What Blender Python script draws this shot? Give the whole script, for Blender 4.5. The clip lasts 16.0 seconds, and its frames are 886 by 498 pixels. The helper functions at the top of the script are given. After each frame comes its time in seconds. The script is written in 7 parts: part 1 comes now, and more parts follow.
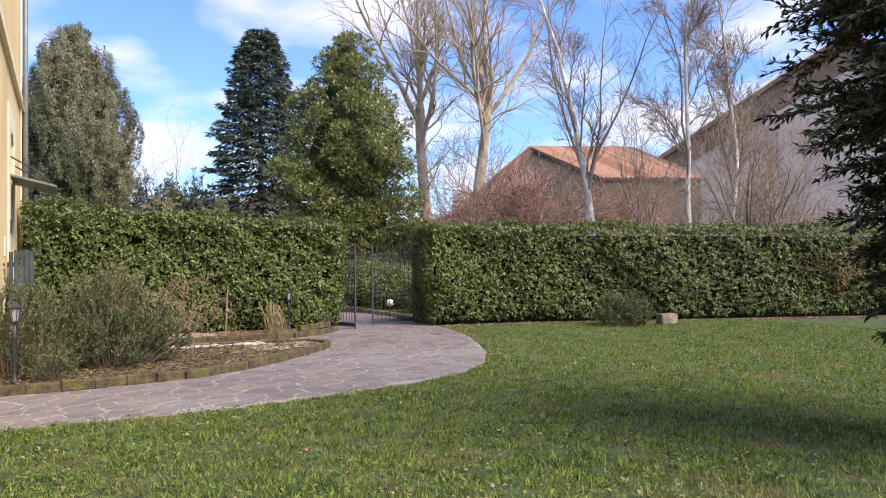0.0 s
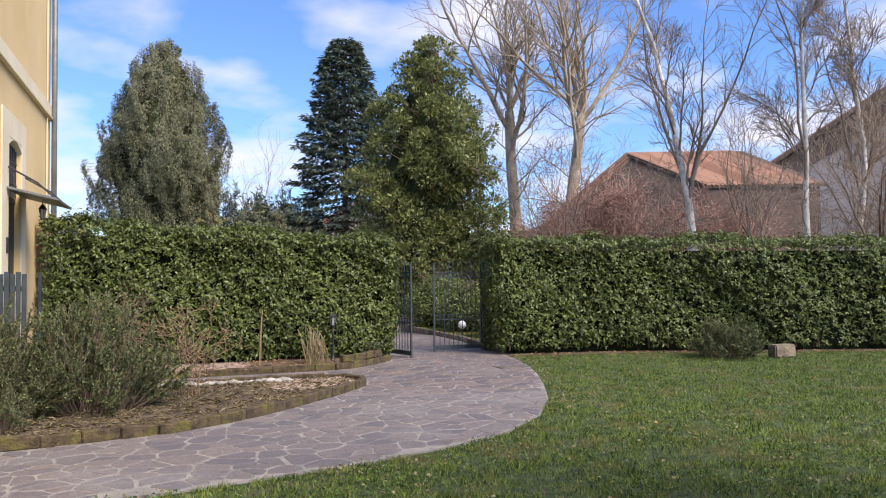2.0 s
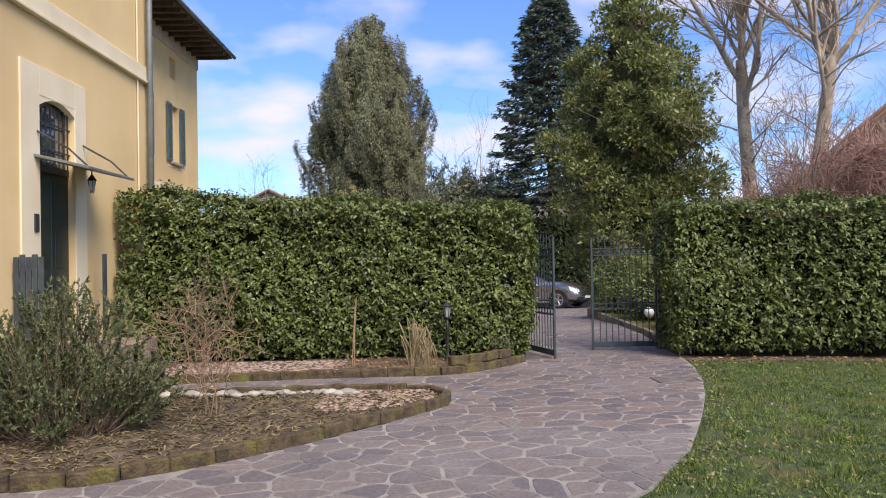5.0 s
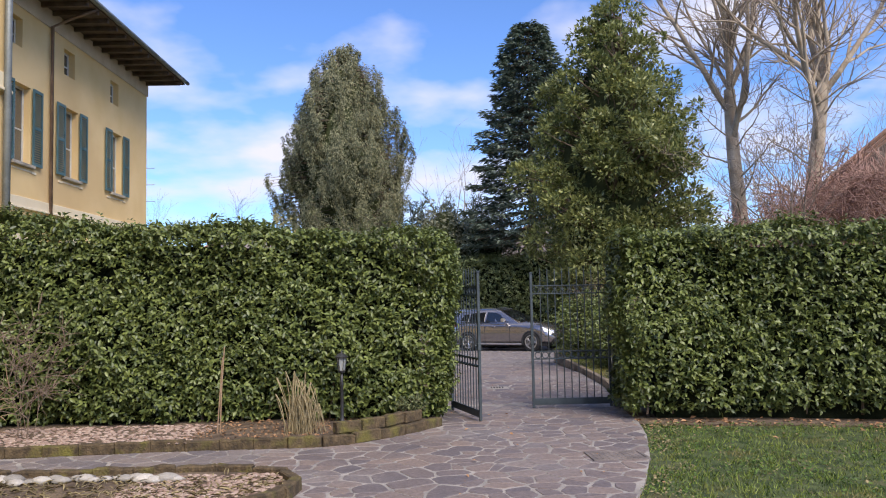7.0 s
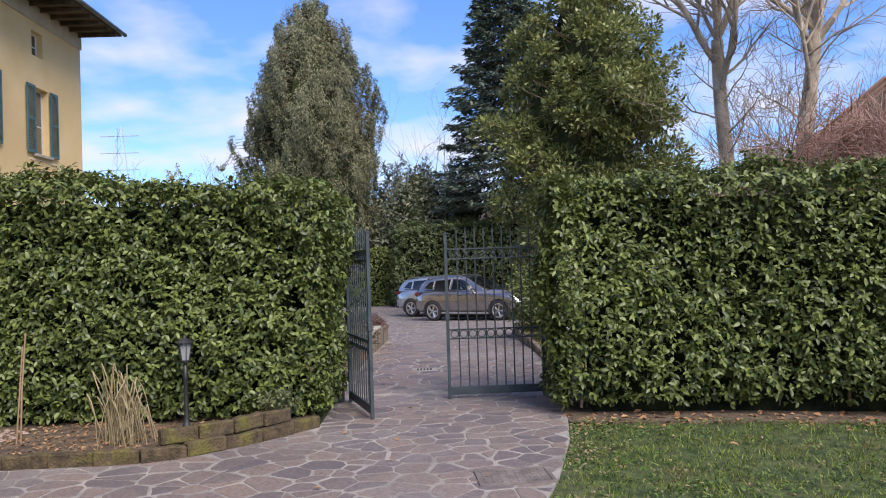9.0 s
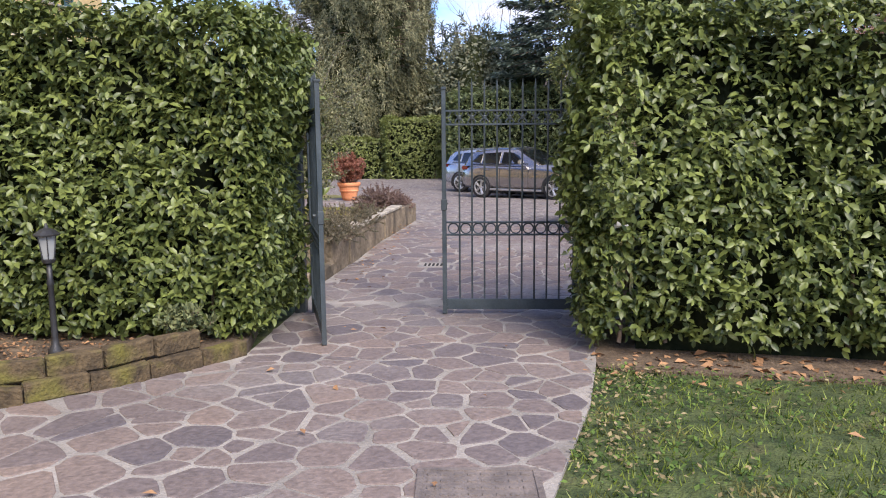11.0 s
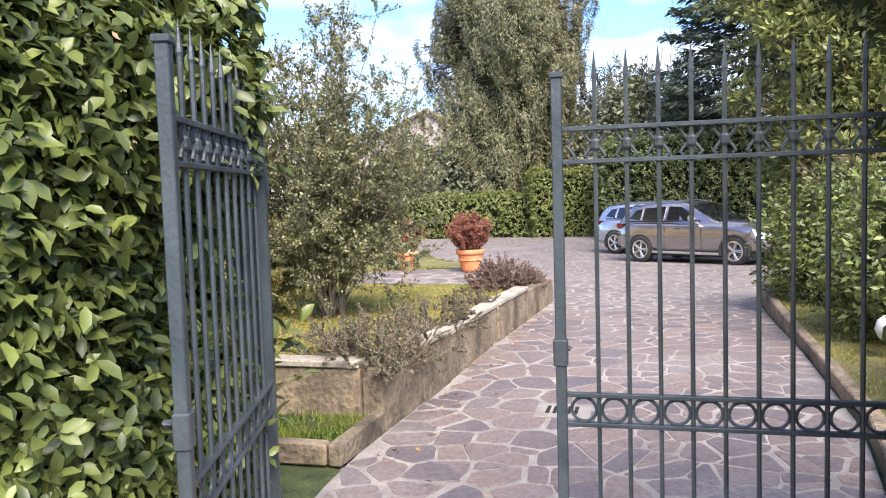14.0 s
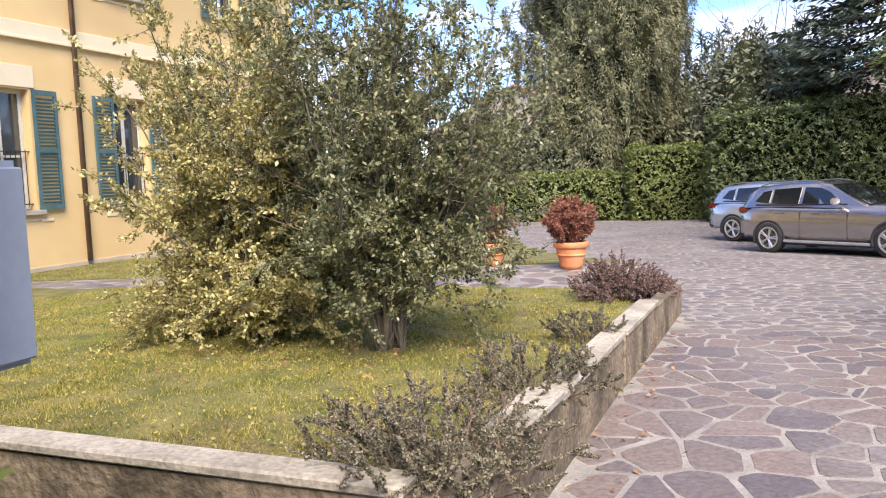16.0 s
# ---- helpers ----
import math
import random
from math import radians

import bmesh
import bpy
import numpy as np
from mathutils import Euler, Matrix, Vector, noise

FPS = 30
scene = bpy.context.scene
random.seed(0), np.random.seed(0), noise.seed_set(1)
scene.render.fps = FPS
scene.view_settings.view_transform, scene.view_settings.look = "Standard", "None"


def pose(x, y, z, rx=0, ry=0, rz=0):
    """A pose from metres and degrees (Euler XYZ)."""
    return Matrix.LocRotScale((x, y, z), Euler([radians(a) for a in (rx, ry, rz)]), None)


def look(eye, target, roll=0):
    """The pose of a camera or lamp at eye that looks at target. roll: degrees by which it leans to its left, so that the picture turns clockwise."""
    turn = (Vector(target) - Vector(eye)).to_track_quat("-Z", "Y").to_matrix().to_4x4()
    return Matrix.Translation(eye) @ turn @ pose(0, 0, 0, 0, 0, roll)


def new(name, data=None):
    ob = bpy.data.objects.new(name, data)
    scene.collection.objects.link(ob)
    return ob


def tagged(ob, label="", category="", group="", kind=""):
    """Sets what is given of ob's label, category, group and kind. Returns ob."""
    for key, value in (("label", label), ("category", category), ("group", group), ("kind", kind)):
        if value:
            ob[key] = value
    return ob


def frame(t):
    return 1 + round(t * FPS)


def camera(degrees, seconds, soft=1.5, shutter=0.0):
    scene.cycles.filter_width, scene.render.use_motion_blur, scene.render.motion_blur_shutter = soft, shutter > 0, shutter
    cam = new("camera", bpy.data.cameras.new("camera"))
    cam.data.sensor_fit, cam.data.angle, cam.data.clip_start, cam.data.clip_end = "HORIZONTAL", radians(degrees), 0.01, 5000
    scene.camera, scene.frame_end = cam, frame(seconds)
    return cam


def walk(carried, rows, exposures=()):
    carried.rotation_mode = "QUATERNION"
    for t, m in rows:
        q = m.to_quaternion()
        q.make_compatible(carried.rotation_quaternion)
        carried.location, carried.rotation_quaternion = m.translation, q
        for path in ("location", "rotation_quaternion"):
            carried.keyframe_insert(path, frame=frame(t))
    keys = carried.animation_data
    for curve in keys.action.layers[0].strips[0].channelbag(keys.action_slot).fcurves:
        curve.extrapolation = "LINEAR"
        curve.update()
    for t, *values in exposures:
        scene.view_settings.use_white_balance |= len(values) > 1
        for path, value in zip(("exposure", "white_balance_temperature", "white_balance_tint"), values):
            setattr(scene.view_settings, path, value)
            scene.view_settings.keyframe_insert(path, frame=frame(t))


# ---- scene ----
cam = camera(58.8, 16.0, 1.1)
METRES, EYE, TILT, LEAN, TURN = 21.0, 1.457, -0.9, -0.44, -25.8
ROWS = [
    (0.0, 0.0, 0.0, 0.0, 0.05, 2.23, 1.18),
    (0.5, 0.0083, 0.0297, 0.0028, 2.14, 2.73, 1.41),
    (1.0, 0.0156, 0.0584, 0.0075, 4.34, 3.67, 1.34),
    (1.5, 0.0261, 0.0861, 0.009, 6.93, 3.5, 1.09),
    (2.0, 0.0334, 0.1157, 0.01, 7.44, 3.23, 1.02),
    (2.5, 0.0427, 0.1473, 0.009, 9.36, 2.4, 0.95),
    (3.0, 0.0506, 0.1781, 0.0105, 14.56, 2.19, 0.83),
    (3.5, 0.0571, 0.2081, 0.0129, 16.36, 1.56, 0.89),
    (4.0, 0.0648, 0.2394, 0.0135, 20.6, 0.35, 0.96),
    (6.5, 0.0889, 0.3933, 0.0169, 25.93, 4.47, 1.07),
    (7.0, 0.0899, 0.4269, 0.0164, 24.74, 4.51, 1.14),
    (7.5, 0.0936, 0.4568, 0.0169, 24.0, 6.13, 1.87),
    (8.0, 0.0969, 0.4863, 0.0186, 23.85, 6.48, 1.99),
    (8.5, 0.0973, 0.5153, 0.0203, 23.79, 6.52, 1.81),
    (9.0, 0.0994, 0.5465, 0.0171, 24.47, 2.03, 1.87),
    (11.5, 0.0642, 0.7033, 0.0163, 30.81, -7.29, 0.18),
    (12.0, 0.0532, 0.7329, 0.0148, 31.85, -8.04, 0.26),
    (12.5, 0.0425, 0.7609, 0.0147, 32.87, -10.66, 0.48),
    (13.0, 0.0279, 0.7891, 0.0173, 35.79, -9.8, 0.94),
    (13.5, 0.0064, 0.8155, 0.0203, 36.83, -6.62, 1.07),
    (14.0, -0.0128, 0.8434, 0.0202, 40.71, -3.12, 1.48),
    (14.5, -0.0336, 0.8688, 0.0189, 42.89, -3.64, 1.54),
    (15.0, -0.0523, 0.8909, 0.0194, 44.52, -5.31, 1.66),
    (15.5, -0.0727, 0.9119, 0.0215, 46.81, -5.24, 1.67),
    (16.0, -0.0935, 0.9292, 0.0229, 47.04, -4.43, 1.7),
]
walk(cam, [(t, pose(0, 0, EYE, TILT, LEAN, TURN) @ pose(METRES * x, METRES * y, METRES * z, 90 + pitch, roll, yaw)) for t, x, y, z, yaw, pitch, roll in ROWS],
     [(0.0, 0.74, 6850, 15), (1.5, 0.56, 6600, 14), (4.0, 0.36, 6700, 15), (9.2, 0.38, 6450, 14), (11.3, 0.85, 6600, 15), (13.0, 1.36, 6700, 14), (14.5, 1.32, 6750, 14), (16.0, 1.08, 6850, 15)])

# ---- light ----
SUN_DIR = Vector((0.34, -0.60, 0.72)).normalized()
SUN_EL = math.asin(SUN_DIR.z)
world = bpy.data.worlds.new("sky")
scene.world = world
world.use_nodes = True
wn, wl = world.node_tree.nodes, world.node_tree.links
wn.clear()
w_out = wn.new("ShaderNodeOutputWorld")
w_bg = wn.new("ShaderNodeBackground")
w_sky = wn.new("ShaderNodeTexSky")
w_sky.sky_type, w_sky.sun_disc = "NISHITA", False
w_sky.sun_elevation, w_sky.sun_rotation = SUN_EL, math.atan2(SUN_DIR.x, SUN_DIR.y)
w_sky.air_density, w_sky.dust_density, w_sky.ozone_density = 1.0, 0.1, 3.5
w_bg.inputs["Strength"].default_value = 0.15
# soft broken clouds, flattened towards the horizon
w_co = wn.new("ShaderNodeTexCoord")
w_sep = wn.new("ShaderNodeSeparateXYZ")
w_add = wn.new("ShaderNodeMath"); w_add.operation = "ADD"; w_add.inputs[1].default_value = 0.22
w_div = wn.new("ShaderNodeVectorMath"); w_div.operation = "DIVIDE"
w_comb = wn.new("ShaderNodeCombineXYZ")
w_noise = wn.new("ShaderNodeTexNoise")
w_noise.inputs["Scale"].default_value, w_noise.inputs["Detail"].default_value = 2.7, 5
w_noise.inputs["Roughness"].default_value = 0.46
w_off = wn.new("ShaderNodeVectorMath"); w_off.operation = "ADD"; w_off.inputs[1].default_value = (3.3, 0.4, 1.7)
w_ramp = wn.new("ShaderNodeMapRange")
w_ramp.inputs["From Min"].default_value, w_ramp.inputs["From Max"].default_value = 0.50, 0.76
w_mix = wn.new("ShaderNodeMix"); w_mix.data_type = "RGBA"
w_mix.inputs["B"].default_value = (4.7, 4.8, 5.6, 1)
w_low = wn.new("ShaderNodeMapRange")
w_low.inputs["From Min"].default_value, w_low.inputs["From Max"].default_value = 0.5, 0.0
w_low.inputs["To Min"].default_value, w_low.inputs["To Max"].default_value = 0.0, 0.10
w_sum = wn.new("ShaderNodeMath"); w_sum.operation = "ADD"
w_tint = wn.new("ShaderNodeMix"); w_tint.data_type = "RGBA"; w_tint.blend_type = "MULTIPLY"
w_tint.inputs["Factor"].default_value = 1.0
w_tint.inputs["B"].default_value = (0.64, 0.82, 1.12, 1)
wl.new(w_co.outputs["Generated"], w_sep.inputs[0])
wl.new(w_sep.outputs["Z"], w_add.inputs[0])
for i in range(3):
    wl.new(w_add.outputs[0], w_comb.inputs[i])
wl.new(w_co.outputs["Generated"], w_div.inputs[0])
wl.new(w_comb.outputs[0], w_div.inputs[1])
wl.new(w_div.outputs[0], w_off.inputs[0])
wl.new(w_off.outputs[0], w_noise.inputs["Vector"])
wl.new(w_sep.outputs["Z"], w_low.inputs["Value"])
wl.new(w_noise.outputs["Fac"], w_sum.inputs[0])
wl.new(w_low.outputs[0], w_sum.inputs[1])
wl.new(w_sum.outputs[0], w_ramp.inputs["Value"])
wl.new(w_ramp.outputs[0], w_mix.inputs["Factor"])
wl.new(w_sky.outputs[0], w_tint.inputs["A"])
wl.new(w_tint.outputs["Result"], w_mix.inputs["A"])
wl.new(w_mix.outputs["Result"], w_bg.inputs["Color"])
wl.new(w_bg.outputs[0], w_out.inputs[0])

sun_data = bpy.data.lights.new("sun", "SUN")
sun_data.energy, sun_data.angle, sun_data.color = 4.0, radians(40.0), (1.0, 0.93, 0.82)
sun = new("sun", sun_data)
sun.matrix_world = look(SUN_DIR * 80, (0, 0, 0))


# ---- materials ----
def mat(name, c1, c2, scale=4.0, rough=0.8, bump=0.15, fine=60.0, metal=0.0, island=0.0, transl=0.0, rnd=0.0, spec=0.5, c3=None, coat=0.0, wear=0.35, lo=0.35, hi=0.65, third_lo=0.52):
    m = bpy.data.materials.new(name)
    m.use_nodes = True
    n, l = m.node_tree.nodes, m.node_tree.links
    p, out = n["Principled BSDF"], n["Material Output"]
    p.inputs["Roughness"].default_value, p.inputs["Metallic"].default_value = rough, metal
    p.inputs["Specular IOR Level"].default_value, p.inputs["Coat Weight"].default_value = spec, coat
    co = n.new("ShaderNodeTexCoord")
    big = n.new("ShaderNodeTexNoise")
    big.inputs["Scale"].default_value, big.inputs["Detail"].default_value = scale, 5
    small = n.new("ShaderNodeTexNoise")
    small.inputs["Scale"].default_value, small.inputs["Detail"].default_value = fine, 3
    l.new(co.outputs["Object"], big.inputs["Vector"])
    l.new(co.outputs["Object"], small.inputs["Vector"])
    rng = n.new("ShaderNodeMapRange")
    rng.inputs["From Min"].default_value, rng.inputs["From Max"].default_value = lo, hi
    fac = big.outputs["Fac"]
    if island or rnd:
        src = n.new("ShaderNodeNewGeometry").outputs["Random Per Island"] if island else n.new("ShaderNodeObjectInfo").outputs["Random"]
        mx = n.new("ShaderNodeMix")
        mx.inputs["Factor"].default_value = island or rnd
        l.new(fac, mx.inputs["A"])
        l.new(src, mx.inputs["B"])
        fac = mx.outputs["Result"]
        if (island or rnd) > 0.6:
            rng.inputs["From Min"].default_value, rng.inputs["From Max"].default_value = 0.1, 0.9
    l.new(fac, rng.inputs["Value"])
    mix = n.new("ShaderNodeMix"); mix.data_type = "RGBA"
    mix.inputs["A"].default_value, mix.inputs["B"].default_value = (*c1, 1), (*c2, 1)
    l.new(rng.outputs[0], mix.inputs["Factor"])
    col = mix.outputs["Result"]
    if c3:
        r3 = n.new("ShaderNodeMapRange")
        r3.inputs["From Min"].default_value, r3.inputs["From Max"].default_value = third_lo, third_lo + 0.2
        third = n.new("ShaderNodeTexNoise")
        third.inputs["Scale"].default_value, third.inputs["Detail"].default_value = scale * 0.37, 6
        l.new(co.outputs["Object"], third.inputs["Vector"])
        l.new(third.outputs["Fac"], r3.inputs["Value"])
        m3 = n.new("ShaderNodeMix"); m3.data_type = "RGBA"
        m3.inputs["B"].default_value = (*c3, 1)
        l.new(r3.outputs[0], m3.inputs["Factor"])
        l.new(col, m3.inputs["A"])
        col = m3.outputs["Result"]
    w = n.new("ShaderNodeMix"); w.data_type = "RGBA"; w.blend_type = "OVERLAY"
    w.inputs["Factor"].default_value = wear
    l.new(col, w.inputs["A"])
    l.new(small.outputs["Fac"], w.inputs["B"])
    l.new(w.outputs["Result"], p.inputs["Base Color"])
    if bump:
        b = n.new("ShaderNodeBump")
        b.inputs["Strength"].default_value, b.inputs["Distance"].default_value = bump, 0.02
        l.new(small.outputs["Fac"], b.inputs["Height"])
        l.new(b.outputs[0], p.inputs["Normal"])
    if transl:
        tr = n.new("ShaderNodeBsdfTranslucent")
        l.new(w.outputs["Result"], tr.inputs["Color"])
        ms = n.new("ShaderNodeMixShader")
        ms.inputs[0].default_value = transl
        l.new(p.outputs[0], ms.inputs[1])
        l.new(tr.outputs[0], ms.inputs[2])
        l.new(ms.outputs[0], out.inputs[0])
    return m


def glass_mat(name, tint, rough=0.03):
    m = bpy.data.materials.new(name)
    m.use_nodes = True
    p = m.node_tree.nodes["Principled BSDF"]
    p.inputs["Base Color"].default_value, p.inputs["Roughness"].default_value = (*tint, 1), rough
    p.inputs["Specular IOR Level"].default_value = 0.9
    p.inputs["Coat Weight"].default_value, p.inputs["Coat Roughness"].default_value = 0.6, 0.02
    return m


M = {}
M["lawn"] = mat("lawn_soil", (0.03, 0.05, 0.014), (0.09, 0.115, 0.035), 6.0, 0.95, 1.0, 60, c3=(0.13, 0.105, 0.05), wear=0.7, third_lo=0.56)
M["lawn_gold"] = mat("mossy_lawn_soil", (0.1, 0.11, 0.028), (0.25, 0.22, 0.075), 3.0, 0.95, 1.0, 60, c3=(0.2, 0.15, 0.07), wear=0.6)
M["grass"] = mat("grass_blades", (0.035, 0.075, 0.011), (0.28, 0.35, 0.06), 3.8, 0.55, 0, 30, island=0.4, transl=0.3, c3=(0.3, 0.24, 0.1), lo=0.42, hi=0.58, third_lo=0.52)
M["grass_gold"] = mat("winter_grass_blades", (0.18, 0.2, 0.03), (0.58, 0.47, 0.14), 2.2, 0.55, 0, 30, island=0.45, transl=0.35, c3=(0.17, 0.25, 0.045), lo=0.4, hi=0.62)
M["straw"] = mat("dry_straw", (0.24, 0.19, 0.095), (0.42, 0.34, 0.19), 6, 0.8, 0.1, 80, island=0.7)
M["mortar"] = mat("pale_mortar", (0.225, 0.208, 0.188), (0.35, 0.317, 0.282), 3, 0.95, 0.4, 70, c3=(0.18, 0.162, 0.145))
M["stone"] = mat("porphyry_stone", (0.115, 0.1, 0.107), (0.225, 0.172, 0.145), 1.7, 0.66, 0.4, 35, rnd=0.65, c3=(0.225, 0.2, 0.19), wear=0.55)
M["stone_rest"] = mat("porphyry_stone_far", (0.135, 0.119, 0.123), (0.22, 0.18, 0.16), 1.7, 0.68, 0.4, 35, island=0.65, c3=(0.235, 0.21, 0.198), wear=0.5)
M["soil"] = mat("bed_soil", (0.075, 0.052, 0.034), (0.16, 0.115, 0.075), 7, 0.98, 1.0, 45, c3=(0.22, 0.16, 0.1), wear=0.7)
M["mulch"] = mat("pink_gravel", (0.22, 0.14, 0.105), (0.43, 0.33, 0.265), 8, 0.9, 0.4, 60, island=0.8)
M["pebble"] = mat("pale_pebble", (0.24, 0.22, 0.19), (0.5, 0.46, 0.4), 5, 0.75, 0.3, 50, rnd=0.8)
M["brick"] = mat("mossy_edging_block", (0.05, 0.035, 0.019), (0.12, 0.084, 0.043), 11, 0.95, 0.9, 45, c3=(0.135, 0.12, 0.025), wear=0.6, third_lo=0.5)
M["laurel"] = mat("laurel_leaf", (0.038, 0.06, 0.018), (0.225, 0.268, 0.07), 0.9, 0.42, 0, 40, island=0.7, transl=0.2, spec=0.5)
M["laurel_piece"] = mat("laurel_leaf_single", (0.038, 0.06, 0.018), (0.225, 0.268, 0.07), 0.9, 0.42, 0, 40, rnd=0.7, transl=0.2, spec=0.5)
# shade between the hedge leaves, put into a near-black colour
M["hedge_core"] = mat("hedge_inner_shade", (0.010, 0.014, 0.007), (0.022, 0.026, 0.012), 7, 1.0, 0.6, 30, spec=0.1)
# shade inside the crowns, put into the colour of their cores
M["crown_inside"] = mat("painted_foliage_shade", (0.03, 0.038, 0.016), (0.07, 0.08, 0.034), 1.5, 1.0, 0.8, 6, spec=0.1)
M["weed"] = mat("clover_leaf", (0.035, 0.08, 0.014), (0.16, 0.25, 0.05), 1.2, 0.75, 0, 40, island=0.7, transl=0.3)
M["twig"] = mat("twig_bark", (0.13, 0.09, 0.06), (0.25, 0.18, 0.13), 4, 0.9, 0.2, 40)
M["plane"] = mat("plane_bark", (0.33, 0.255, 0.175), (0.55, 0.45, 0.33), 1.4, 0.85, 0.3, 20, c3=(0.34, 0.27, 0.19))
M["birch"] = mat("birch_bark", (0.42, 0.38, 0.33), (0.78, 0.74, 0.68), 2.6, 0.75, 0.25, 14, c3=(0.17, 0.14, 0.12), third_lo=0.58)
# sunlight on two far hedges, put into a lighter leaf colour
M["low_hedge"] = mat("sun_brightened_hedge_leaf", (0.1, 0.135, 0.04), (0.3, 0.335, 0.1), 0.9, 0.5, 0, 40, island=0.7, transl=0.2)
M["drytwig"] = mat("dry_brown_twigs", (0.2, 0.125, 0.075), (0.34, 0.23, 0.14), 2, 0.9, 0, 30, island=0.6)
M["redtwig"] = mat("red_brown_twigs", (0.27, 0.155, 0.12), (0.44, 0.27, 0.21), 2, 0.9, 0, 30, island=0.6)
M["greytwig"] = mat("grey_brown_twigs", (0.19, 0.145, 0.11), (0.35, 0.275, 0.21), 2, 0.9, 0, 30, island=0.6)
M["weep"] = mat("weeping_conifer_spray", (0.085, 0.095, 0.048), (0.31, 0.3, 0.165), 0.9, 0.75, 0, 12, island=0.6, transl=0.2)
M["fir"] = mat("fir_needles", (0.07, 0.105, 0.08), (0.22, 0.265, 0.195), 0.7, 0.7, 0, 12, island=0.6, transl=0.2)
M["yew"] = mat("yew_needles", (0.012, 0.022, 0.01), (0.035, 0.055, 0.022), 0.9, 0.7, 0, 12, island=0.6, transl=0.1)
M["magnolia"] = mat("magnolia_leaf", (0.1, 0.128, 0.04), (0.335, 0.35, 0.12), 0.5, 0.4, 0, 15, island=0.6, transl=0.32)
M["holly"] = mat("holly_leaf", (0.1, 0.118, 0.055), (0.34, 0.335, 0.165), 0.9, 0.36, 0, 40, island=0.6, transl=0.26)
M["holly_gold"] = mat("variegated_holly_leaf", (0.2, 0.2, 0.065), (0.72, 0.62, 0.28), 1.2, 0.42, 0, 40, island=0.65, transl=0.25)
M["rosemary"] = mat("rosemary_needles", (0.065, 0.085, 0.035), (0.22, 0.24, 0.105), 1.6, 0.8, 0, 40, island=0.6, transl=0.15)
M["juniper"] = mat("purple_juniper_spray", (0.1, 0.06, 0.05), (0.27, 0.18, 0.155), 3, 0.85, 0, 40, island=0.6)
M["cotoneaster"] = mat("cotoneaster_leaf", (0.085, 0.08, 0.05), (0.26, 0.225, 0.15), 3, 0.7, 0, 40, island=0.6)
M["nandina"] = mat("red_nandina_leaf", (0.2, 0.068, 0.045), (0.42, 0.19, 0.125), 4, 0.6, 0, 40, island=0.7, transl=0.25)
M["palm"] = mat("palm_frond", (0.05, 0.075, 0.06), (0.14, 0.17, 0.13), 1, 0.7, 0, 20, island=0.5)
M["far_shrub"] = mat("distant_shrub_leaf", (0.1, 0.115, 0.07), (0.24, 0.24, 0.145), 0.6, 0.7, 0, 12, island=0.6)
M["fallen"] = mat("fallen_leaf", (0.2, 0.1, 0.045), (0.42, 0.24, 0.12), 5, 0.85, 0, 40, island=0.8)
M["plaster"] = mat("ochre_plaster", (0.74, 0.52, 0.235), (0.81, 0.59, 0.295), 0.7, 0.92, 0.12, 70, c3=(0.66, 0.46, 0.22), wear=0.15)
M["plaster_pale"] = mat("cream_plaster", (0.76, 0.63, 0.41), (0.83, 0.71, 0.5), 1.2, 0.92, 0.12, 70, wear=0.15)
M["frieze"] = mat("grey_plaster", (0.5, 0.41, 0.3), (0.6, 0.5, 0.38), 1.5, 0.92, 0.1, 60)
M["shutter"] = mat("blue_green_painted_wood", (0.055, 0.12, 0.13), (0.09, 0.17, 0.18), 3, 0.55, 0.15, 50)
M["frame_paint"] = mat("pale_window_paint", (0.55, 0.52, 0.44), (0.68, 0.64, 0.55), 4, 0.5, 0.1, 50)
M["dark_wood"] = mat("dark_eave_timber", (0.06, 0.04, 0.03), (0.12, 0.085, 0.06), 3, 0.8, 0.3, 30)
M["copper"] = mat("brown_downpipe_metal", (0.15, 0.1, 0.075), (0.24, 0.165, 0.12), 3, 0.5, 0.1, 40, metal=0.3)
M["zinc"] = mat("grey_downpipe_metal", (0.15, 0.16, 0.15), (0.22, 0.23, 0.21), 3, 0.5, 0.1, 40, metal=0.3)
M["door"] = mat("dark_green_door_paint", (0.012, 0.02, 0.018), (0.025, 0.035, 0.03), 3, 0.45, 0.1, 40)
M["iron"] = mat("grey_green_painted_iron", (0.03, 0.042, 0.048), (0.06, 0.075, 0.082), 5, 0.42, 0.12, 70, c3=(0.05, 0.058, 0.06))
M["black_iron"] = mat("black_painted_iron", (0.02, 0.02, 0.022), (0.045, 0.045, 0.045), 6, 0.45, 0.15, 60)
M["cast"] = mat("weathered_cast_iron", (0.13, 0.11, 0.1), (0.22, 0.185, 0.165), 6, 0.65, 0.3, 60)
# near-black that paints the shade of villa rooms and drain slots
M["void"] = mat("painted_inner_shade", (0.012, 0.011, 0.01), (0.02, 0.018, 0.016), 6, 1.0, 0, 60)
M["concrete"] = mat("stained_concrete", (0.16, 0.125, 0.085), (0.31, 0.245, 0.165), 3.6, 0.95, 0.9, 26, c3=(0.065, 0.052, 0.036), wear=0.8, third_lo=0.48)
M["cap"] = mat("pale_stone_cap", (0.3, 0.265, 0.21), (0.47, 0.42, 0.34), 2.5, 0.9, 0.4, 40, c3=(0.2, 0.17, 0.125), wear=0.6)
M["terracotta"] = mat("terracotta", (0.58, 0.2, 0.085), (0.7, 0.3, 0.14), 4, 0.8, 0.2, 50)
M["roof_tile"] = mat("clay_roof_tile", (0.3, 0.145, 0.095), (0.46, 0.25, 0.165), 1.5, 0.9, 0.3, 20, island=0.6)
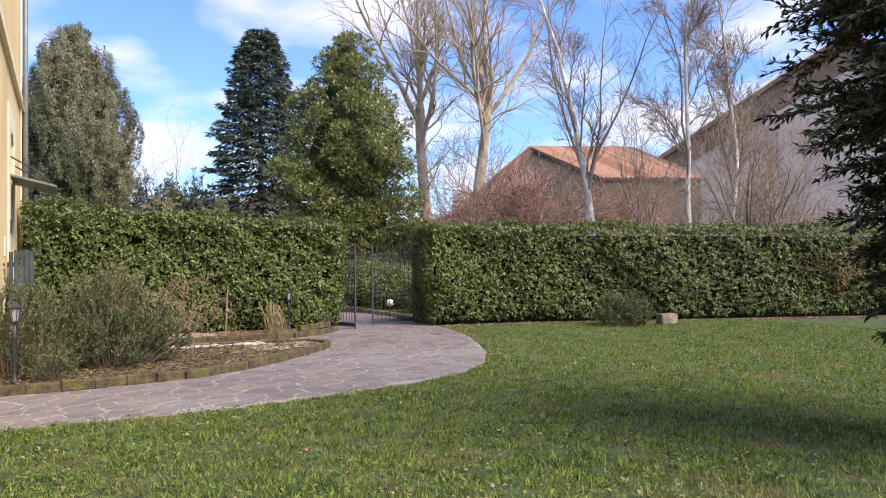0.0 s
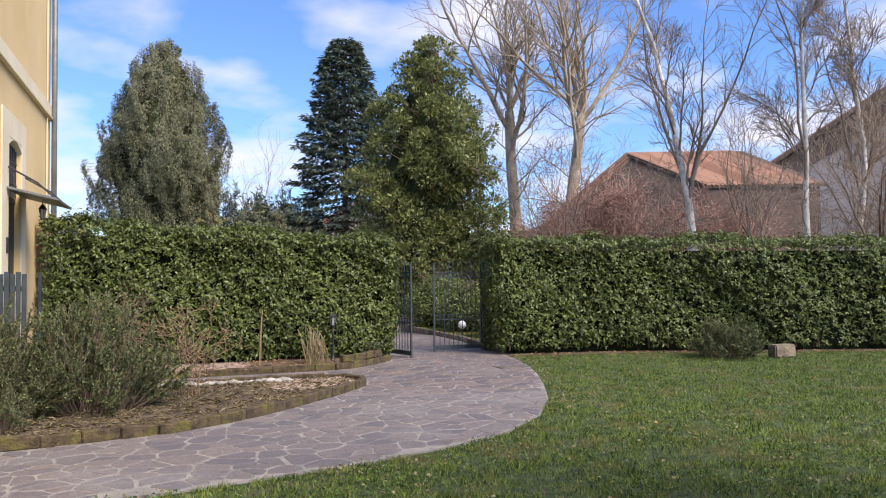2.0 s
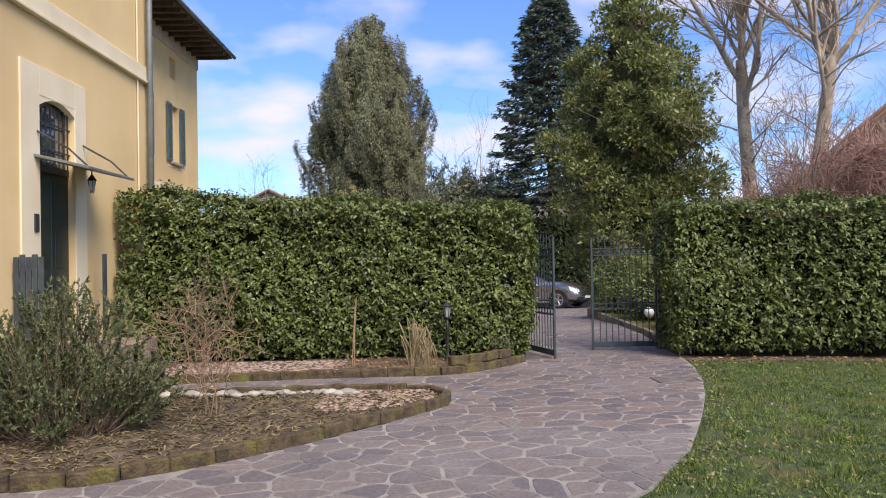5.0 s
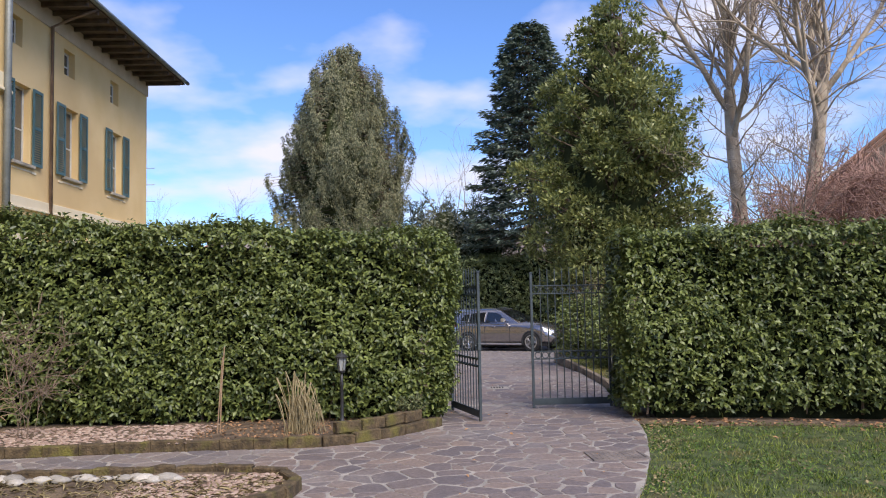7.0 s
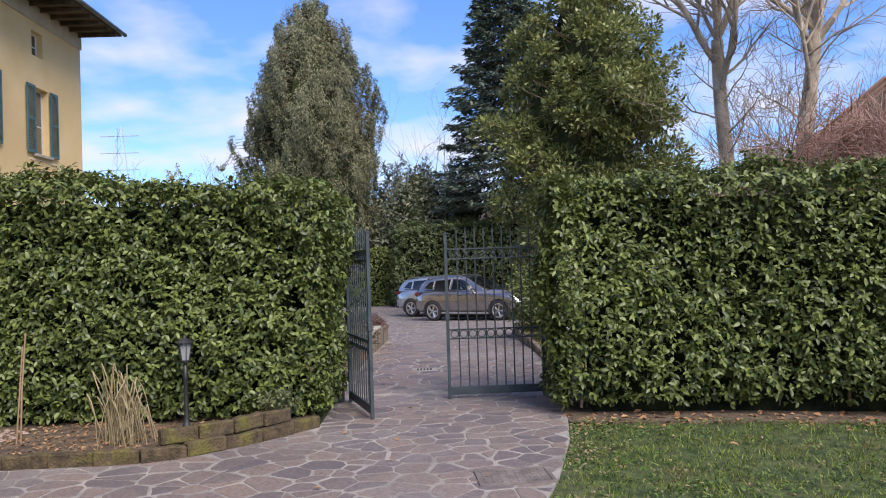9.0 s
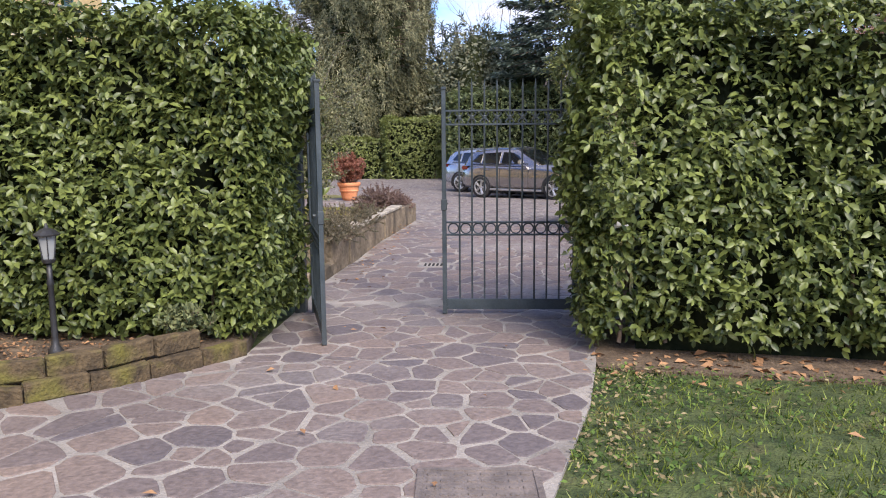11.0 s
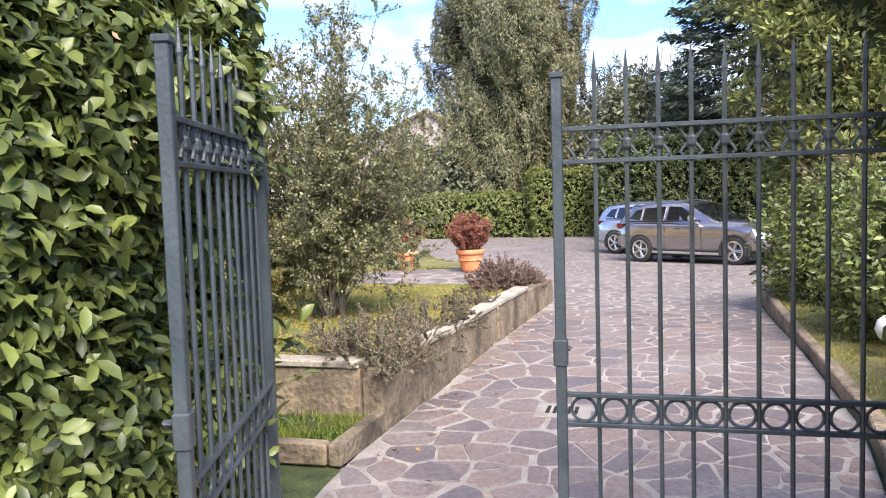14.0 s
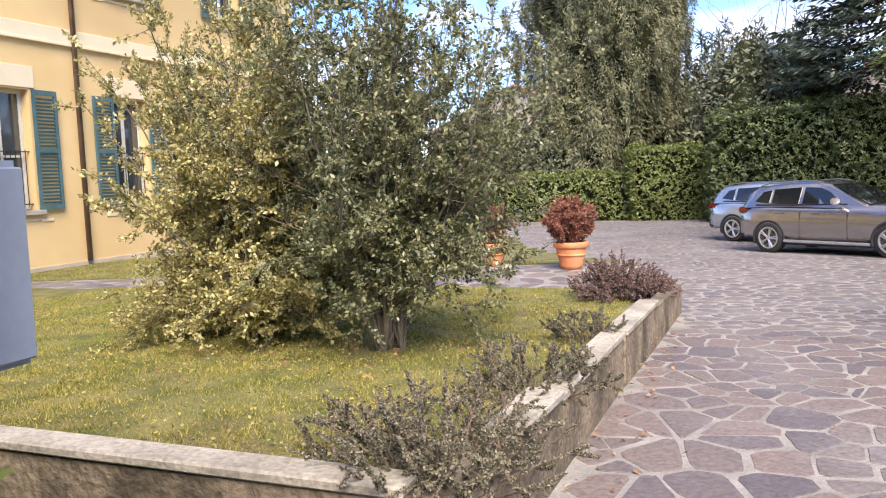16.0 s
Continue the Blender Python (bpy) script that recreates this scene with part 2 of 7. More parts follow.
M["barn_wall"] = mat("pinkish_grey_render", (0.37, 0.315, 0.295), (0.46, 0.395, 0.37), 0.4, 0.95, 0.15, 15)
M["barn_brown"] = mat("brown_gable_cladding", (0.12, 0.08, 0.062), (0.2, 0.135, 0.105), 0.6, 0.95, 0.2, 12)
M["plastic"] = mat("light_grey_plastic", (0.36, 0.4, 0.45), (0.42, 0.46, 0.5), 5, 0.5, 0.03, 60, wear=0.1)
M["white"] = mat("white_enamel", (0.75, 0.75, 0.74), (0.82, 0.82, 0.8), 5, 0.4, 0.03, 60, wear=0.1)
M["ink"] = mat("dark_print", (0.25, 0.2, 0.22), (0.32, 0.26, 0.27), 5, 0.6, 0, 60)
M["lantern_glass"] = glass_mat("frosted_lantern_glass", (0.32, 0.33, 0.32), 0.25)
M["pane"] = glass_mat("window_pane", (0.05, 0.055, 0.06), 0.03)
M["car_glass"] = glass_mat("tinted_car_glass", (0.012, 0.014, 0.016), 0.02)
M["bronze"] = mat("metallic_grey_bronze_paint", (0.33, 0.31, 0.31), (0.36, 0.335, 0.335), 2, 0.24, 0, 200, metal=0.88, coat=1.0, wear=0.05)
M["silver"] = mat("metallic_silver_blue_paint", (0.42, 0.47, 0.55), (0.48, 0.53, 0.6), 2, 0.22, 0, 200, metal=0.7, coat=0.8, wear=0.08)
M["rubber"] = mat("black_rubber", (0.015, 0.015, 0.016), (0.03, 0.03, 0.03), 6, 0.85, 0.2, 60)
M["alloy"] = mat("bright_alloy", (0.55, 0.55, 0.56), (0.66, 0.66, 0.67), 5, 0.3, 0, 80, metal=0.85, wear=0.1)
M["lamp_red"] = glass_mat("red_lamp_lens", (0.14, 0.008, 0.008), 0.1)
M["lamp_clear"] = glass_mat("clear_lamp_lens", (0.5, 0.52, 0.55), 0.08)
M["steel"] = mat("galvanised_steel", (0.4, 0.42, 0.45), (0.5, 0.52, 0.55), 3, 0.6, 0.05, 40, metal=0.3)


# ---- building blocks ----
class Geo:
    """Points and faces of one mesh, in world metres."""

    def __init__(self):
        self.v, self.f = [], []

    def add(self, pts, faces):
        o = len(self.v)
        self.v += [tuple(p) for p in pts]
        self.f += [tuple(i + o for i in f) for f in faces]
        return self

    def box(self, x0, y0, z0, x1, y1, z1, m=None):
        c = [Vector((x, y, z)) for z in (z0, z1) for x, y in ((x0, y0), (x1, y0), (x1, y1), (x0, y1))]
        if m is not None:
            c = [m @ p for p in c]
        return self.add(c, [(3, 2, 1, 0), (4, 5, 6, 7), (0, 1, 5, 4), (1, 2, 6, 5), (2, 3, 7, 6), (3, 0, 4, 7)])

    def prism(self, poly, z0, z1):
        n = len(poly)
        pts = [(x, y, z0) for x, y in poly] + [(x, y, z1) for x, y in poly]
        return self.add(pts, [tuple(range(n - 1, -1, -1)), tuple(range(n, 2 * n))] + [(i, (i + 1) % n, n + (i + 1) % n, n + i) for i in range(n)])

    def tube(self, pts, radii, k=8):
        pts = [Vector(p) for p in pts]
        if not hasattr(radii, "__len__"):
            radii = [radii] * len(pts)
        o, side = len(self.v), None
        for i, p in enumerate(pts):
            d = (pts[min(i + 1, len(pts) - 1)] - pts[max(i - 1, 0)]).normalized()
            if side is None:
                side = d.cross(Vector((0.3, 0.9, 0.1)) if abs(d.y) < 0.9 else Vector((1, 0, 0))).normalized()
            side = (side - d * side.dot(d)).normalized()
            up = d.cross(side)
            self.v += [tuple(p + radii[i] * (math.cos(a) * side + math.sin(a) * up)) for a in [2 * math.pi * j / k for j in range(k)]]
        for i in range(len(pts) - 1):
            for j in range(k):
                a, b = o + i * k + j, o + i * k + (j + 1) % k
                self.f.append((a, b, b + k, a + k))
        self.f.append(tuple(o + j for j in range(k - 1, -1, -1)))
        self.f.append(tuple(o + (len(pts) - 1) * k + j for j in range(k)))
        return self

    def lathe(self, profile, at, k=16):
        o, n = len(self.v), len(profile)
        for r, z in profile:
            self.v += [(at[0] + r * math.cos(2 * math.pi * j / k), at[1] + r * math.sin(2 * math.pi * j / k), at[2] + z) for j in range(k)]
        for i in range(n - 1):
            for j in range(k):
                a, b = o + i * k + j, o + i * k + (j + 1) % k
                self.f.append((a, b, b + k, a + k))
        self.f.append(tuple(o + j for j in range(k - 1, -1, -1)))
        self.f.append(tuple(o + (n - 1) * k + j for j in range(k)))
        return self

    def mesh(self, name, material, bevel=0.0, smooth=False, seg=1):
        me = bpy.data.meshes.new(name)
        me.from_pydata(self.v, [], self.f)
        if bevel:
            bm = bmesh.new()
            bm.from_mesh(me)
            bmesh.ops.recalc_face_normals(bm, faces=bm.faces)
            edges = [e for e in bm.edges if len(e.link_faces) == 2 and e.calc_face_angle(0) > 0.5]
            bmesh.ops.bevel(bm, geom=edges, offset=bevel, segments=seg, affect="EDGES", clamp_overlap=True)
            bm.to_mesh(me)
            bm.free()
        if smooth:
            me.polygons.foreach_set("use_smooth", [True] * len(me.polygons))
        me.materials.append(material)
        return me


def np_mesh(name, V, F, material):
    """A mesh from arrays: V (n, 3), F (m, k)."""
    V, F = np.asarray(V, np.float32).reshape(-1, 3), np.asarray(F, np.int32)
    me = bpy.data.meshes.new(name)
    me.vertices.add(len(V))
    me.vertices.foreach_set("co", V.ravel())
    me.loops.add(F.size)
    me.loops.foreach_set("vertex_index", F.ravel())
    me.polygons.add(len(F))
    me.polygons.foreach_set("loop_start", np.arange(0, F.size, F.shape[1], dtype=np.int32))
    me.polygons.foreach_set("loop_total", np.full(len(F), F.shape[1], np.int32))
    me.update(calc_edges=True)
    me.materials.append(material)
    return me


def thing(name, at, label, category, group="", kind=""):
    ob = new(name)
    ob.location = at
    ob.empty_display_size = 0.1
    return tagged(ob, label, category, group, kind)


def part(name, me, parent, label=""):
    ob = new(name, me)
    ob.parent = parent
    if parent.type == "EMPTY":
        ob.matrix_parent_inverse = Matrix.Translation(-parent.location)
    return tagged(ob, label)


def solid(name, me, label, category="", group="", kind=""):
    return tagged(new(name, me), label, category, group, kind)


LEAF4 = (np.array([(0, 0, 0), (-0.5, 0.42, 0.10), (0.5, 0.42, 0.10), (0, 1, -0.12), (0, 0.5, 0.0)]), np.array([(0, 4, 1), (0, 2, 4), (4, 3, 1), (4, 2, 3)]))
LEAF2 = (np.array([(0, 0, 0), (0.5, 0.45, 0.06), (0, 1, -0.05), (-0.5, 0.45, 0.06)]), np.array([(0, 1, 2, 3)]))
LEAF8 = (np.array([(0, 0, 0), (-0.36, 0.2, 0.05), (-0.5, 0.5, 0.08), (-0.34, 0.8, 0.0), (0, 1, -0.14), (0.34, 0.8, 0.0), (0.5, 0.5, 0.08), (0.36, 0.2, 0.05), (0, 0.5, -0.01)]), np.array([(8, i, (i + 1) % 8) for i in range(7, -1, -1)]))
LEAF6 = (np.array([(0, 0, 0), (-0.42, 0.27, 0.06), (-0.45, 0.68, 0.05), (0, 1, -0.15), (0.45, 0.68, 0.05), (0.42, 0.27, 0.06), (0, 0.5, 0.0)]), np.array([(6, (i + 1) % 6, i) for i in range(6)]))
BLADE = (np.array([(-0.5, 0, 0), (0.5, 0, 0), (0, 1, 0.15)]), np.array([(0, 1, 2)]))


def unit(a):
    return a / np.maximum(np.linalg.norm(a, axis=1, keepdims=True), 1e-9)


def leaves(P, D, N, L, W, form=LEAF4):
    """Leaves at P that point along D with their upper side towards N."""
    P, D, N = np.asarray(P, float), unit(np.asarray(D, float)), np.asarray(N, float)
    L, W = np.broadcast_to(L, len(P)), np.broadcast_to(W, len(P))
    N = unit(N - D * np.sum(N * D, axis=1, keepdims=True))
    X = np.cross(D, N)
    T, F = form
    V = P[:, None] + X[:, None] * (T[:, 0] * W[:, None])[..., None] + D[:, None] * (T[:, 1] * L[:, None])[..., None] + N[:, None] * (T[:, 2] * L[:, None])[..., None]
    faces = F[None] + (np.arange(len(P)) * len(T))[:, None, None]
    return V.reshape(-1, 3), faces.reshape(-1, F.shape[1])


def tubes(S, k=4):
    """Tapered pieces of branch: rows of p0, p1, r0, r1."""
    S = np.asarray(S, float)
    a, b, r0, r1 = S[:, 0:3], S[:, 3:6], S[:, 6], S[:, 7]
    d = unit(b - a)
    ref = np.where(np.abs(d[:, 2:3]) > 0.9, np.array([[1.0, 0, 0]]), np.array([[0, 0, 1.0]]))
    u = unit(np.cross(d, ref))
    w = np.cross(d, u)
    ang = 2 * np.pi * np.arange(k) / k
    ring = np.cos(ang)[None, :, None] * u[:, None] + np.sin(ang)[None, :, None] * w[:, None]
    V = np.concatenate([a[:, None] + ring * r0[:, None, None], b[:, None] + ring * r1[:, None, None]], axis=1)
    q = np.array([(j, (j + 1) % k, k + (j + 1) % k, k + j) for j in range(k)])
    F = q[None] + (np.arange(len(S)) * 2 * k)[:, None, None]
    return V.reshape(-1, 3), F.reshape(-1, 4)


def rand_dirs(r, n):
    return unit(r.normal(size=(n, 3)))


def grow(r, p, d, length, rad, steps, wobble, lift, segs, tip=0.35):
    """One bent branch; returns its points, directions and radii."""
    pts, dirs, rads = [p], [d], [rad]
    for i in range(steps):
        d = d + r.normal(size=3) * wobble + np.array([0, 0, lift])
        d = d / np.linalg.norm(d)
        q = p + d * length / steps
        r1 = rad * (1 - (1 - tip) * (i + 1) / steps)
        segs.append((*p, *q, rads[-1], r1))
        p = q
        pts.append(p), dirs.append(d), rads.append(r1)
    return pts, dirs, rads


def ramify(r, pts, dirs, rads, count, length, spread, levels, segs, twigs, lift=0.06, start=0.25):
    """Side branches along a branch, down to twigs."""
    for i in range(count):
        s = start + (1 - start) * (i + r.random()) / count
        f = s * (len(pts) - 1)
        j = min(int(f), len(pts) - 2)
        p = pts[j] + (pts[j + 1] - pts[j]) * (f - j)
        side = np.cross(dirs[j], r.normal(size=3))
        side /= np.linalg.norm(side)
        d = dirs[j] * math.cos(spread) + side * math.sin(spread)
        d[2] += 0.12
        d /= np.linalg.norm(d)
        ln = length * (1.15 - 0.55 * s) * r.uniform(0.7, 1.2)
        out = segs if levels > 1 else twigs
        P2, D2, R2 = grow(r, p, d, ln, max(rads[j] * 0.5, 0.006), 5 if levels > 1 else 3, 0.2, lift, out)
        if levels > 1:
            ramify(r, P2, D2, R2, max(3, int(count * 0.8)), length * 0.5, spread, levels - 1, segs, twigs, lift)



# ---- ground ----
def inside(poly, x, y):
    """Which of the points lie in the polygon."""
    x, y = np.asarray(x, float), np.asarray(y, float)
    hit = np.zeros(x.shape, bool)
    for (x0, y0), (x1, y1) in zip(poly, poly[1:] + poly[:1]):
        if y0 != y1:
            hit ^= ((y0 > y) != (y1 > y)) & (x < (x1 - x0) * (y - y0) / (y1 - y0) + x0)
    return hit


BED_A = [(-8, 10.3), (-3, 10.4), (0.3, 10.68), (1.63, 11.05), (2.4, 11.6), (3.0, 12.2), (3.75, 13.1), (4.38, 13.95), (4.42, 14.35), (4.1, 14.75), (3.6, 14.9), (2.5, 14.85), (1.4, 14.8), (-0.83, 14.75), (-8, 14.75)]
BED_B = [(-0.83, 15.95), (0.86, 16.05), (2.65, 16.25), (4.2, 16.3), (4.6, 16.4), (5.0, 16.72), (5.4, 17.15), (5.74, 17.62), (5.6, 18.4), (-0.83, 18.4)]
PATH = [(-8, 8.3), (-0.5, 8.36), (1.53, 8.43), (3.19, 8.86), (4.3, 9.3), (5.0, 9.72), (5.8, 10.6), (6.44, 11.68), (7.0, 13.0), (7.5, 14.3), (7.85, 15.4), (8.15, 16.6), (8.3, 17.5), (8.45, 19.4), (5.75, 19.4), (5.74, 17.62), (5.4, 17.15), (5.0, 16.72), (4.6, 16.4), (4.2, 16.3), (2.65, 16.25), (0.86, 16.05), (-0.83, 15.95), (-0.83, 14.75), (1.4, 14.8), (2.5, 14.85), (3.6, 14.9), (4.1, 14.75), (4.42, 14.35), (4.38, 13.95), (3.75, 13.1), (3.0, 12.2), (2.4, 11.6), (1.63, 11.05), (0.3, 10.68), (-3, 10.4), (-8, 10.3)]
DRIVE = [(5.75, 19.4), (8.45, 19.4), (8.75, 21.5), (8.8, 23.5), (8.85, 26), (8.95, 28.7), (9.6, 29.6), (19, 29.6), (21, 52.5), (-3.5, 52.5), (-1.0, 44), (1.0, 38), (3.0, 34.0), (5.0, 31.2), (5.95, 28.05), (5.9, 25.4), (5.8, 22.4), (5.68, 20.3)]
POT_PAVING = [(5.9, 28.12), (4.95, 31.15), (2.5, 30.4), (0.0, 29.4), (-2.2, 28.55), (-5.35, 27.4), (-5.35, 25.9), (-1.97, 26.9), (2.0, 28.14)]
TERRACE = [(5.5, 21.0), (5.66, 24.0), (5.7, 28.05), (2.0, 28.1), (-1.97, 26.86), (-5.4, 25.86), (-5.4, 21.0)]
STRIP = [(5.62, 20.36), (5.66, 20.98), (-5.4, 20.98), (-5.4, 20.36)]


def terrace_z(x, y):
    return 0.42 - 0.26 * np.clip((np.asarray(y, float) - 21.5) / 6.5, 0, 1)


R = np.random.RandomState(7)
def drive_z(y):
    """The paving is level at the gate and falls gently beyond it."""
    y = np.asarray(y, float)
    return -0.5 * np.clip((y - 24) / 16, 0, 1) - 0.1 * np.clip((y - 40) / 14, 0, 1)


gg = Geo()
rows_y = [-900, 24, 40, 54, 1500]
for y in rows_y:
    gg.v += [(-900, y, float(drive_z(y)) - 0.012), (900, y, float(drive_z(y)) - 0.012)]
gg.f = [(2 * i, 2 * i + 1, 2 * i + 3, 2 * i + 2) for i in range(4)]
solid("ground", gg.mesh("ground", M["lawn"]), "green winter lawn reaching to the horizon", "ground", kind="structure")
paving = solid("pavement", Geo().prism(PATH, -0.1, 0.009).mesh("pavement", M["mortar"]), "pale mortar bed of a curved crazy-paved garden path", "path", kind="structure")
dg = Geo()
cut = [min(p[1] for p in DRIVE), 24.0, 28.05, 31.2, 34.0, 40.0, 44.0, 48.0, max(p[1] for p in DRIVE)]
for y0, y1 in zip(cut, cut[1:]):
    n = 8
    for k in range(n):
        ya, yb = y0 + (y1 - y0) * k / n, y0 + (y1 - y0) * (k + 1) / n
        row = []
        for y in (ya + 1e-4, yb - 1e-4):
            xs = sorted((b[0] - a[0]) * (y - a[1]) / (b[1] - a[1]) + a[0] for a, b in zip(DRIVE, DRIVE[1:] + DRIVE[:1]) if (a[1] > y) != (b[1] > y))
            row.append((xs[0], xs[-1]))
        dg.add([(row[0][0], ya, float(drive_z(ya)) + 0.008), (row[0][1], ya, float(drive_z(ya)) + 0.008), (row[1][1], yb, float(drive_z(yb)) + 0.008), (row[1][0], yb, float(drive_z(yb)) + 0.008)], [(0, 1, 2, 3)])
drive = solid("driveway", dg.mesh("driveway", M["mortar"]), "pale mortar bed of the crazy-paved driveway", "driveway", kind="structure")
pot_paving = solid("terrace_paving", Geo().prism(POT_PAVING, -0.5, 0.126).mesh("terrace_paving", M["mortar"]), "pale mortar bed of the paved strip before the villa", "paving", kind="structure")


def slope_sheet(poly, step, zf, name, material, label):
    """A gently sloping lawn over a polygon."""
    g = Geo()
    xs = np.arange(min(p[0] for p in poly), max(p[0] for p in poly) + step, step)
    ys = np.arange(min(p[1] for p in poly), max(p[1] for p in poly) + step, step)
    for x0 in xs:
        for y0 in ys:
            if inside(poly, np.array([x0 + step / 2]), np.array([y0 + step / 2]))[0]:
                g.box(x0, y0, -0.8, x0 + step, y0 + step, 0)
                for i, (a, b) in zip(range(4, 8), ((0, 0), (1, 0), (1, 1), (0, 1))):
                    x, y, _ = g.v[i - 8]
                    g.v[i - 8] = (x, y, float(zf(x, y)))
    return solid(name, g.mesh(name, material), label, "lawn", kind="structure")


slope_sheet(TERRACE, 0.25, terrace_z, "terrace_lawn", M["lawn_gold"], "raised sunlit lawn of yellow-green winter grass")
solid("lawn_strip", Geo().prism(STRIP, -0.1, 0.10).mesh("lawn_strip", M["lawn"]), "narrow grass strip below a low retaining wall", "lawn", kind="structure")
HOUSE_LAWN = [(-5.35, 27.45), (-2.2, 28.6), (0.0, 29.45), (2.5, 30.45), (4.9, 31.2), (3.0, 34.0), (1.0, 38), (-1.0, 44), (-3.5, 52), (-5.35, 52)]
slope_sheet(HOUSE_LAWN, 0.5, lambda x, y: 0.12 - 0.68 * np.clip((y - 31) / 14, 0, 1), "house_lawn", M["lawn_gold"], "lawn strip along the foot of the villa")
foot_soil = [(8.3, 17.35), (10.0, 17.1), (11.6, 16.7), (14.4, 15.55), (18.0, 14.25), (26.0, 11.25), (26.5, 12.6), (18.5, 15.6), (14.9, 17.0), (12.0, 18.2), (10.2, 18.7), (8.3, 18.9)]
solid("hedge_soil", Geo().prism(foot_soil, -0.1, 0.006).mesh("hedge_soil", M["soil"]), "bare brown soil strip under the hedge", "soil", kind="structure")
solid("planting_bed", Geo().prism(BED_A, -0.1, 0.07).mesh("planting_bed", M["soil"]), "brown soil of the planting bed with dry litter", "soil", kind="structure")
solid("planting_bed", Geo().prism(BED_B, -0.1, 0.10).mesh("planting_bed", M["soil"]), "dark soil of the narrow bed along the hedge", "soil", kind="structure")
side_bed = [(8.8, 21.5), (8.85, 23.5), (8.9, 26), (9.0, 28.7), (9.6, 29.55), (18, 29.55), (18, 19.2), (8.5, 19.2)]
solid("side_lawn", Geo().prism(side_bed, -0.1, 0.09).mesh("side_lawn", M["lawn_gold"]), "grass bed beside the driveway inside a low kerb", "lawn", kind="structure")


# ---- hedges ----
def polyline(line):
    pts = [np.array(p, float) for p in line]
    cum = np.concatenate([[0], np.cumsum([np.linalg.norm(b - a) for a, b in zip(pts, pts[1:])])])

    def at(s):
        x, y = np.interp(s, cum, [p[0] for p in pts]), np.interp(s, cum, [p[1] for p in pts])
        e = 0.3
        dx = np.interp(s + e, cum, [p[0] for p in pts]) - np.interp(s - e, cum, [p[0] for p in pts])
        dy = np.interp(s + e, cum, [p[1] for p in pts]) - np.interp(s - e, cum, [p[1] for p in pts])
        ln = np.hypot(dx, dy)
        return np.stack([x, y], -1), np.stack([dx / ln, dy / ln], -1)
    return at, cum[-1]


def hedge(name, line, depth, height, density, label, L=0.074, W=0.036, seed=1, whorl=5, fade=None, z0=0.05, sides="ftab", material=None, rough=0.05, pieces=None, form=LEAF6):
    """A clipped hedge: front along the line (its depth to the left of it), with leaves on front f, back k, top t and the ends a, b."""
    r = np.random.RandomState(seed)
    at, length = polyline(line)
    hf = height if callable(height) else (lambda s: np.full(np.shape(s), height))
    P, N = [], []

    def lump(q):
        return 0.06 * np.sin(q[:, 0] * 2.3 + q[:, 2] * 1.7 + seed) + 0.05 * np.sin(q[:, 1] * 3.1 - q[:, 2] * 2.9) + 0.035 * np.sin(q[:, 0] * 6.1 + q[:, 2] * 5.3) + r.normal(size=len(q)) * rough

    def lay(pts, nrm):
        keep = np.sin(pts[:, 0] * 3.7 + seed) * np.sin(pts[:, 2] * 4.3 + pts[:, 1]) + 0.6 * np.sin(pts[:, 0] * 9 + pts[:, 2] * 7) < r.uniform(0.75, 2.0, len(pts))
        keep &= (pts[:, 2] > z0 + 0.3) | (nrm[:, 2] > 0.5) | (r.uniform(0, 1, len(pts)) < 0.82)
        pts, nrm = pts[keep], nrm[keep]
        P.append(pts + nrm * lump(pts)[:, None]), N.append(nrm)
    hm = float(np.max(hf(np.linspace(0, length, 20))))
    for side in sides:
        if side in "fk":
            n = int(length * hm * density / whorl * (1.0 if side == "f" else 0.3))
            s, u = r.uniform(0, length, n), r.uniform(0, 1, n)
            c, d = at(s)
            left = np.stack([-d[:, 1], d[:, 0]], -1)
            off = 0.0 if side == "f" else depth
            z = z0 + u * (hf(s) - z0)
            under = 0.10 * np.clip(1 - z / 0.35, 0, 1)
            q = np.column_stack([c + left * (off + (under if side == "f" else -under))[:, None], z])
            nn = np.column_stack([-left if side == "f" else left, np.zeros(n)])
        elif side == "t":
            n = int(length * depth * density / whorl)
            s = r.uniform(0, length, n)
            c, d = at(s)
            left = np.stack([-d[:, 1], d[:, 0]], -1)
            q = np.column_stack([c + left * r.uniform(0, depth, n)[:, None], hf(s)])
            nn = np.tile((0, 0, 1.0), (n, 1))
        else:
            s1 = 0.0 if side == "a" else length
            n = int(depth * hm * density / whorl * 2.0)
            c, d = at(np.full(n, min(max(s1, 1e-3), length - 1e-3)))
            left = np.stack([-d[:, 1], d[:, 0]], -1)
            q = np.column_stack([c + left * r.uniform(0, depth, n)[:, None], r.uniform(z0, float(hf(np.array(s1))), n)])
            nn = np.column_stack([-d if side == "a" else d, np.zeros(n)])
        lay(q, nn)
    P, N = np.concatenate(P), np.concatenate(N)
    if fade:
        keep = r.uniform(0, 1, len(P)) < np.interp(P[:, 0], *fade)
        P, N = P[keep], N[keep]
    # shoots that grow outwards and up, each with a whorl of drooping leaves
    A = unit(N * 0.75 + r.normal(size=N.shape) * 0.38 + np.array([0, 0, 0.42]))
    sx = unit(np.cross(A, r.normal(size=A.shape)))
    sy = np.cross(A, sx)
    turn = r.uniform(0, 6.28, len(P))[:, None] + (2 * np.pi / whorl * np.arange(whorl))[None] + r.normal(size=(len(P), whorl)) * 0.35
    D = np.cos(turn)[..., None] * sx[:, None] + np.sin(turn)[..., None] * sy[:, None]
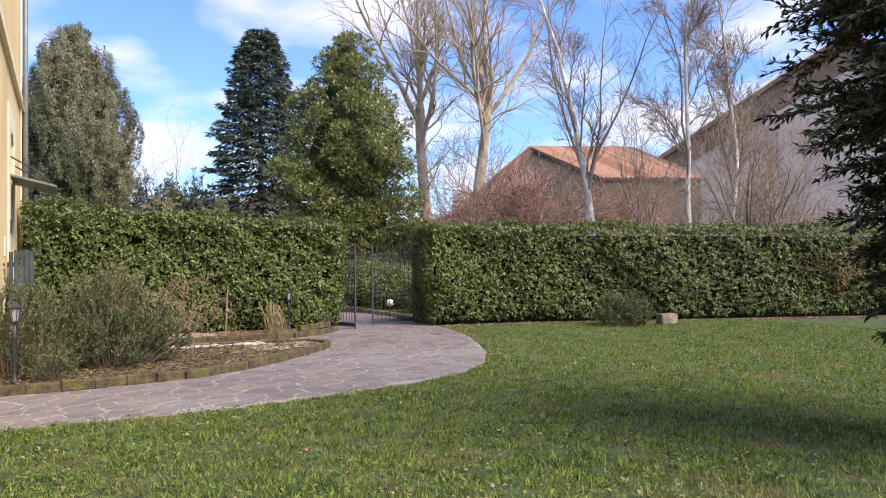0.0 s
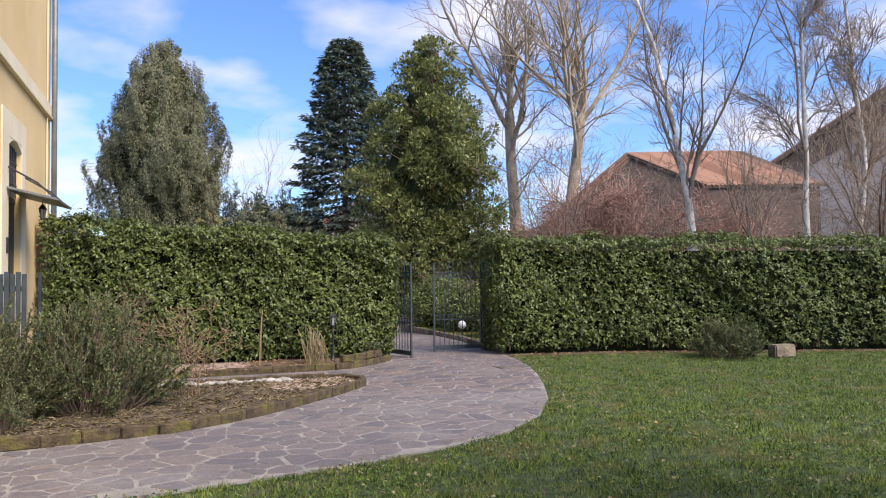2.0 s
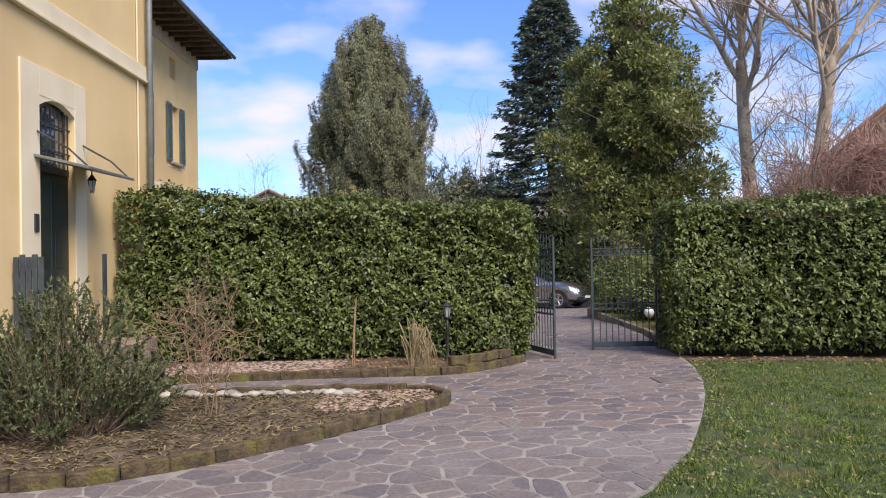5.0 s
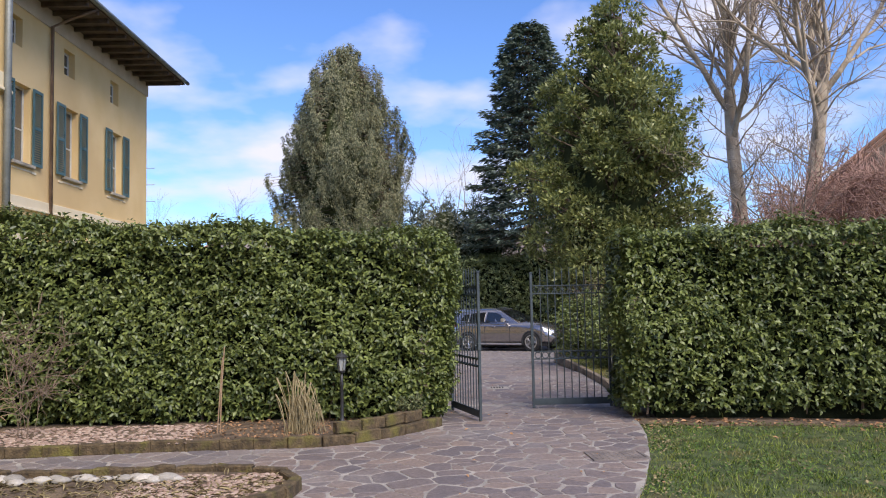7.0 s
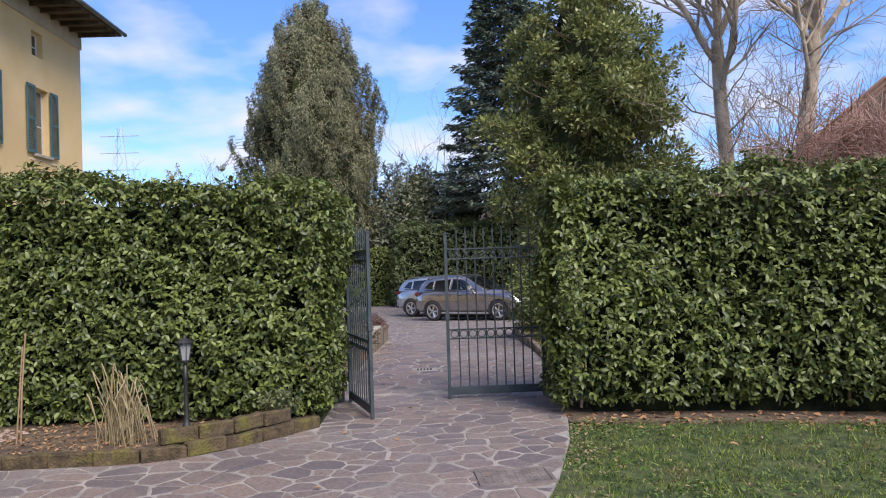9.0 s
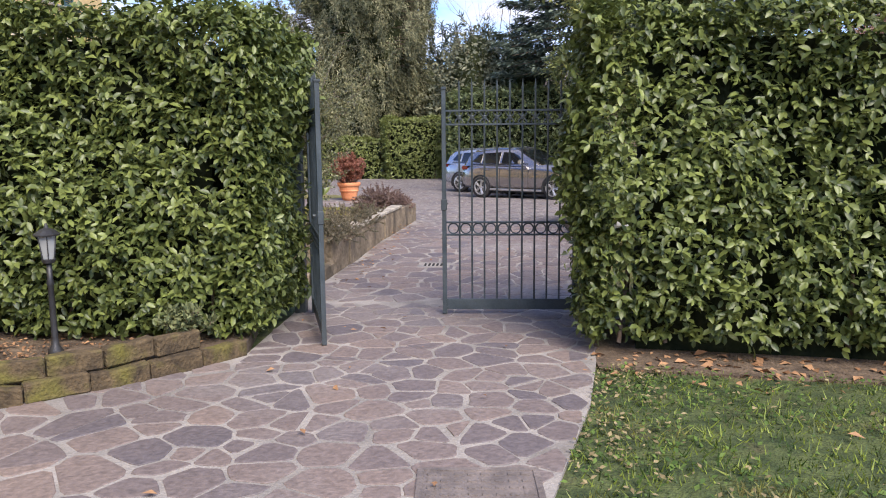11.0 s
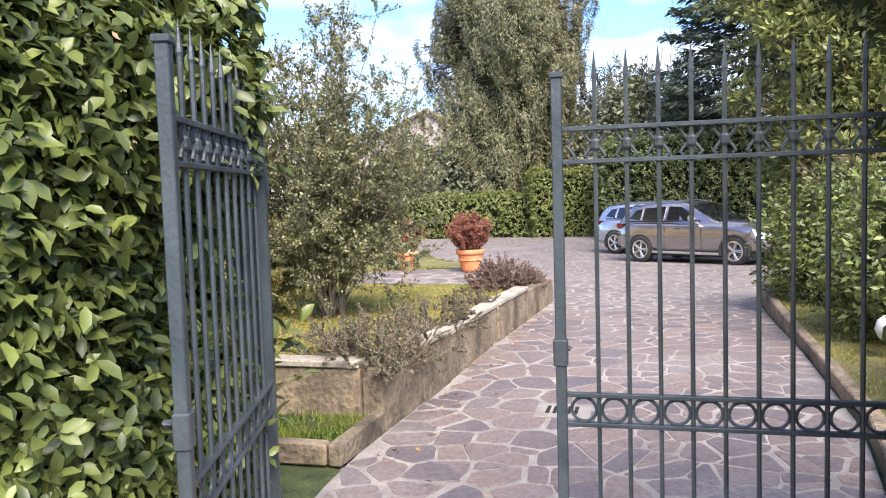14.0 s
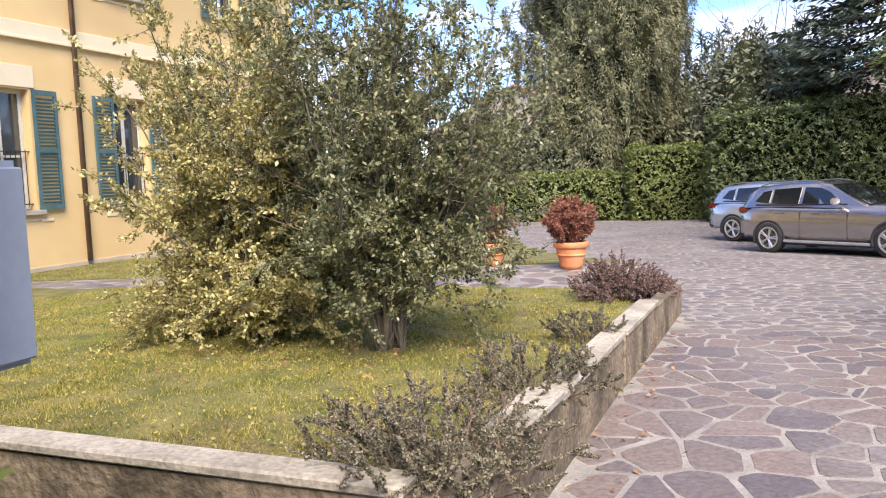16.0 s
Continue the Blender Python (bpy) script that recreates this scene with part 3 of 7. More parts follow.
    D = (D * 0.95 + A[:, None] * r.uniform(0.1, 0.9, (len(P), whorl, 1)) + np.array([0, 0, -0.26]) + r.normal(size=D.shape) * 0.18).reshape(-1, 3)
    U = (A[:, None] * 0.8 + np.array([0, 0, 0.5]) + r.normal(size=(len(P), whorl, 3)) * 0.3).reshape(-1, 3)
    P = (P[:, None] + A[:, None] * r.uniform(-0.05, 0.06, (len(P), whorl, 1))).reshape(-1, 3)
    n = len(P)
    ll = L * r.uniform(0.6, 1.25, n)
    root = thing(name, (*line[0], 0), label, "hedge")
    # solid near-black core: the shade behind the leaves, painted
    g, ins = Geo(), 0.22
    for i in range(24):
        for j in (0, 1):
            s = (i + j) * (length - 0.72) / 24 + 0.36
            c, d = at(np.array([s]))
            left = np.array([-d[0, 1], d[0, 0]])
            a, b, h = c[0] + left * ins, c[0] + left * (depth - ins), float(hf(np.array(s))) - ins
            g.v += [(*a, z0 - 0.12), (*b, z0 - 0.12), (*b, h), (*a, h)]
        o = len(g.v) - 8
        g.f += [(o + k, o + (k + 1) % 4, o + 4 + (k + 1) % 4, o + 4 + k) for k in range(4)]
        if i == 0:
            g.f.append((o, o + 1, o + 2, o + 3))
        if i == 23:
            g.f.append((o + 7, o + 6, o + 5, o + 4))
    part("shade_core", g.mesh("shade_core", M["hedge_core"]), root, "near-black solid core, the hedge's inner shade put into its colour")
    # stems at the foot
    st = []
    for s in np.arange(0.2, length, 0.4):
        c, d = at(np.array([s]))
        left = np.array([-d[0, 1], d[0, 0]])
        for off in (0.25, depth - 0.3):
            p = c[0] + left * off + r.normal(size=2) * 0.05
            st.append((*p, z0 - 0.06, p[0] + r.normal() * 0.05, p[1] + r.normal() * 0.05, z0 + 0.5, 0.02, 0.014))
    V, F = tubes(st, 5)
    part("stem_work", np_mesh("stem_work", V, F, M["twig"]), root)["kind"] = "stuff"
    if pieces:
        dist = np.linalg.norm(P - np.array(pieces), axis=1)
        near = np.argsort(dist)[:300]
        rest = np.ones(n, bool)
        rest[near] = False
        for i in near:
            V, F = leaves(P[i:i + 1], D[i:i + 1], U[i:i + 1], ll[i:i + 1], ll[i:i + 1] * W / L, form)
            SINGLE.append((V, F, root))
        P, D, U, ll = P[rest], D[rest], U[rest], ll[rest]
    V, F = leaves(P, D, U, ll, ll * W / L, form)
    foliage = part("foliage", np_mesh("foliage", V, F, material or M["laurel"]), root)
    foliage["kind"] = "stuff"
    return root


SINGLE = []
left_hedge = hedge("laurel_hedge", [(-0.75, 17.62), (5.82, 17.62)], 1.3, lambda s: 2.80 - 0.05 * np.asarray(s, float), 2050, "tall clipped cherry laurel hedge beside the villa wall", seed=3, pieces=(6.0, 17.5, 1.3), sides="ftbk", z0=0.14)
hedge("laurel_hedge", [(8.25, 17.7), (10.0, 17.45), (11.6, 17.05), (14.4, 15.9), (18.0, 14.6), (26.0, 11.6)], 1.3, lambda s: 2.5 - 0.012 * np.asarray(s, float), 2050, "long clipped cherry laurel hedge along the lawn", seed=5, fade=((9.5, 14.0), (1.0, 0.5)), z0=0.12, sides="fta", pieces=(8.2, 17.6, 1.3))
# loose shoots that stick out of the hedge beside the gate post
r = np.random.RandomState(17)
shoot_segs, SP, SD, SU = [], [], [], []
for x, y, z in ((5.72, 18.96, 1.0), (5.74, 18.95, 0.86), (5.8, 18.95, 0.92), (5.82, 18.9, 0.72), (5.82, 18.45, 0.95), (5.8, 18.93, 0.82), (5.83, 18.7, 0.55)):
    d = unit(np.array([[0.55 + r.normal() * 0.15, 0.5 + r.normal() * 0.25, 0.5 + r.normal() * 0.15]]))[0]
    P, D, Q = grow(r, np.array([x, y, z]), d, 0.3, 0.004, 5, 0.06, 0.0, shoot_segs, 0.4)
    for p, q in zip(P[1:], D[1:]):
        for m in range(2):
            SP.append(p)
            SD.append(q * 0.5 + r.normal(size=3) * 0.5)
            SU.append(r.normal(size=3) * 0.3 + np.array([0, 0, 1.0]))
V, F = tubes(shoot_segs, 4)
part("shoot_stem", np_mesh("shoot_stem", V, F, M["twig"]), left_hedge)["kind"] = "stuff"
ll = r.uniform(0.07, 0.11, len(SP))
V, F = leaves(np.array(SP), np.array(SD), np.array(SU), ll, ll * 0.48, LEAF8)
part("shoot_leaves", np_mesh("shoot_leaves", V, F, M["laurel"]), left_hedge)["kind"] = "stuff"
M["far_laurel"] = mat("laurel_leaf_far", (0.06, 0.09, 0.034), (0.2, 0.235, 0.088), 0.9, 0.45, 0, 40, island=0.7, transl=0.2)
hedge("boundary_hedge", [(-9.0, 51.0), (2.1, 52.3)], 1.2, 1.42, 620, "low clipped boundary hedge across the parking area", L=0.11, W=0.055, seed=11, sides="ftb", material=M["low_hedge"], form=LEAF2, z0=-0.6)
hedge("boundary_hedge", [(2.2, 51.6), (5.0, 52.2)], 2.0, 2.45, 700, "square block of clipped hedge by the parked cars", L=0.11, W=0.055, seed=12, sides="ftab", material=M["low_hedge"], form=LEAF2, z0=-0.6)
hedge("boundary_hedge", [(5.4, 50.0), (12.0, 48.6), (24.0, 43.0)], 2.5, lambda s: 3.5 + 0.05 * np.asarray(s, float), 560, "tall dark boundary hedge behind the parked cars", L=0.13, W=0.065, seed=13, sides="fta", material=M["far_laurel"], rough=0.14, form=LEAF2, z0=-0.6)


# ---- villa ----
def wall_with_openings(g, x, y0, y1, z0, z1, openings, thick=0.4):
    """An upright wall in the plane x, facing +x, with openings (y0, y1, z0, z1) cut through."""
    ys = sorted({y0, y1, *[v for o in openings for v in o[:2]]})
    zs = sorted({z0, z1, *[v for o in openings for v in o[2:]]})

    def is_open(a, b, c, d):
        return any(o[0] <= a and b <= o[1] and o[2] <= c and d <= o[3] for o in openings)
    cells = {(i, j): not is_open(ys[i], ys[i + 1], zs[j], zs[j + 1]) for i in range(len(ys) - 1) for j in range(len(zs) - 1)}
    xb = x - thick
    for (i, j), full in cells.items():
        a, b, c, d = ys[i], ys[i + 1], zs[j], zs[j + 1]
        if full:
            g.add([(x, a, c), (x, b, c), (x, b, d), (x, a, d)], [(0, 1, 2, 3)])
            g.add([(xb, a, c), (xb, b, c), (xb, b, d), (xb, a, d)], [(3, 2, 1, 0)])
            if not cells.get((i - 1, j), False):
                g.add([(xb, a, c), (x, a, c), (x, a, d), (xb, a, d)], [(0, 1, 2, 3)])
            if not cells.get((i + 1, j), False):
                g.add([(xb, b, c), (x, b, c), (x, b, d), (xb, b, d)], [(3, 2, 1, 0)])
            if not cells.get((i, j - 1), False):
                g.add([(xb, a, c), (xb, b, c), (x, b, c), (x, a, c)], [(0, 1, 2, 3)])
            if not cells.get((i, j + 1), False):
                g.add([(xb, a, d), (xb, b, d), (x, b, d), (x, a, d)], [(3, 2, 1, 0)])


villa = thing("villa", (-5.4, 24, 0), "ochre plastered two-storey villa with blue-green shutters and deep timber eaves", "house")
X1, X2 = -0.83, -5.4
DOOR = (15.27, 16.30, 0.62, 3.92)
UPPER1 = (13.9, 14.9, 6.6, 8.4)
w = Geo()
wall_with_openings(w, X1, 2.0, 19.3, 0, 11.2, [DOOR, UPPER1])
w.box(-14, 18.9, 0, X1 - 0.4, 19.3, 11.2).box(-14, 2, 0, X1 - 0.4, 2.4, 11.2)
part("wing_wall", w.mesh("wing_wall", M["plaster"]), villa)
FF = [(yc - 0.5, yc + 0.5, 5.55, 7.72) for yc in (28.65, 31.62, 35.17)]
GF = [(yc - 0.5, yc + 0.5, 1.25, 3.42) for yc in (28.65, 31.62, 35.17)]
AT = [(yc - 0.36, yc + 0.36, 8.72, 9.52) for yc in (28.3, 31.5, 35.0)]
w = Geo()
wall_with_openings(w, X2, 19.3, 38.2, 0, 10.35, FF + GF + AT)
w.box(-16, 37.8, 0, X2 - 0.4, 38.2, 10.35)
part("main_wall", w.mesh("main_wall", M["plaster"]), villa)
part("plinth", Geo().box(X2, 19.3, 0, X2 + 0.03, 38.2, 0.2).mesh("plinth", M["frieze"], 0.006), villa, "greyed plinth band")
# greyer than the wall below and set slightly proud of it
part("frieze", Geo().box(X2, 19.3, 9.82, X2 + 0.05, 38.24, 10.35).mesh("frieze", M["frieze"], 0.008), villa, "grey raised band under the eaves")
part("string_course", Geo().box(X1, 2.0, 4.98, X1 + 0.05, 19.33, 5.22).box(X1, 2.0, 4.93, X1 + 0.08, 19.36, 4.98).mesh("string_course", M["plaster_pale"], 0.008), villa, "cream string course")
part("string_course", Geo().box(X2, 19.35, 4.36, X2 + 0.05, 38.23, 4.62).box(X2, 19.35, 4.30, X2 + 0.08, 38.25, 4.36).mesh("string_course", M["plaster_pale"], 0.008), villa, "cream string course")
# a single block; the darkness of the rooms is only its colour
part("dark_room", Geo().box(-10, 19.5, 0.2, X2 - 0.9, 37.5, 10.2).mesh("dark_room", M["void"]), villa, "closed near-black block standing in for unlit rooms behind the windows")
# roof with deep eaves
roof = part("roof", Geo().add([(-3.95, 19.3, 10.42), (-3.95, 38.55, 10.42), (-11, 38.55, 13.2), (-11, 19.3, 13.2), (-3.95, 19.3, 10.54), (-3.95, 38.55, 10.54), (-11, 38.55, 13.34), (-11, 19.3, 13.34)], [(3, 2, 1, 0), (4, 5, 6, 7), (0, 1, 5, 4), (1, 2, 6, 5), (2, 3, 7, 6), (3, 0, 4, 7)]).mesh("roof", M["roof_tile"]), villa, "clay tile roof")
part("soffit", Geo().box(X2 - 0.3, 19.3, 10.36, -3.99, 38.5, 10.41).mesh("soffit", M["dark_wood"]), villa, "dark boarded soffit")
part("gutter", Geo().tube([(-3.9, 19.3, 10.44), (-3.9, 38.6, 10.44)], 0.075, 8).mesh("gutter", M["zinc"], smooth=True), villa)
for k in range(27):
    y = 19.8 + 0.7 * k
    part("rafter", Geo().box(X2, y - 0.05, 10.22, -4.02, y + 0.05, 10.355).mesh("rafter", M["dark_wood"], 0.01), villa)
part("downpipe", Geo().tube([(-4.0, 30.2, 10.36), (-4.6, 30.2, 10.15), (X2 + 0.09, 30.2, 9.85), (X2 + 0.09, 30.2, 0.2)], 0.05, 8).mesh("downpipe", M["copper"], smooth=True), villa, "brown metal downpipe")
part("downpipe", Geo().tube([(X1 + 0.1, 19.16, 11.1), (X1 + 0.1, 19.16, 0.1)], 0.055, 8).mesh("downpipe", M["zinc"], smooth=True), villa, "grey metal downpipe")
part("cable_conduit", Geo().tube([(X1 + 0.03, 18.75, 8.0), (X1 + 0.03, 18.75, 2.0)], 0.014, 6).mesh("cable_conduit", M["plaster_pale"]), villa)


def villa_window(x, o, shutters=True, sill=True):
    y0, y1, z0, z1 = o
    ym = (y0 + y1) / 2
    frame_g = Geo()
    xg = x - 0.22
    for a, b, c, d in ((y0, y0 + 0.07, z0, z1), (y1 - 0.07, y1, z0, z1), (y0 + 0.07, y1 - 0.07, z0, z0 + 0.07), (y0 + 0.07, y1 - 0.07, z1 - 0.07, z1), (ym - 0.04, ym + 0.04, z0 + 0.07, z1 - 0.07)):
        frame_g.box(xg - 0.03, a, c, xg + 0.03, b, d)
    win = part("window", frame_g.mesh("window", M["frame_paint"], 0.006), villa, "pale painted casement window")
    for a, b in ((y0 + 0.07, ym - 0.04), (ym + 0.04, y1 - 0.07)):
        part("pane", Geo().box(xg - 0.006, a, z0 + 0.07, xg + 0.006, b, z1 - 0.07).mesh("pane", M["pane"]), win)
        part("glazing_bar", Geo().box(xg - 0.02, a, z0 + (z1 - z0) * 0.45 - 0.02, xg + 0.02, b, z0 + (z1 - z0) * 0.45 + 0.02).mesh("glazing_bar", M["frame_paint"]), win)
    if sill:
        part("sill", Geo().box(x - 0.2, y0 - 0.1, z0 - 0.09, x + 0.12, y1 + 0.1, z0).mesh("sill", M["cap"], 0.01), win, "stone sill")
        part("apron", Geo().box(x, y0 - 0.32, z0 - 0.22, x + 0.025, y0 - 0.05, z0 - 0.16).box(x, y0 - 0.05, z0 - 0.2, x + 0.02, y1 + 0.05, z0 - 0.15).box(x, y1 + 0.05, z0 - 0.22, x + 0.025, y1 + 0.32, z0 - 0.16).mesh("apron", M["plaster_pale"], 0.004), win, "cream moulding under the sill")
    if shutters:
        for s in (0, 1):
            a, b = (y0 - 0.54, y0 - 0.01) if s == 0 else (y1 + 0.01, y1 + 0.54)
            g = Geo()
            for c, d, e, f in ((a, a + 0.06, z0, z1), (b - 0.06, b, z0, z1), (a + 0.06, b - 0.06, z0, z0 + 0.09), (a + 0.06, b - 0.06, z1 - 0.09, z1), (a + 0.06, b - 0.06, (z0 + z1) / 2 - 0.04, (z0 + z1) / 2 + 0.04)):
                g.box(x + 0.05, c, e, x + 0.09, d, f)
            leaf = part("shutter", g.mesh("shutter", M["shutter"]), villa, "blue-green louvred shutter folded open")
            for k in range(int((z1 - z0 - 0.2) / 0.065)):
                zz = z0 + 0.11 + k * 0.065
                slat = Geo().box(x + 0.055, a + 0.06, zz, x + 0.075, b - 0.06, zz + 0.035, Matrix.Translation((x + 0.065, 0, zz)) @ Matrix.Rotation(radians(25), 4, "Y") @ Matrix.Translation((-x - 0.065, 0, -zz)))
                part("slat", slat.mesh("slat", M["shutter"]), leaf)
    return win


for o in FF + GF:
    villa_window(X2, o)
for o in AT:
    villa_window(X2, o, False, False)
villa_window(X1, UPPER1, True, True)
for o in GF:
    g = Geo()
    for k in range(9):
        y = o[0] + 0.08 + k * 0.105
        g.tube([(X2 - 0.1, y, o[2] + 0.05), (X2 - 0.1, y, o[2] + 1.1)], 0.009, 5)
    for z in (o[2] + 0.1, o[2] + 1.05):
        g.box(X2 - 0.115, o[0], z, X2 - 0.085, o[1], z + 0.02)
    part("window_grille", g.mesh("window_grille", M["black_iron"]), villa, "black iron window grille")
    part("lintel", Geo().box(X2, o[0] - 0.12, o[3] + 0.03, X2 + 0.025, o[1] + 0.12, o[3] + 0.42).mesh("lintel", M["plaster_pale"], 0.005), villa, "cream plaster band over the window")
# entrance
y0, y1, z0, z1 = DOOR
for a, b, c, d in ((14.79, y0, 0.0, 4.30), (y1, 16.66, 0.0, 4.30), (y0, y1, z1, 4.30)):
    part("door_surround", Geo().box(X1, a, c, X1 + 0.025, b, d).mesh("door_surround", M["plaster_pale"], 0.004), villa, "cream plaster door surround")
arch = Geo()
for k in range(12):
    t0, t1 = k / 12, (k + 1) / 12
    za, zb = (z1 - 0.13 * (2 * t - 1) ** 2 for t in (t0, t1))
    ya, yb = y0 + (y1 - y0) * t0, y0 + (y1 - y0) * t1
    arch.add([(x, y, z) for x in (X1 - 0.085, X1 + 0.02) for y, z in ((ya, za), (yb, zb), (yb, z1), (ya, z1))], [(0, 1, 5, 4), (4, 5, 6, 7), (3, 2, 1, 0)])
part("arch", arch.mesh("arch", M["plaster_pale"]), villa)
entrance = part("entrance_door", Geo().box(X1 - 0.14, y0, z0, X1 - 0.085, (y0 + y1) / 2 - 0.004, 2.95).box(X1 - 0.14, (y0 + y1) / 2 + 0.004, z0, X1 - 0.085, y1, 2.95).mesh("entrance_door", M["door"], 0.008), villa, "dark green double entrance door")
for yc in (y0 + 0.26, y1 - 0.26):
    for zc in (1.05, 1.9, 2.6):
        part("door_panel", Geo().box(X1 - 0.085, yc - 0.17, zc - 0.25, X1 - 0.075, yc + 0.17, zc + 0.25).mesh("door_panel", M["door"], 0.006), entrance)
part("transom_light", Geo().box(X1 - 0.13, y0, 3.05, X1 - 0.12, y1, z1).mesh("transom_light", M["pane"]), villa)
tb = Geo().box(X1 - 0.14, y0, 2.95, X1 - 0.07, y1, 3.05)
for k in range(8):
    y = y0 + 0.07 + k * 0.128
    tb.tube([(X1 - 0.06, y, 3.05), (X1 - 0.06, y, 3.85)], 0.011, 5)
for z in (3.25, 3.6):
    tb.box(X1 - 0.07, y0, z, X1 - 0.05, y1, z + 0.02)
part("transom_grille", tb.mesh("transom_grille", M["black_iron"]), villa, "black iron grille over the door")
can = Geo().add([(X1, 15.1, 3.10), (-0.1, 15.1, 2.92), (-0.1, 16.65, 2.92), (X1, 16.65, 3.10), (X1, 15.1, 3.14), (-0.1, 15.1, 2.96), (-0.1, 16.65, 2.96), (X1, 16.65, 3.14)], [(3, 2, 1, 0), (4, 5, 6, 7), (0, 1, 5, 4), (1, 2, 6, 5), (2, 3, 7, 6), (3, 0, 4, 7)])
canopy = part("canopy", can.mesh("canopy", M["zinc"], 0.006), villa, "slim grey metal door canopy")
for y in (15.2, 16.55):
    part("bracket", Geo().tube([(X1, y, 3.45), (-0.4, y, 3.2), (-0.15, y, 2.96)], 0.014, 6).mesh("bracket", M["black_iron"]), canopy)
part("bell_plate", Geo().box(X1 + 0.025, 15.09, 2.12, X1 + 0.045, 15.2, 2.36).mesh("bell_plate", M["black_iron"], 0.005), villa, "dark bell plate")
landing = part("landing", Geo().box(X1, 14.5, 0, 0.14, 16.85, 0.6).mesh("landing", M["concrete"], 0.012), villa, "pale stone landing")
lantern = thing("wall_lantern", (-0.45, 16.0, 2.9), "small black iron lantern hanging under the door canopy", "lantern")
part("glass", Geo().lathe([(0.02, 0.04), (0.04, 0.07), (0.05, 0.2), (0.02, 0.21)], (-0.45, 16.0, 2.66), 6).mesh("glass", M["lantern_glass"]), lantern)
lc = Geo().lathe([(0.07, 0), (0.045, 0.04), (0.015, 0.08)], (-0.45, 16.0, 2.865), 6)
for k in range(6):
    a = math.pi * k / 3
    lc.tube([(-0.45 + 0.024 * math.cos(a), 16 + 0.024 * math.sin(a), 2.69), (-0.45 + 0.056 * math.cos(a), 16 + 0.056 * math.sin(a), 2.87)], 0.005, 4)
part("cage", lc.tube([(-0.45, 16, 2.94), (-0.45, 16, 3.05)], 0.01, 5).mesh("cage", M["black_iron"]), lantern)
plaque = thing("wall_plaque", (X1, 14.1, 1.9), "small white plaque on the villa wall", "sign")
part("plate", Geo().box(X1 + 0.002, 13.98, 1.72, X1 + 0.016, 14.24, 2.02).mesh("plate", M["white"], 0.003), plaque)
pi = Geo().box(X1 + 0.0165, 14.02, 1.93, X1 + 0.018, 14.08, 1.99)
for k in range(3):
    pi.box(X1 + 0.0165, 14.05, 1.86 - 0.04 * k, X1 + 0.018, 14.2 - 0.03 * (k % 2), 1.875 - 0.04 * k)
part("print", pi.mesh("print", M["ink"]), plaque)
rail = thing("landing_gate", (-0.3, 14.6, 0.6), "dark slate-blue slatted gate on the landing", "gate")
for k in range(5):
    part("slat", Geo().box(-0.80 + 0.075 * k, 14.56, 0.62, -0.735 + 0.075 * k, 14.585, 1.80 + 0.03 * (k % 2)).mesh("slat", M["iron"], 0.004), rail)
for z in (0.8, 1.55):
    part("crossbar", Geo().box(-0.82, 14.588, z, -0.44, 14.62, z + 0.08).mesh("crossbar", M["iron"], 0.005), rail)
handrail = thing("handrail_post", (-0.6, 16.75, 0.6), "dark slim post at the edge of the landing", "post")
part("shaft", Geo().box(-0.62, 16.72, 0.6, -0.57, 16.78, 1.85).mesh("shaft", M["iron"], 0.005), handrail)


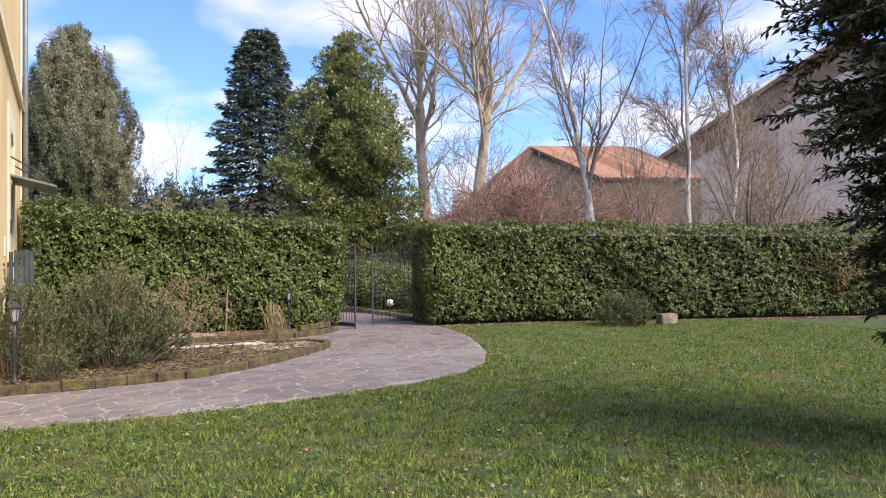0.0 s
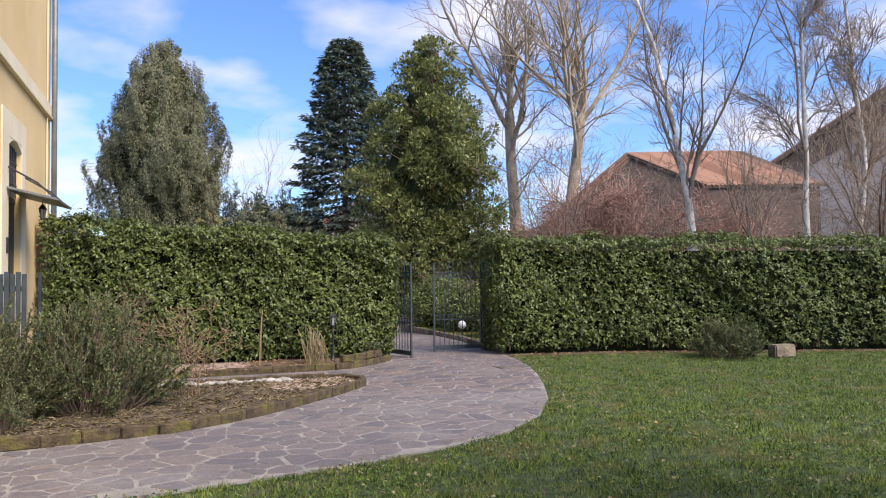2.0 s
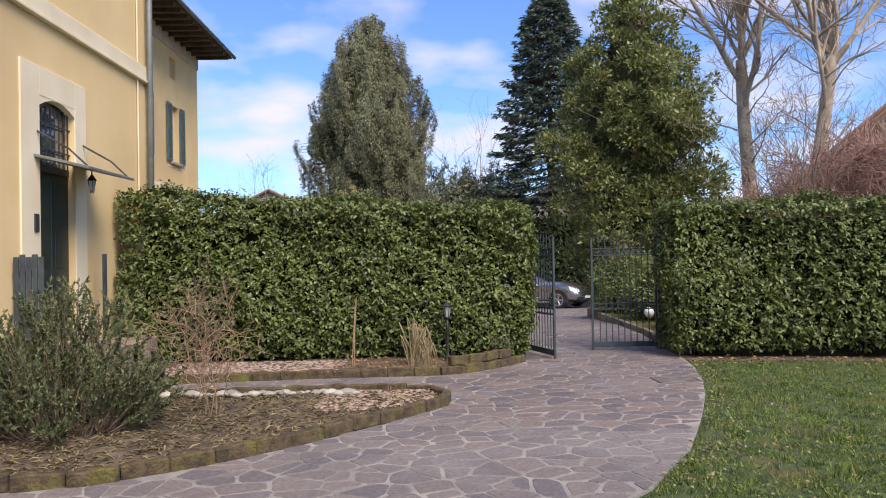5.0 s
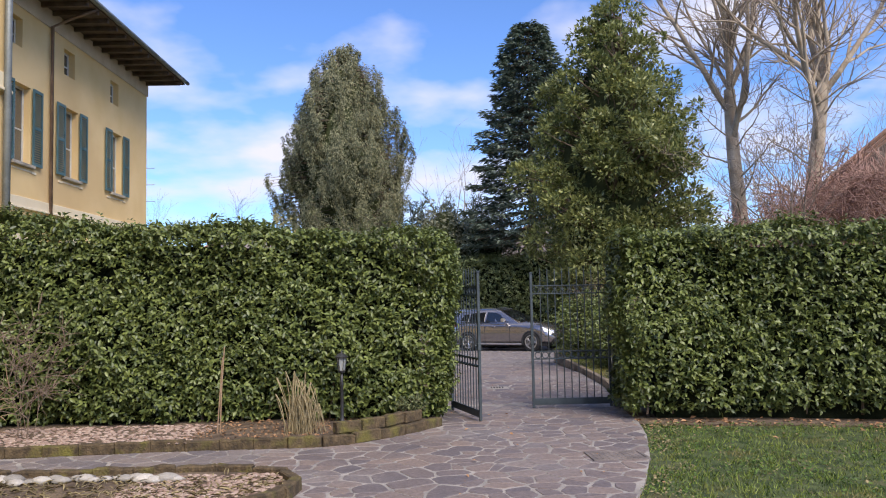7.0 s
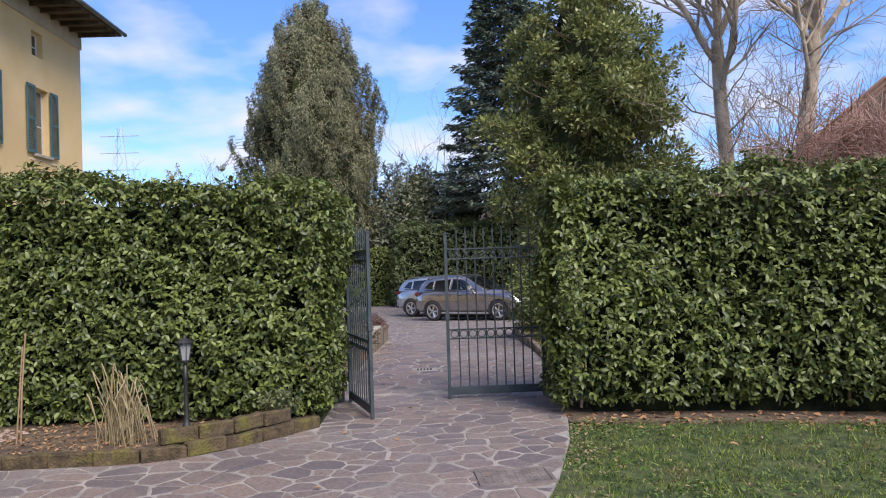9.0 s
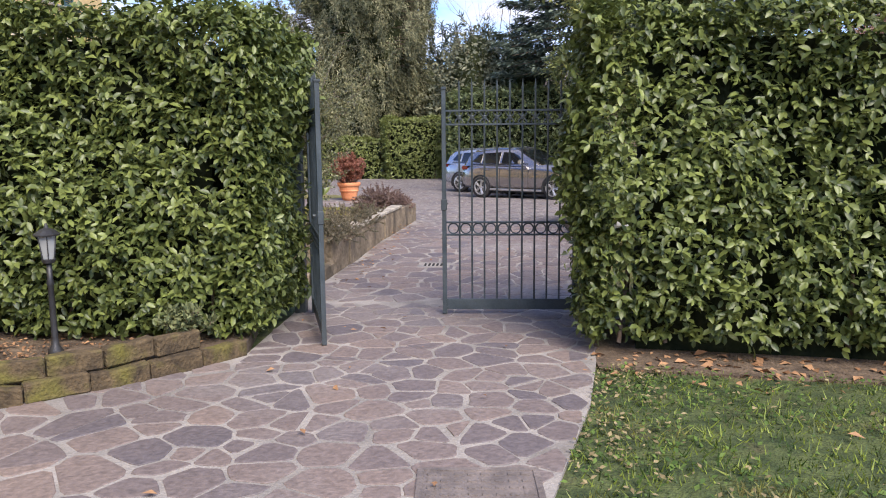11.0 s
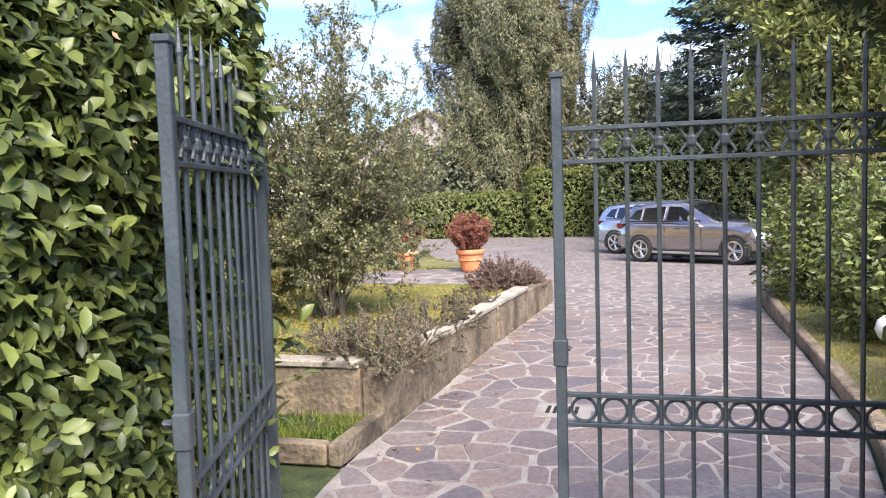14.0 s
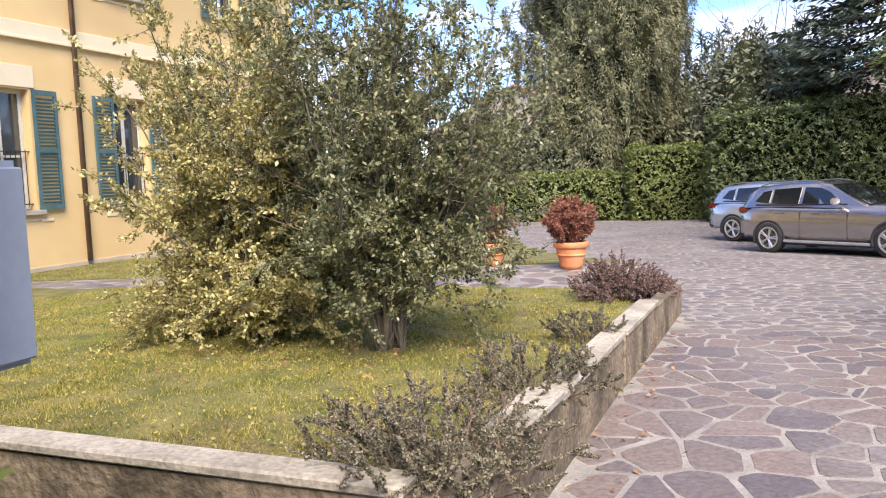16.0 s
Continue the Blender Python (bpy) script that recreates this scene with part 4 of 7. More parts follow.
# ---- iron gate ----
def gate_leaf(hinge, free, label):
    """One leaf of the wrought-iron gate, from its hinge to its free edge."""
    h, f = Vector((*hinge, 0)), Vector((*free, 0))
    width = (f - h).length
    ang = math.atan2(f.y - h.y, f.x - h.x)
    m = Matrix.Translation(h) @ Matrix.Rotation(ang, 4, "Z")
    root = thing("iron_gate", (*hinge, 0), label, "gate", "leaves of the driveway gate")

    def put(name, g, text="", bevel=0.003):
        me = g.mesh(name, M["iron"], bevel)
        me.transform(m)
        return part(name, me, root, text)
    put("hinge_stile", Geo().box(0.006, -0.019, 0.02, 0.044, 0.019, 2.0).box(0, -0.025, 2.0, 0.05, 0.025, 2.015))
    lock_stile = put("lock_stile", Geo().box(width - 0.044, -0.019, 0.02, width - 0.006, 0.019, 2.0).box(width - 0.05, -0.025, 2.0, width, 0.025, 2.02))
    put("bottom_rail", Geo().box(0.044, -0.012, 0.06, width - 0.044, 0.012, 0.155))
    for z in (0.725, 0.835, 1.69, 1.808):
        put("rail", Geo().box(0.044, -0.014, z, width - 0.044, 0.014, z + 0.016), bevel=0.002)
    n = 10
    for k in range(1, n):
        x = 0.05 + (width - 0.1) * k / n
        put("bar", Geo().tube([(x, 0, 0.155), (x, 0, 1.99), (x, 0, 2.0), (x, 0, 2.09)], [0.0085, 0.0085, 0.011, 0.001], 6), bevel=0)
        put("collar", Geo().lathe([(0.013, -0.02), (0.018, -0.012), (0.018, 0.012), (0.013, 0.02)], (x, 0, 1.757), 8), bevel=0)
    step = (width - 0.1) / n
    for k in range(n):
        x = 0.05 + step * (k + 0.5)
        rr = 0.045
        put("ring", Geo().tube([(x + rr * math.cos(a), 0, 0.789 + rr * math.sin(a)) for a in [2 * math.pi * j / 14 for j in range(15)]], 0.0065, 5), bevel=0)
        c = Geo()
        for sgn in (-1, 1):
            c.tube([(x + sgn * step * 0.5 - sgn * 0.012, 0, 1.752), (x + sgn * 0.03, 0, 1.737), (x + sgn * 0.018, 0, 1.718), (x + sgn * 0.03, 0, 1.709)], 0.006, 5)
            c.tube([(x + sgn * step * 0.5 - sgn * 0.012, 0, 1.762), (x + sgn * 0.03, 0, 1.777), (x + sgn * 0.018, 0, 1.796), (x + sgn * 0.03, 0, 1.806)], 0.006, 5)
        put("scroll", c, bevel=0)
    lk = put("lock_box", Geo().box(width - 0.05, -0.024, 0.95, width + 0.002, 0.024, 1.05), "painted lock case", 0.005)
    me = Geo().tube([(width - 0.03, -0.03, 1.02), (width - 0.03, -0.05, 1.02), (width - 0.055, -0.055, 1.0)], 0.009, 6).mesh("lever", M["iron"])
    me.transform(m)
    part("lever", me, lk)
    for z in (0.25, 1.6):
        put("hinge", Geo().tube([(-0.02, 0, z), (-0.02, 0, z + 0.12)], 0.022, 8), bevel=0)
    return root


gate_leaf((5.93, 18.99), (6.28, 17.82), "grey-green wrought-iron gate leaf swung open against the hedge")
gate_leaf((8.31, 18.97), (7.11, 18.95), "grey-green wrought-iron gate leaf standing nearly closed")
for x in (5.81, 8.38):
    post = thing("gate_post", (x, 19.0, 0), "square grey-green iron gate post half hidden in the hedge", "post", "gate posts")
    part("shaft", Geo().box(x - 0.05, 18.96, 0, x + 0.05, 19.06, 2.0).mesh("shaft", M["iron"], 0.004), post)
    part("cap", Geo().box(x - 0.06, 18.95, 2.0, x + 0.06, 19.07, 2.03).mesh("cap", M["iron"], 0.004), post)


# ---- trees ----
def envelope(r, base, H, prof, n, inner=0.72, lumps=0.12, z0=0.0):
    """Points in the outer shell of a crown whose radius follows prof (rows of height share, radius), with the outward way."""
    hs, rs = np.array([p[0] for p in prof]), np.array([p[1] for p in prof])
    h = r.uniform(hs[0], 1, n * 3)
    rad = np.interp(h, hs, rs)
    h = h[r.uniform(0, rs.max(), n * 3) < rad + 0.15 * rs.max()][:n]
    rad = np.interp(h, hs, rs)
    a = r.uniform(0, 2 * np.pi, len(h))
    wav = 1 + lumps * np.sin(3 * a + 9 * h + base[0]) + lumps * np.sin(5 * a - 17 * h + base[1]) + 0.6 * lumps * np.sin(11 * a + 31 * h)
    q = rad * wav * (inner + (1 - inner) * np.sqrt(r.uniform(0, 1, len(h))) * 1.08)
    P = np.column_stack([base[0] + q * np.cos(a), base[1] + q * np.sin(a), z0 + h * H])
    N = np.column_stack([np.cos(a), np.sin(a), np.full(len(h), 0.35)])
    return P, unit(N)


# Closed lumpy core added to block light and stand in for a crown's shaded depth.
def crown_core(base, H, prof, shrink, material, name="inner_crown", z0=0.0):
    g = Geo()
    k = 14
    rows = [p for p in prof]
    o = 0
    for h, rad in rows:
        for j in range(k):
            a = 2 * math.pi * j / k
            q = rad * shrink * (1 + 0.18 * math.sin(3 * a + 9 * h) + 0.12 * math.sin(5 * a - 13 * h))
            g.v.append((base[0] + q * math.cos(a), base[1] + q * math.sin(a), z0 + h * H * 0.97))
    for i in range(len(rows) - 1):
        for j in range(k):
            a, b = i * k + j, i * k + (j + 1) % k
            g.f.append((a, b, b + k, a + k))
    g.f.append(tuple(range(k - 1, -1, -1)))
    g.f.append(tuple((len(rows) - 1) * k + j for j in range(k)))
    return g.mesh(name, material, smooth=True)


def stuff_part(name, me, root, label=""):
    ob = part(name, me, root, label)
    ob["kind"] = "stuff"
    return ob


def leafy_tree(name, base, H, prof, n, L, W, material, label, seed, trunk=0.2, clump=1, droop=0.0, spread=0.5, core=0.6, bark=None, inner=0.7, lumps=0.12, form=LEAF2, clear=0.0, category="tree", stems=1, tuft=1.1):
    """A leafy tree: tapered trunk with limbs and a crown of many leaves in clumps."""
    r = np.random.RandomState(seed)
    root = thing(name, (*base, 0), label, category)
    segs = []
    for s in range(stems):
        off = np.array([r.normal() * trunk * (stems > 1), r.normal() * trunk * (stems > 1), 0])
        p0 = np.array([*base, 0.0]) + off + np.array([0, 0, clear])
        P, D, Rr = grow(r, p0, np.array([off[0] * 0.6, off[1] * 0.6, 1.0]), (H - clear) * 0.9, trunk / (1 + 0.5 * (stems > 1)), 8, 0.05, 0.05, segs, 0.15)
        tw = []
        ramify(r, P, D, Rr, 16, max(p[1] for p in prof) * (0.75 if stems > 1 else 1.0), 1.05, 2, segs, tw, 0.0, 0.12)
        segs += tw
    V, F = tubes(segs, 5)
    stuff_part("branching_trunk", np_mesh("branching_trunk", V, F, bark or M["twig"]), root)
    if core:
        part("inner_crown", crown_core(base, H, prof, core, M["crown_inside"]), root, "closed core standing in for the shaded inside of the crown")
    C, N = envelope(r, base, H, prof, n // clump, inner, lumps)
    P = np.repeat(C, clump, 0)
    N = np.repeat(N, clump, 0)
    if clump > 1:
        P = P + r.normal(size=P.shape) * L * tuft
    D = N * spread + r.normal(size=P.shape) * 0.55 + np.array([0, 0, -droop])
    U = N + r.normal(size=P.shape) * 0.5 + np.array([0, 0, 0.4])
    ll = L * r.uniform(0.6, 1.35, len(P))
    V, F = leaves(P, D, U, ll, ll * W / L, form)
    stuff_part("foliage", np_mesh("foliage", V, F, material), root)
    return root


WEEP = [(0.0, 1.5), (0.1, 2.3), (0.25, 2.9), (0.42, 3.4), (0.56, 3.75), (0.68, 3.2), (0.78, 2.6), (0.88, 1.9), (0.95, 1.1), (1.0, 0.2)]


def weeping_tree(base, H, prof, boughs, per, material, label, seed):
    """A conifer whose boughs hang in separate shaggy curtains."""
    r = np.random.RandomState(seed)
    root = thing("weeping_conifer", (*base, 0), label, "tree")
    segs = [(*base, -0.1, *base, H * 0.96, 0.45, 0.05)]
    C, N = envelope(r, base, H, prof, boughs, 0.78, 0.14)
    for c in C:
        segs.append((*base, min(c[2] + 0.6, H * 0.95), *c, 0.04, 0.012))
    V, F = tubes(segs, 5)
    stuff_part("branching_trunk", np_mesh("branching_trunk", V, F, M["twig"]), root)
    part("inner_crown", crown_core(base, H, prof, 0.74, M["crown_inside"]), root, "closed core standing in for the shaded inside of the crown")
    side = np.column_stack([-N[:, 1], N[:, 0], np.zeros(len(N))])
    k = np.repeat(np.arange(len(C)), per)
    n = len(k)
    u = r.uniform(0, 1, n) ** 0.8
    wid = r.uniform(0.1, 0.3, len(C))[k]
    ln = r.uniform(0.5, 2.1, len(C))[k]
    P = C[k] + side[k] * (r.normal(size=n) * wid * (1 - 0.5 * u))[:, None] + N[k] * (0.35 * np.sqrt(u) - 0.45 * u * u + r.normal(size=n) * 0.07)[:, None]
    P[:, 2] -= u * ln - 0.35
    P[:, 2] = np.maximum(P[:, 2], 0.15)
    D = N[k] * 0.45 + r.normal(size=(n, 3)) * 0.4 + np.array([0, 0, -0.9])
    U = N[k] + r.normal(size=(n, 3)) * 0.5 + np.array([0, 0, 0.3])
    ll = r.uniform(0.08, 0.2, n)
    V, F = leaves(P, D, U, ll, ll * 0.34, BLADE)
    stuff_part("foliage", np_mesh("foliage", V, F, material), root)


weeping_tree((0.55, 56.0), 17.4, WEEP, 1600, 165, M["weep"], "tall weeping conifer with hanging olive-green sprays", 21)
MAG = [(0.06, 1.6), (0.18, 2.7), (0.3, 2.95), (0.43, 2.9), (0.56, 2.6), (0.68, 2.2), (0.8, 1.6), (0.9, 0.95), (1.0, 0.15)]


def magnolia_tree(base, H, prof, boughs, label, seed):
    """A broad evergreen: boughs that end in billows of large leaves, with dark hollows between them."""
    r = np.random.RandomState(seed)
    root = thing("magnolia_tree", (*base, 0), label, "tree")
    segs = []
    T, TD, TR = grow(r, np.array([*base, -0.1]), np.array([0, 0, 1.0]), H * 0.95, 0.3, 10, 0.03, 0.05, segs, 0.1)
    C, N = envelope(r, base, H, prof, boughs, 0.62, 0.2)
    C = C + N * (r.normal(size=len(C)) * 0.28)[:, None]
    PP, DD, UU = [], [], []
    for c, nn in zip(C, N):
        hz = max(c[2] - r.uniform(0.5, 1.6), 0.6)
        st = np.array([np.interp(hz, [p[2] for p in T], [p[i] for p in T]) for i in range(3)])
        d = c - st
        ln = np.linalg.norm(d)
        P, D, Q = grow(r, st, d / ln, ln, 0.05, 5, 0.06, 0.02, segs, 0.2)
        size = r.choice([0.24, 0.34, 0.46, 0.75]) * (0.65 + 0.35 * min(1.0, (H - c[2]) / 4))
        m = int(330 * size * size + 50)
        q = unit(r.normal(size=(m, 3)) + nn * 0.55 + np.array([0, 0, 0.25]))
        PP.append(P[-1] + q * (size * r.uniform(0.55, 1.08, m))[:, None] * np.array([1.0, 1.0, 0.8]))
        DD.append(q * 0.75 + r.normal(size=(m, 3)) * 0.45 + np.array([0, 0, 0.12]))
        UU.append(q * 0.5 + r.normal(size=(m, 3)) * 0.45 + np.array([0, 0, 0.75]))
    V, F = tubes(segs, 5)
    stuff_part("branching_trunk", np_mesh("branching_trunk", V, F, M["twig"]), root)
    part("inner_crown", crown_core(base, H, prof, 0.58, M["crown_inside"]), root, "closed core standing in for the shaded inside of the crown")
    PP, DD, UU = np.concatenate(PP), np.concatenate(DD), np.concatenate(UU)
    ll = 0.2 * r.uniform(0.6, 1.3, len(PP))
    V, F = leaves(PP, DD, UU, ll, ll * 0.44, LEAF2)
    stuff_part("foliage", np_mesh("foliage", V, F, M["magnolia"]), root)
    return root


magnolia_tree((13.0, 38.2), 13.3, MAG, 600, "broad evergreen magnolia with glossy yellow-green leaves", 22)


def fir_tree(base, H, Rb, seed):
    """A fir with whorls of flat, slightly drooping boughs."""
    r = np.random.RandomState(seed)
    root = thing("fir_tree", (*base, 0), "tall dark blue-green fir with layered boughs", "tree")
    segs = [(*base, 0, *base, H * 0.97, 0.32, 0.04)]
    P, D, U = [], [], []
    z = 5.0
    while z < H - 0.2:
        sh = 1 - z / H
        rad = Rb * min(1.0, sh ** 0.5 * 1.08)
        n = 9 if z < H * 0.8 else 7
        a0 = r.uniform(0, 6.28)
        for k in range(n):
            a = a0 + 2 * np.pi * k / n + r.normal() * 0.15
            ln = rad * r.uniform(0.8, 1.15) + 0.2
            out = np.array([math.cos(a), math.sin(a), 0])
            side = np.array([-math.sin(a), math.cos(a), 0])
            m = int(60 + 110 * ln / Rb)
            s = np.sqrt(r.uniform(0.02, 1, m))
            wid = 0.36 * ln * (1 - s) + 0.14
            t = r.uniform(-1, 1, m)
            zz = z - 0.28 * s * ln * 0.8 + 0.10 * s ** 3 * ln
            q = np.array([*base, 0]) + out * (s * ln)[:, None] + side * (t * wid)[:, None]
            q[:, 2] = zz + r.normal(size=m) * 0.06 - 0.1 * np.abs(t)
            P.append(q)
            D.append(out * 0.8 + side * (t * 0.8)[:, None] + np.array([0, 0, -0.15]) + r.normal(size=(m, 3)) * 0.22)
            U.append(np.tile((0, 0, 1.0), (m, 1)) + r.normal(size=(m, 3)) * 0.35)
            segs.append((*base, z, *(np.array([*base, z - 0.2 * ln]) + out * ln * 0.9), 0.05, 0.012))
        z += 0.36 + 0.18 * sh
    V, F = tubes(segs, 5)
    stuff_part("branching_trunk", np_mesh("branching_trunk", V, F, M["twig"]), root)
    P, D, U = np.concatenate(P), np.concatenate(D), np.concatenate(U)
    ll = r.uniform(0.2, 0.44, len(P))
    V, F = leaves(P, D, U, ll, ll * 0.36, LEAF2)
    stuff_part("foliage", np_mesh("foliage", V, F, M["fir"]), root)


fir_tree((11.5, 50.7), 17.2, 3.9, 31)


def bare_tree(name, base, H, rad, fork, limbs, seed, bark, label, spread=0.4, levels=3, lean=(0, 0), branch_len=0.4, twig_mat=None, count=7, lift=0.06, sides=6, thin=0.008, limb_mat=None, leader=0):
    """A leafless tree: trunk to the fork, limbs, branches and fine twigs."""
    r = np.random.RandomState(seed)
    root = thing(name, (*base, 0), label, "tree")
    trunk, segs, twigs = [], [], []
    d = np.array([lean[0], lean[1], 1.0])
    d /= np.linalg.norm(d)
    P, D, Rr = grow(r, np.array([*base, -0.1]), d, fork + 0.1, rad, 7, 0.025, 0.02, trunk, 0.62)
    trunk[0] = (*trunk[0][:6], rad * 1.3, trunk[0][7])
    if leader:
        # the stem runs on to the top, thinning, with side branches all the way
        P3, D3, R3 = grow(r, P[-1], D[-1], H - fork, Rr[-1], 10, 0.06, 0.05, trunk, 0.12)
        ramify(r, P3, D3, [x * 0.75 for x in R3], leader, (H - fork) * 0.22, 0.55, 3, segs, twigs, 0.0, 0.0)
    for k in range(limbs):
        a = 2 * np.pi * (k + r.uniform(-0.35, 0.35)) / limbs
        sp = spread * r.uniform(0.6, 1.5) if k else 0.08
        dd = np.array([math.cos(a) * math.sin(sp), math.sin(a) * math.sin(sp), math.cos(sp)])
        st = P[-1] if k < limbs * 0.45 else P[-3] + (P[-1] - P[-3]) * r.random()
        ln = (H - fork) * r.uniform(0.6, 1.05)
        P2, D2, R2 = grow(r, st, dd, ln, Rr[-1] * r.uniform(0.38, 0.68), 9, 0.11, 0.06, segs, 0.15)
        ramify(r, P2, D2, R2, count, ln * branch_len, 0.7, levels - 1, segs, twigs, lift, 0.1)
    if fork > 4:
        ramify(r, P, D, [x * 0.32 for x in Rr], 9, H * 0.17, 1.15, 3, segs, twigs, 0.07, 0.42)
    V, F = tubes(trunk, 10)
    me = np_mesh("trunk", V, F, bark)
    me.polygons.foreach_set("use_smooth", [True] * len(me.polygons))
    part("trunk", me, root)
    V, F = tubes(segs, sides)
    stuff_part("branch_work", np_mesh("branch_work", V, F, limb_mat or bark), root)
    twigs = np.array(twigs)
    twigs[:, 6:8] = np.maximum(twigs[:, 6:8], (thin, thin * 0.6))
    V, F = tubes(twigs, 3)
    stuff_part("twig_spray", np_mesh("twig_spray", V, F, twig_mat or bark), root)
    return root


bare_tree("plane_tree", (23.4, 51.0), 27.0, 0.5, 13.2, 8, 41, M["plane"], "tall leafless plane tree with a pale smooth trunk", 0.5, 3, (0.01, 0), 0.36, M["greytwig"], 13, thin=0.014)
bare_tree("plane_tree", (24.7, 46.6), 25.5, 0.48, 12.3, 9, 42, M["plane"], "tall leafless plane tree with a pale smooth trunk", 0.55, 3, (0.03, 0.02), 0.36, M["greytwig"], 13, thin=0.014)
bare_tree("birch_tree", (19.5, 26.3), 17.0, 0.22, 4.6, 3, 43, M["birch"], "leafless white-barked birch with several steep stems", 0.34, 3, (0.0, 0.0), 0.26, M["greytwig"], 12, thin=0.009, limb_mat=M["greytwig"], leader=16)
bare_tree("birch_tree", (21.2, 22.6), 15.5, 0.15, 4.5, 1, 44, M["birch"], "slender leafless white-barked birch", 0.3, 3, (0.02, 0.0), 0.25, M["greytwig"], 10, thin=0.009, limb_mat=M["greytwig"], leader=18)
bare_tree("birch_tree", (22.7, 22.5), 14.5, 0.15, 4.0, 1, 45, M["birch"], "slender leafless white-barked birch leaning slightly", 0.3, 3, (0.10, -0.05), 0.3, M["greytwig"], 10, thin=0.009, limb_mat=M["greytwig"], leader=18)
bare_tree("small_tree", (19.7, 18.4), 5.2, 0.12, 1.9, 5, 46, M["twig"], "small dark leafless tree behind the hedge", 0.55, 3, (0, 0), 0.5, None, 7)
bare_tree("small_tree", (19.5, 17.1), 5.0, 0.10, 2.0, 4, 47, M["twig"], "small dark leafless tree behind the hedge", 0.6, 3, (0, 0), 0.5, None, 7)
bare_tree("small_tree", (24.6, 23.4), 9.5, 0.1, 2.6, 7, 53, M["greytwig"], "slim leafless young tree", 0.4, 3, (0, 0), 0.45, None, 10)
bare_tree("small_tree", (22.4, 19.6), 6.5, 0.09, 1.6, 7, 54, M["drytwig"], "bushy brown leafless tree behind the hedge", 0.5, 3, (0, 0), 0.45, None, 10)
bare_tree("small_tree", (21.3, 25.2), 8.5, 0.09, 3.0, 5, 48, M["greytwig"], "slim leafless young tree", 0.3, 3, (0, 0), 0.4, None, 8)
bare_tree("small_tree", (23.5, 27.5), 9.0, 0.09, 3.0, 6, 49, M["greytwig"], "slim leafless young tree", 0.35, 3, (0, 0), 0.4, None, 8)
bare_tree("small_tree", (17.0, 31.0), 8.0, 0.08, 2.5, 6, 50, M["greytwig"], "slim leafless young tree", 0.35, 3, (0, 0), 0.4, None, 8)
bare_tree("small_tree", (26.0, 40.0), 10.0, 0.1, 3.5, 6, 51, M["greytwig"], "slim leafless young tree", 0.4, 3, (0, 0), 0.4, None, 8)
bare_tree("small_tree", (27.5, 56.0), 13.0, 0.16, 4.0, 6, 52, M["plane"], "leafless tree beyond the plane trees", 0.5, 3, (0, 0), 0.45, M["greytwig"], 8)
for i, (x, y, h) in enumerate(((-14.0, 92.0, 12.0), (-8.0, 66.0, 9.0), (9.0, 70.0, 13.0), (-24.0, 100.0, 13.0))):
    bare_tree("distant_tree", (x, y), h, 0.2, h * 0.2, 7, 60 + i, M["greytwig"], "hazy leafless tree far beyond the garden", 0.55, 3, (0, 0), 0.45, None, 8)


def twig_bush(name, base, H, spread_r, n, seed, material, label, rad=0.014, z=0.0, levels=2, count=7, blen=0.45, category="shrub"):
    """A leafless shrub: many stems from the ground, with side twigs."""
    r = np.random.RandomState(seed)
    segs, twigs = [], []
    for k in range(n):
        a, s = r.uniform(0, 6.28), r.uniform(0.1, 1.0)
        top = np.array([math.cos(a) * spread_r * s, math.sin(a) * spread_r * s, H * (1.05 - 0.35 * s * s) * r.uniform(0.8, 1.05)])
        ln = np.linalg.norm(top)
        p = np.array([base[0] + r.normal() * spread_r * 0.1, base[1] + r.normal() * spread_r * 0.1, z])
        P, D, Rr = grow(r, p, top / ln, ln, rad, 6, 0.16, 0.02, segs, 0.3)
        ramify(r, P, D, Rr, count, ln * blen, 0.95, levels, segs, twigs, -0.03, 0.2)
    root = thing(name, (*base, z), label, category)
    V, F = tubes(segs, 4)
    stuff_part("stem_work", np_mesh("stem_work", V, F, material), root)
    twigs = np.array(twigs)
    twigs[:, 6:8] = np.maximum(twigs[:, 6:8], rad * 0.34)
    V, F = tubes(twigs, 3)
    stuff_part("twig_spray", np_mesh("twig_spray", V, F, material), root)
    return root


twig_bush("bare_shrub", (20.8, 34.5), 5.8, 4.2, 52, 71, M["redtwig"], "wide leafless shrub of dense red-brown twigs", 0.042, levels=2, count=11)
twig_bush("bare_shrub", (24.5, 32.0), 4.8, 3.6, 44, 72, M["redtwig"], "wide leafless shrub of dense red-brown twigs", 0.038, levels=2, count=10)
twig_bush("bare_shrub", (19.8, 36.5), 4.8, 3.4, 40, 73, M["redtwig"], "wide leafless shrub of dense red-brown twigs", 0.03, levels=2, count=9)
twig_bush("bare_shrub", (22.6, 20.8), 3.8, 2.2, 18, 74, M["greytwig"], "leafless grey-brown shrub behind the hedge", 0.025, levels=2, count=8)
twig_bush("bare_shrub", (18.8, 15.0), 2.7, 1.0, 16, 75, M["drytwig"], "leafless grey-brown climber over the hedge end", 0.02, levels=2, count=8)
twig_bush("dry_shrub", (1.85, 13.35), 1.25, 0.72, 8, 76, M["drytwig"], "leafless brown garden shrub in the planting bed", 0.007, z=0.07, levels=2, count=6)
twig_bush("dry_shrub", (0.75, 16.75), 1.35, 0.55, 8, 77, M["twig"], "leafless pale brown shrub by the hedge", 0.004, z=0.1, levels=2, count=5)


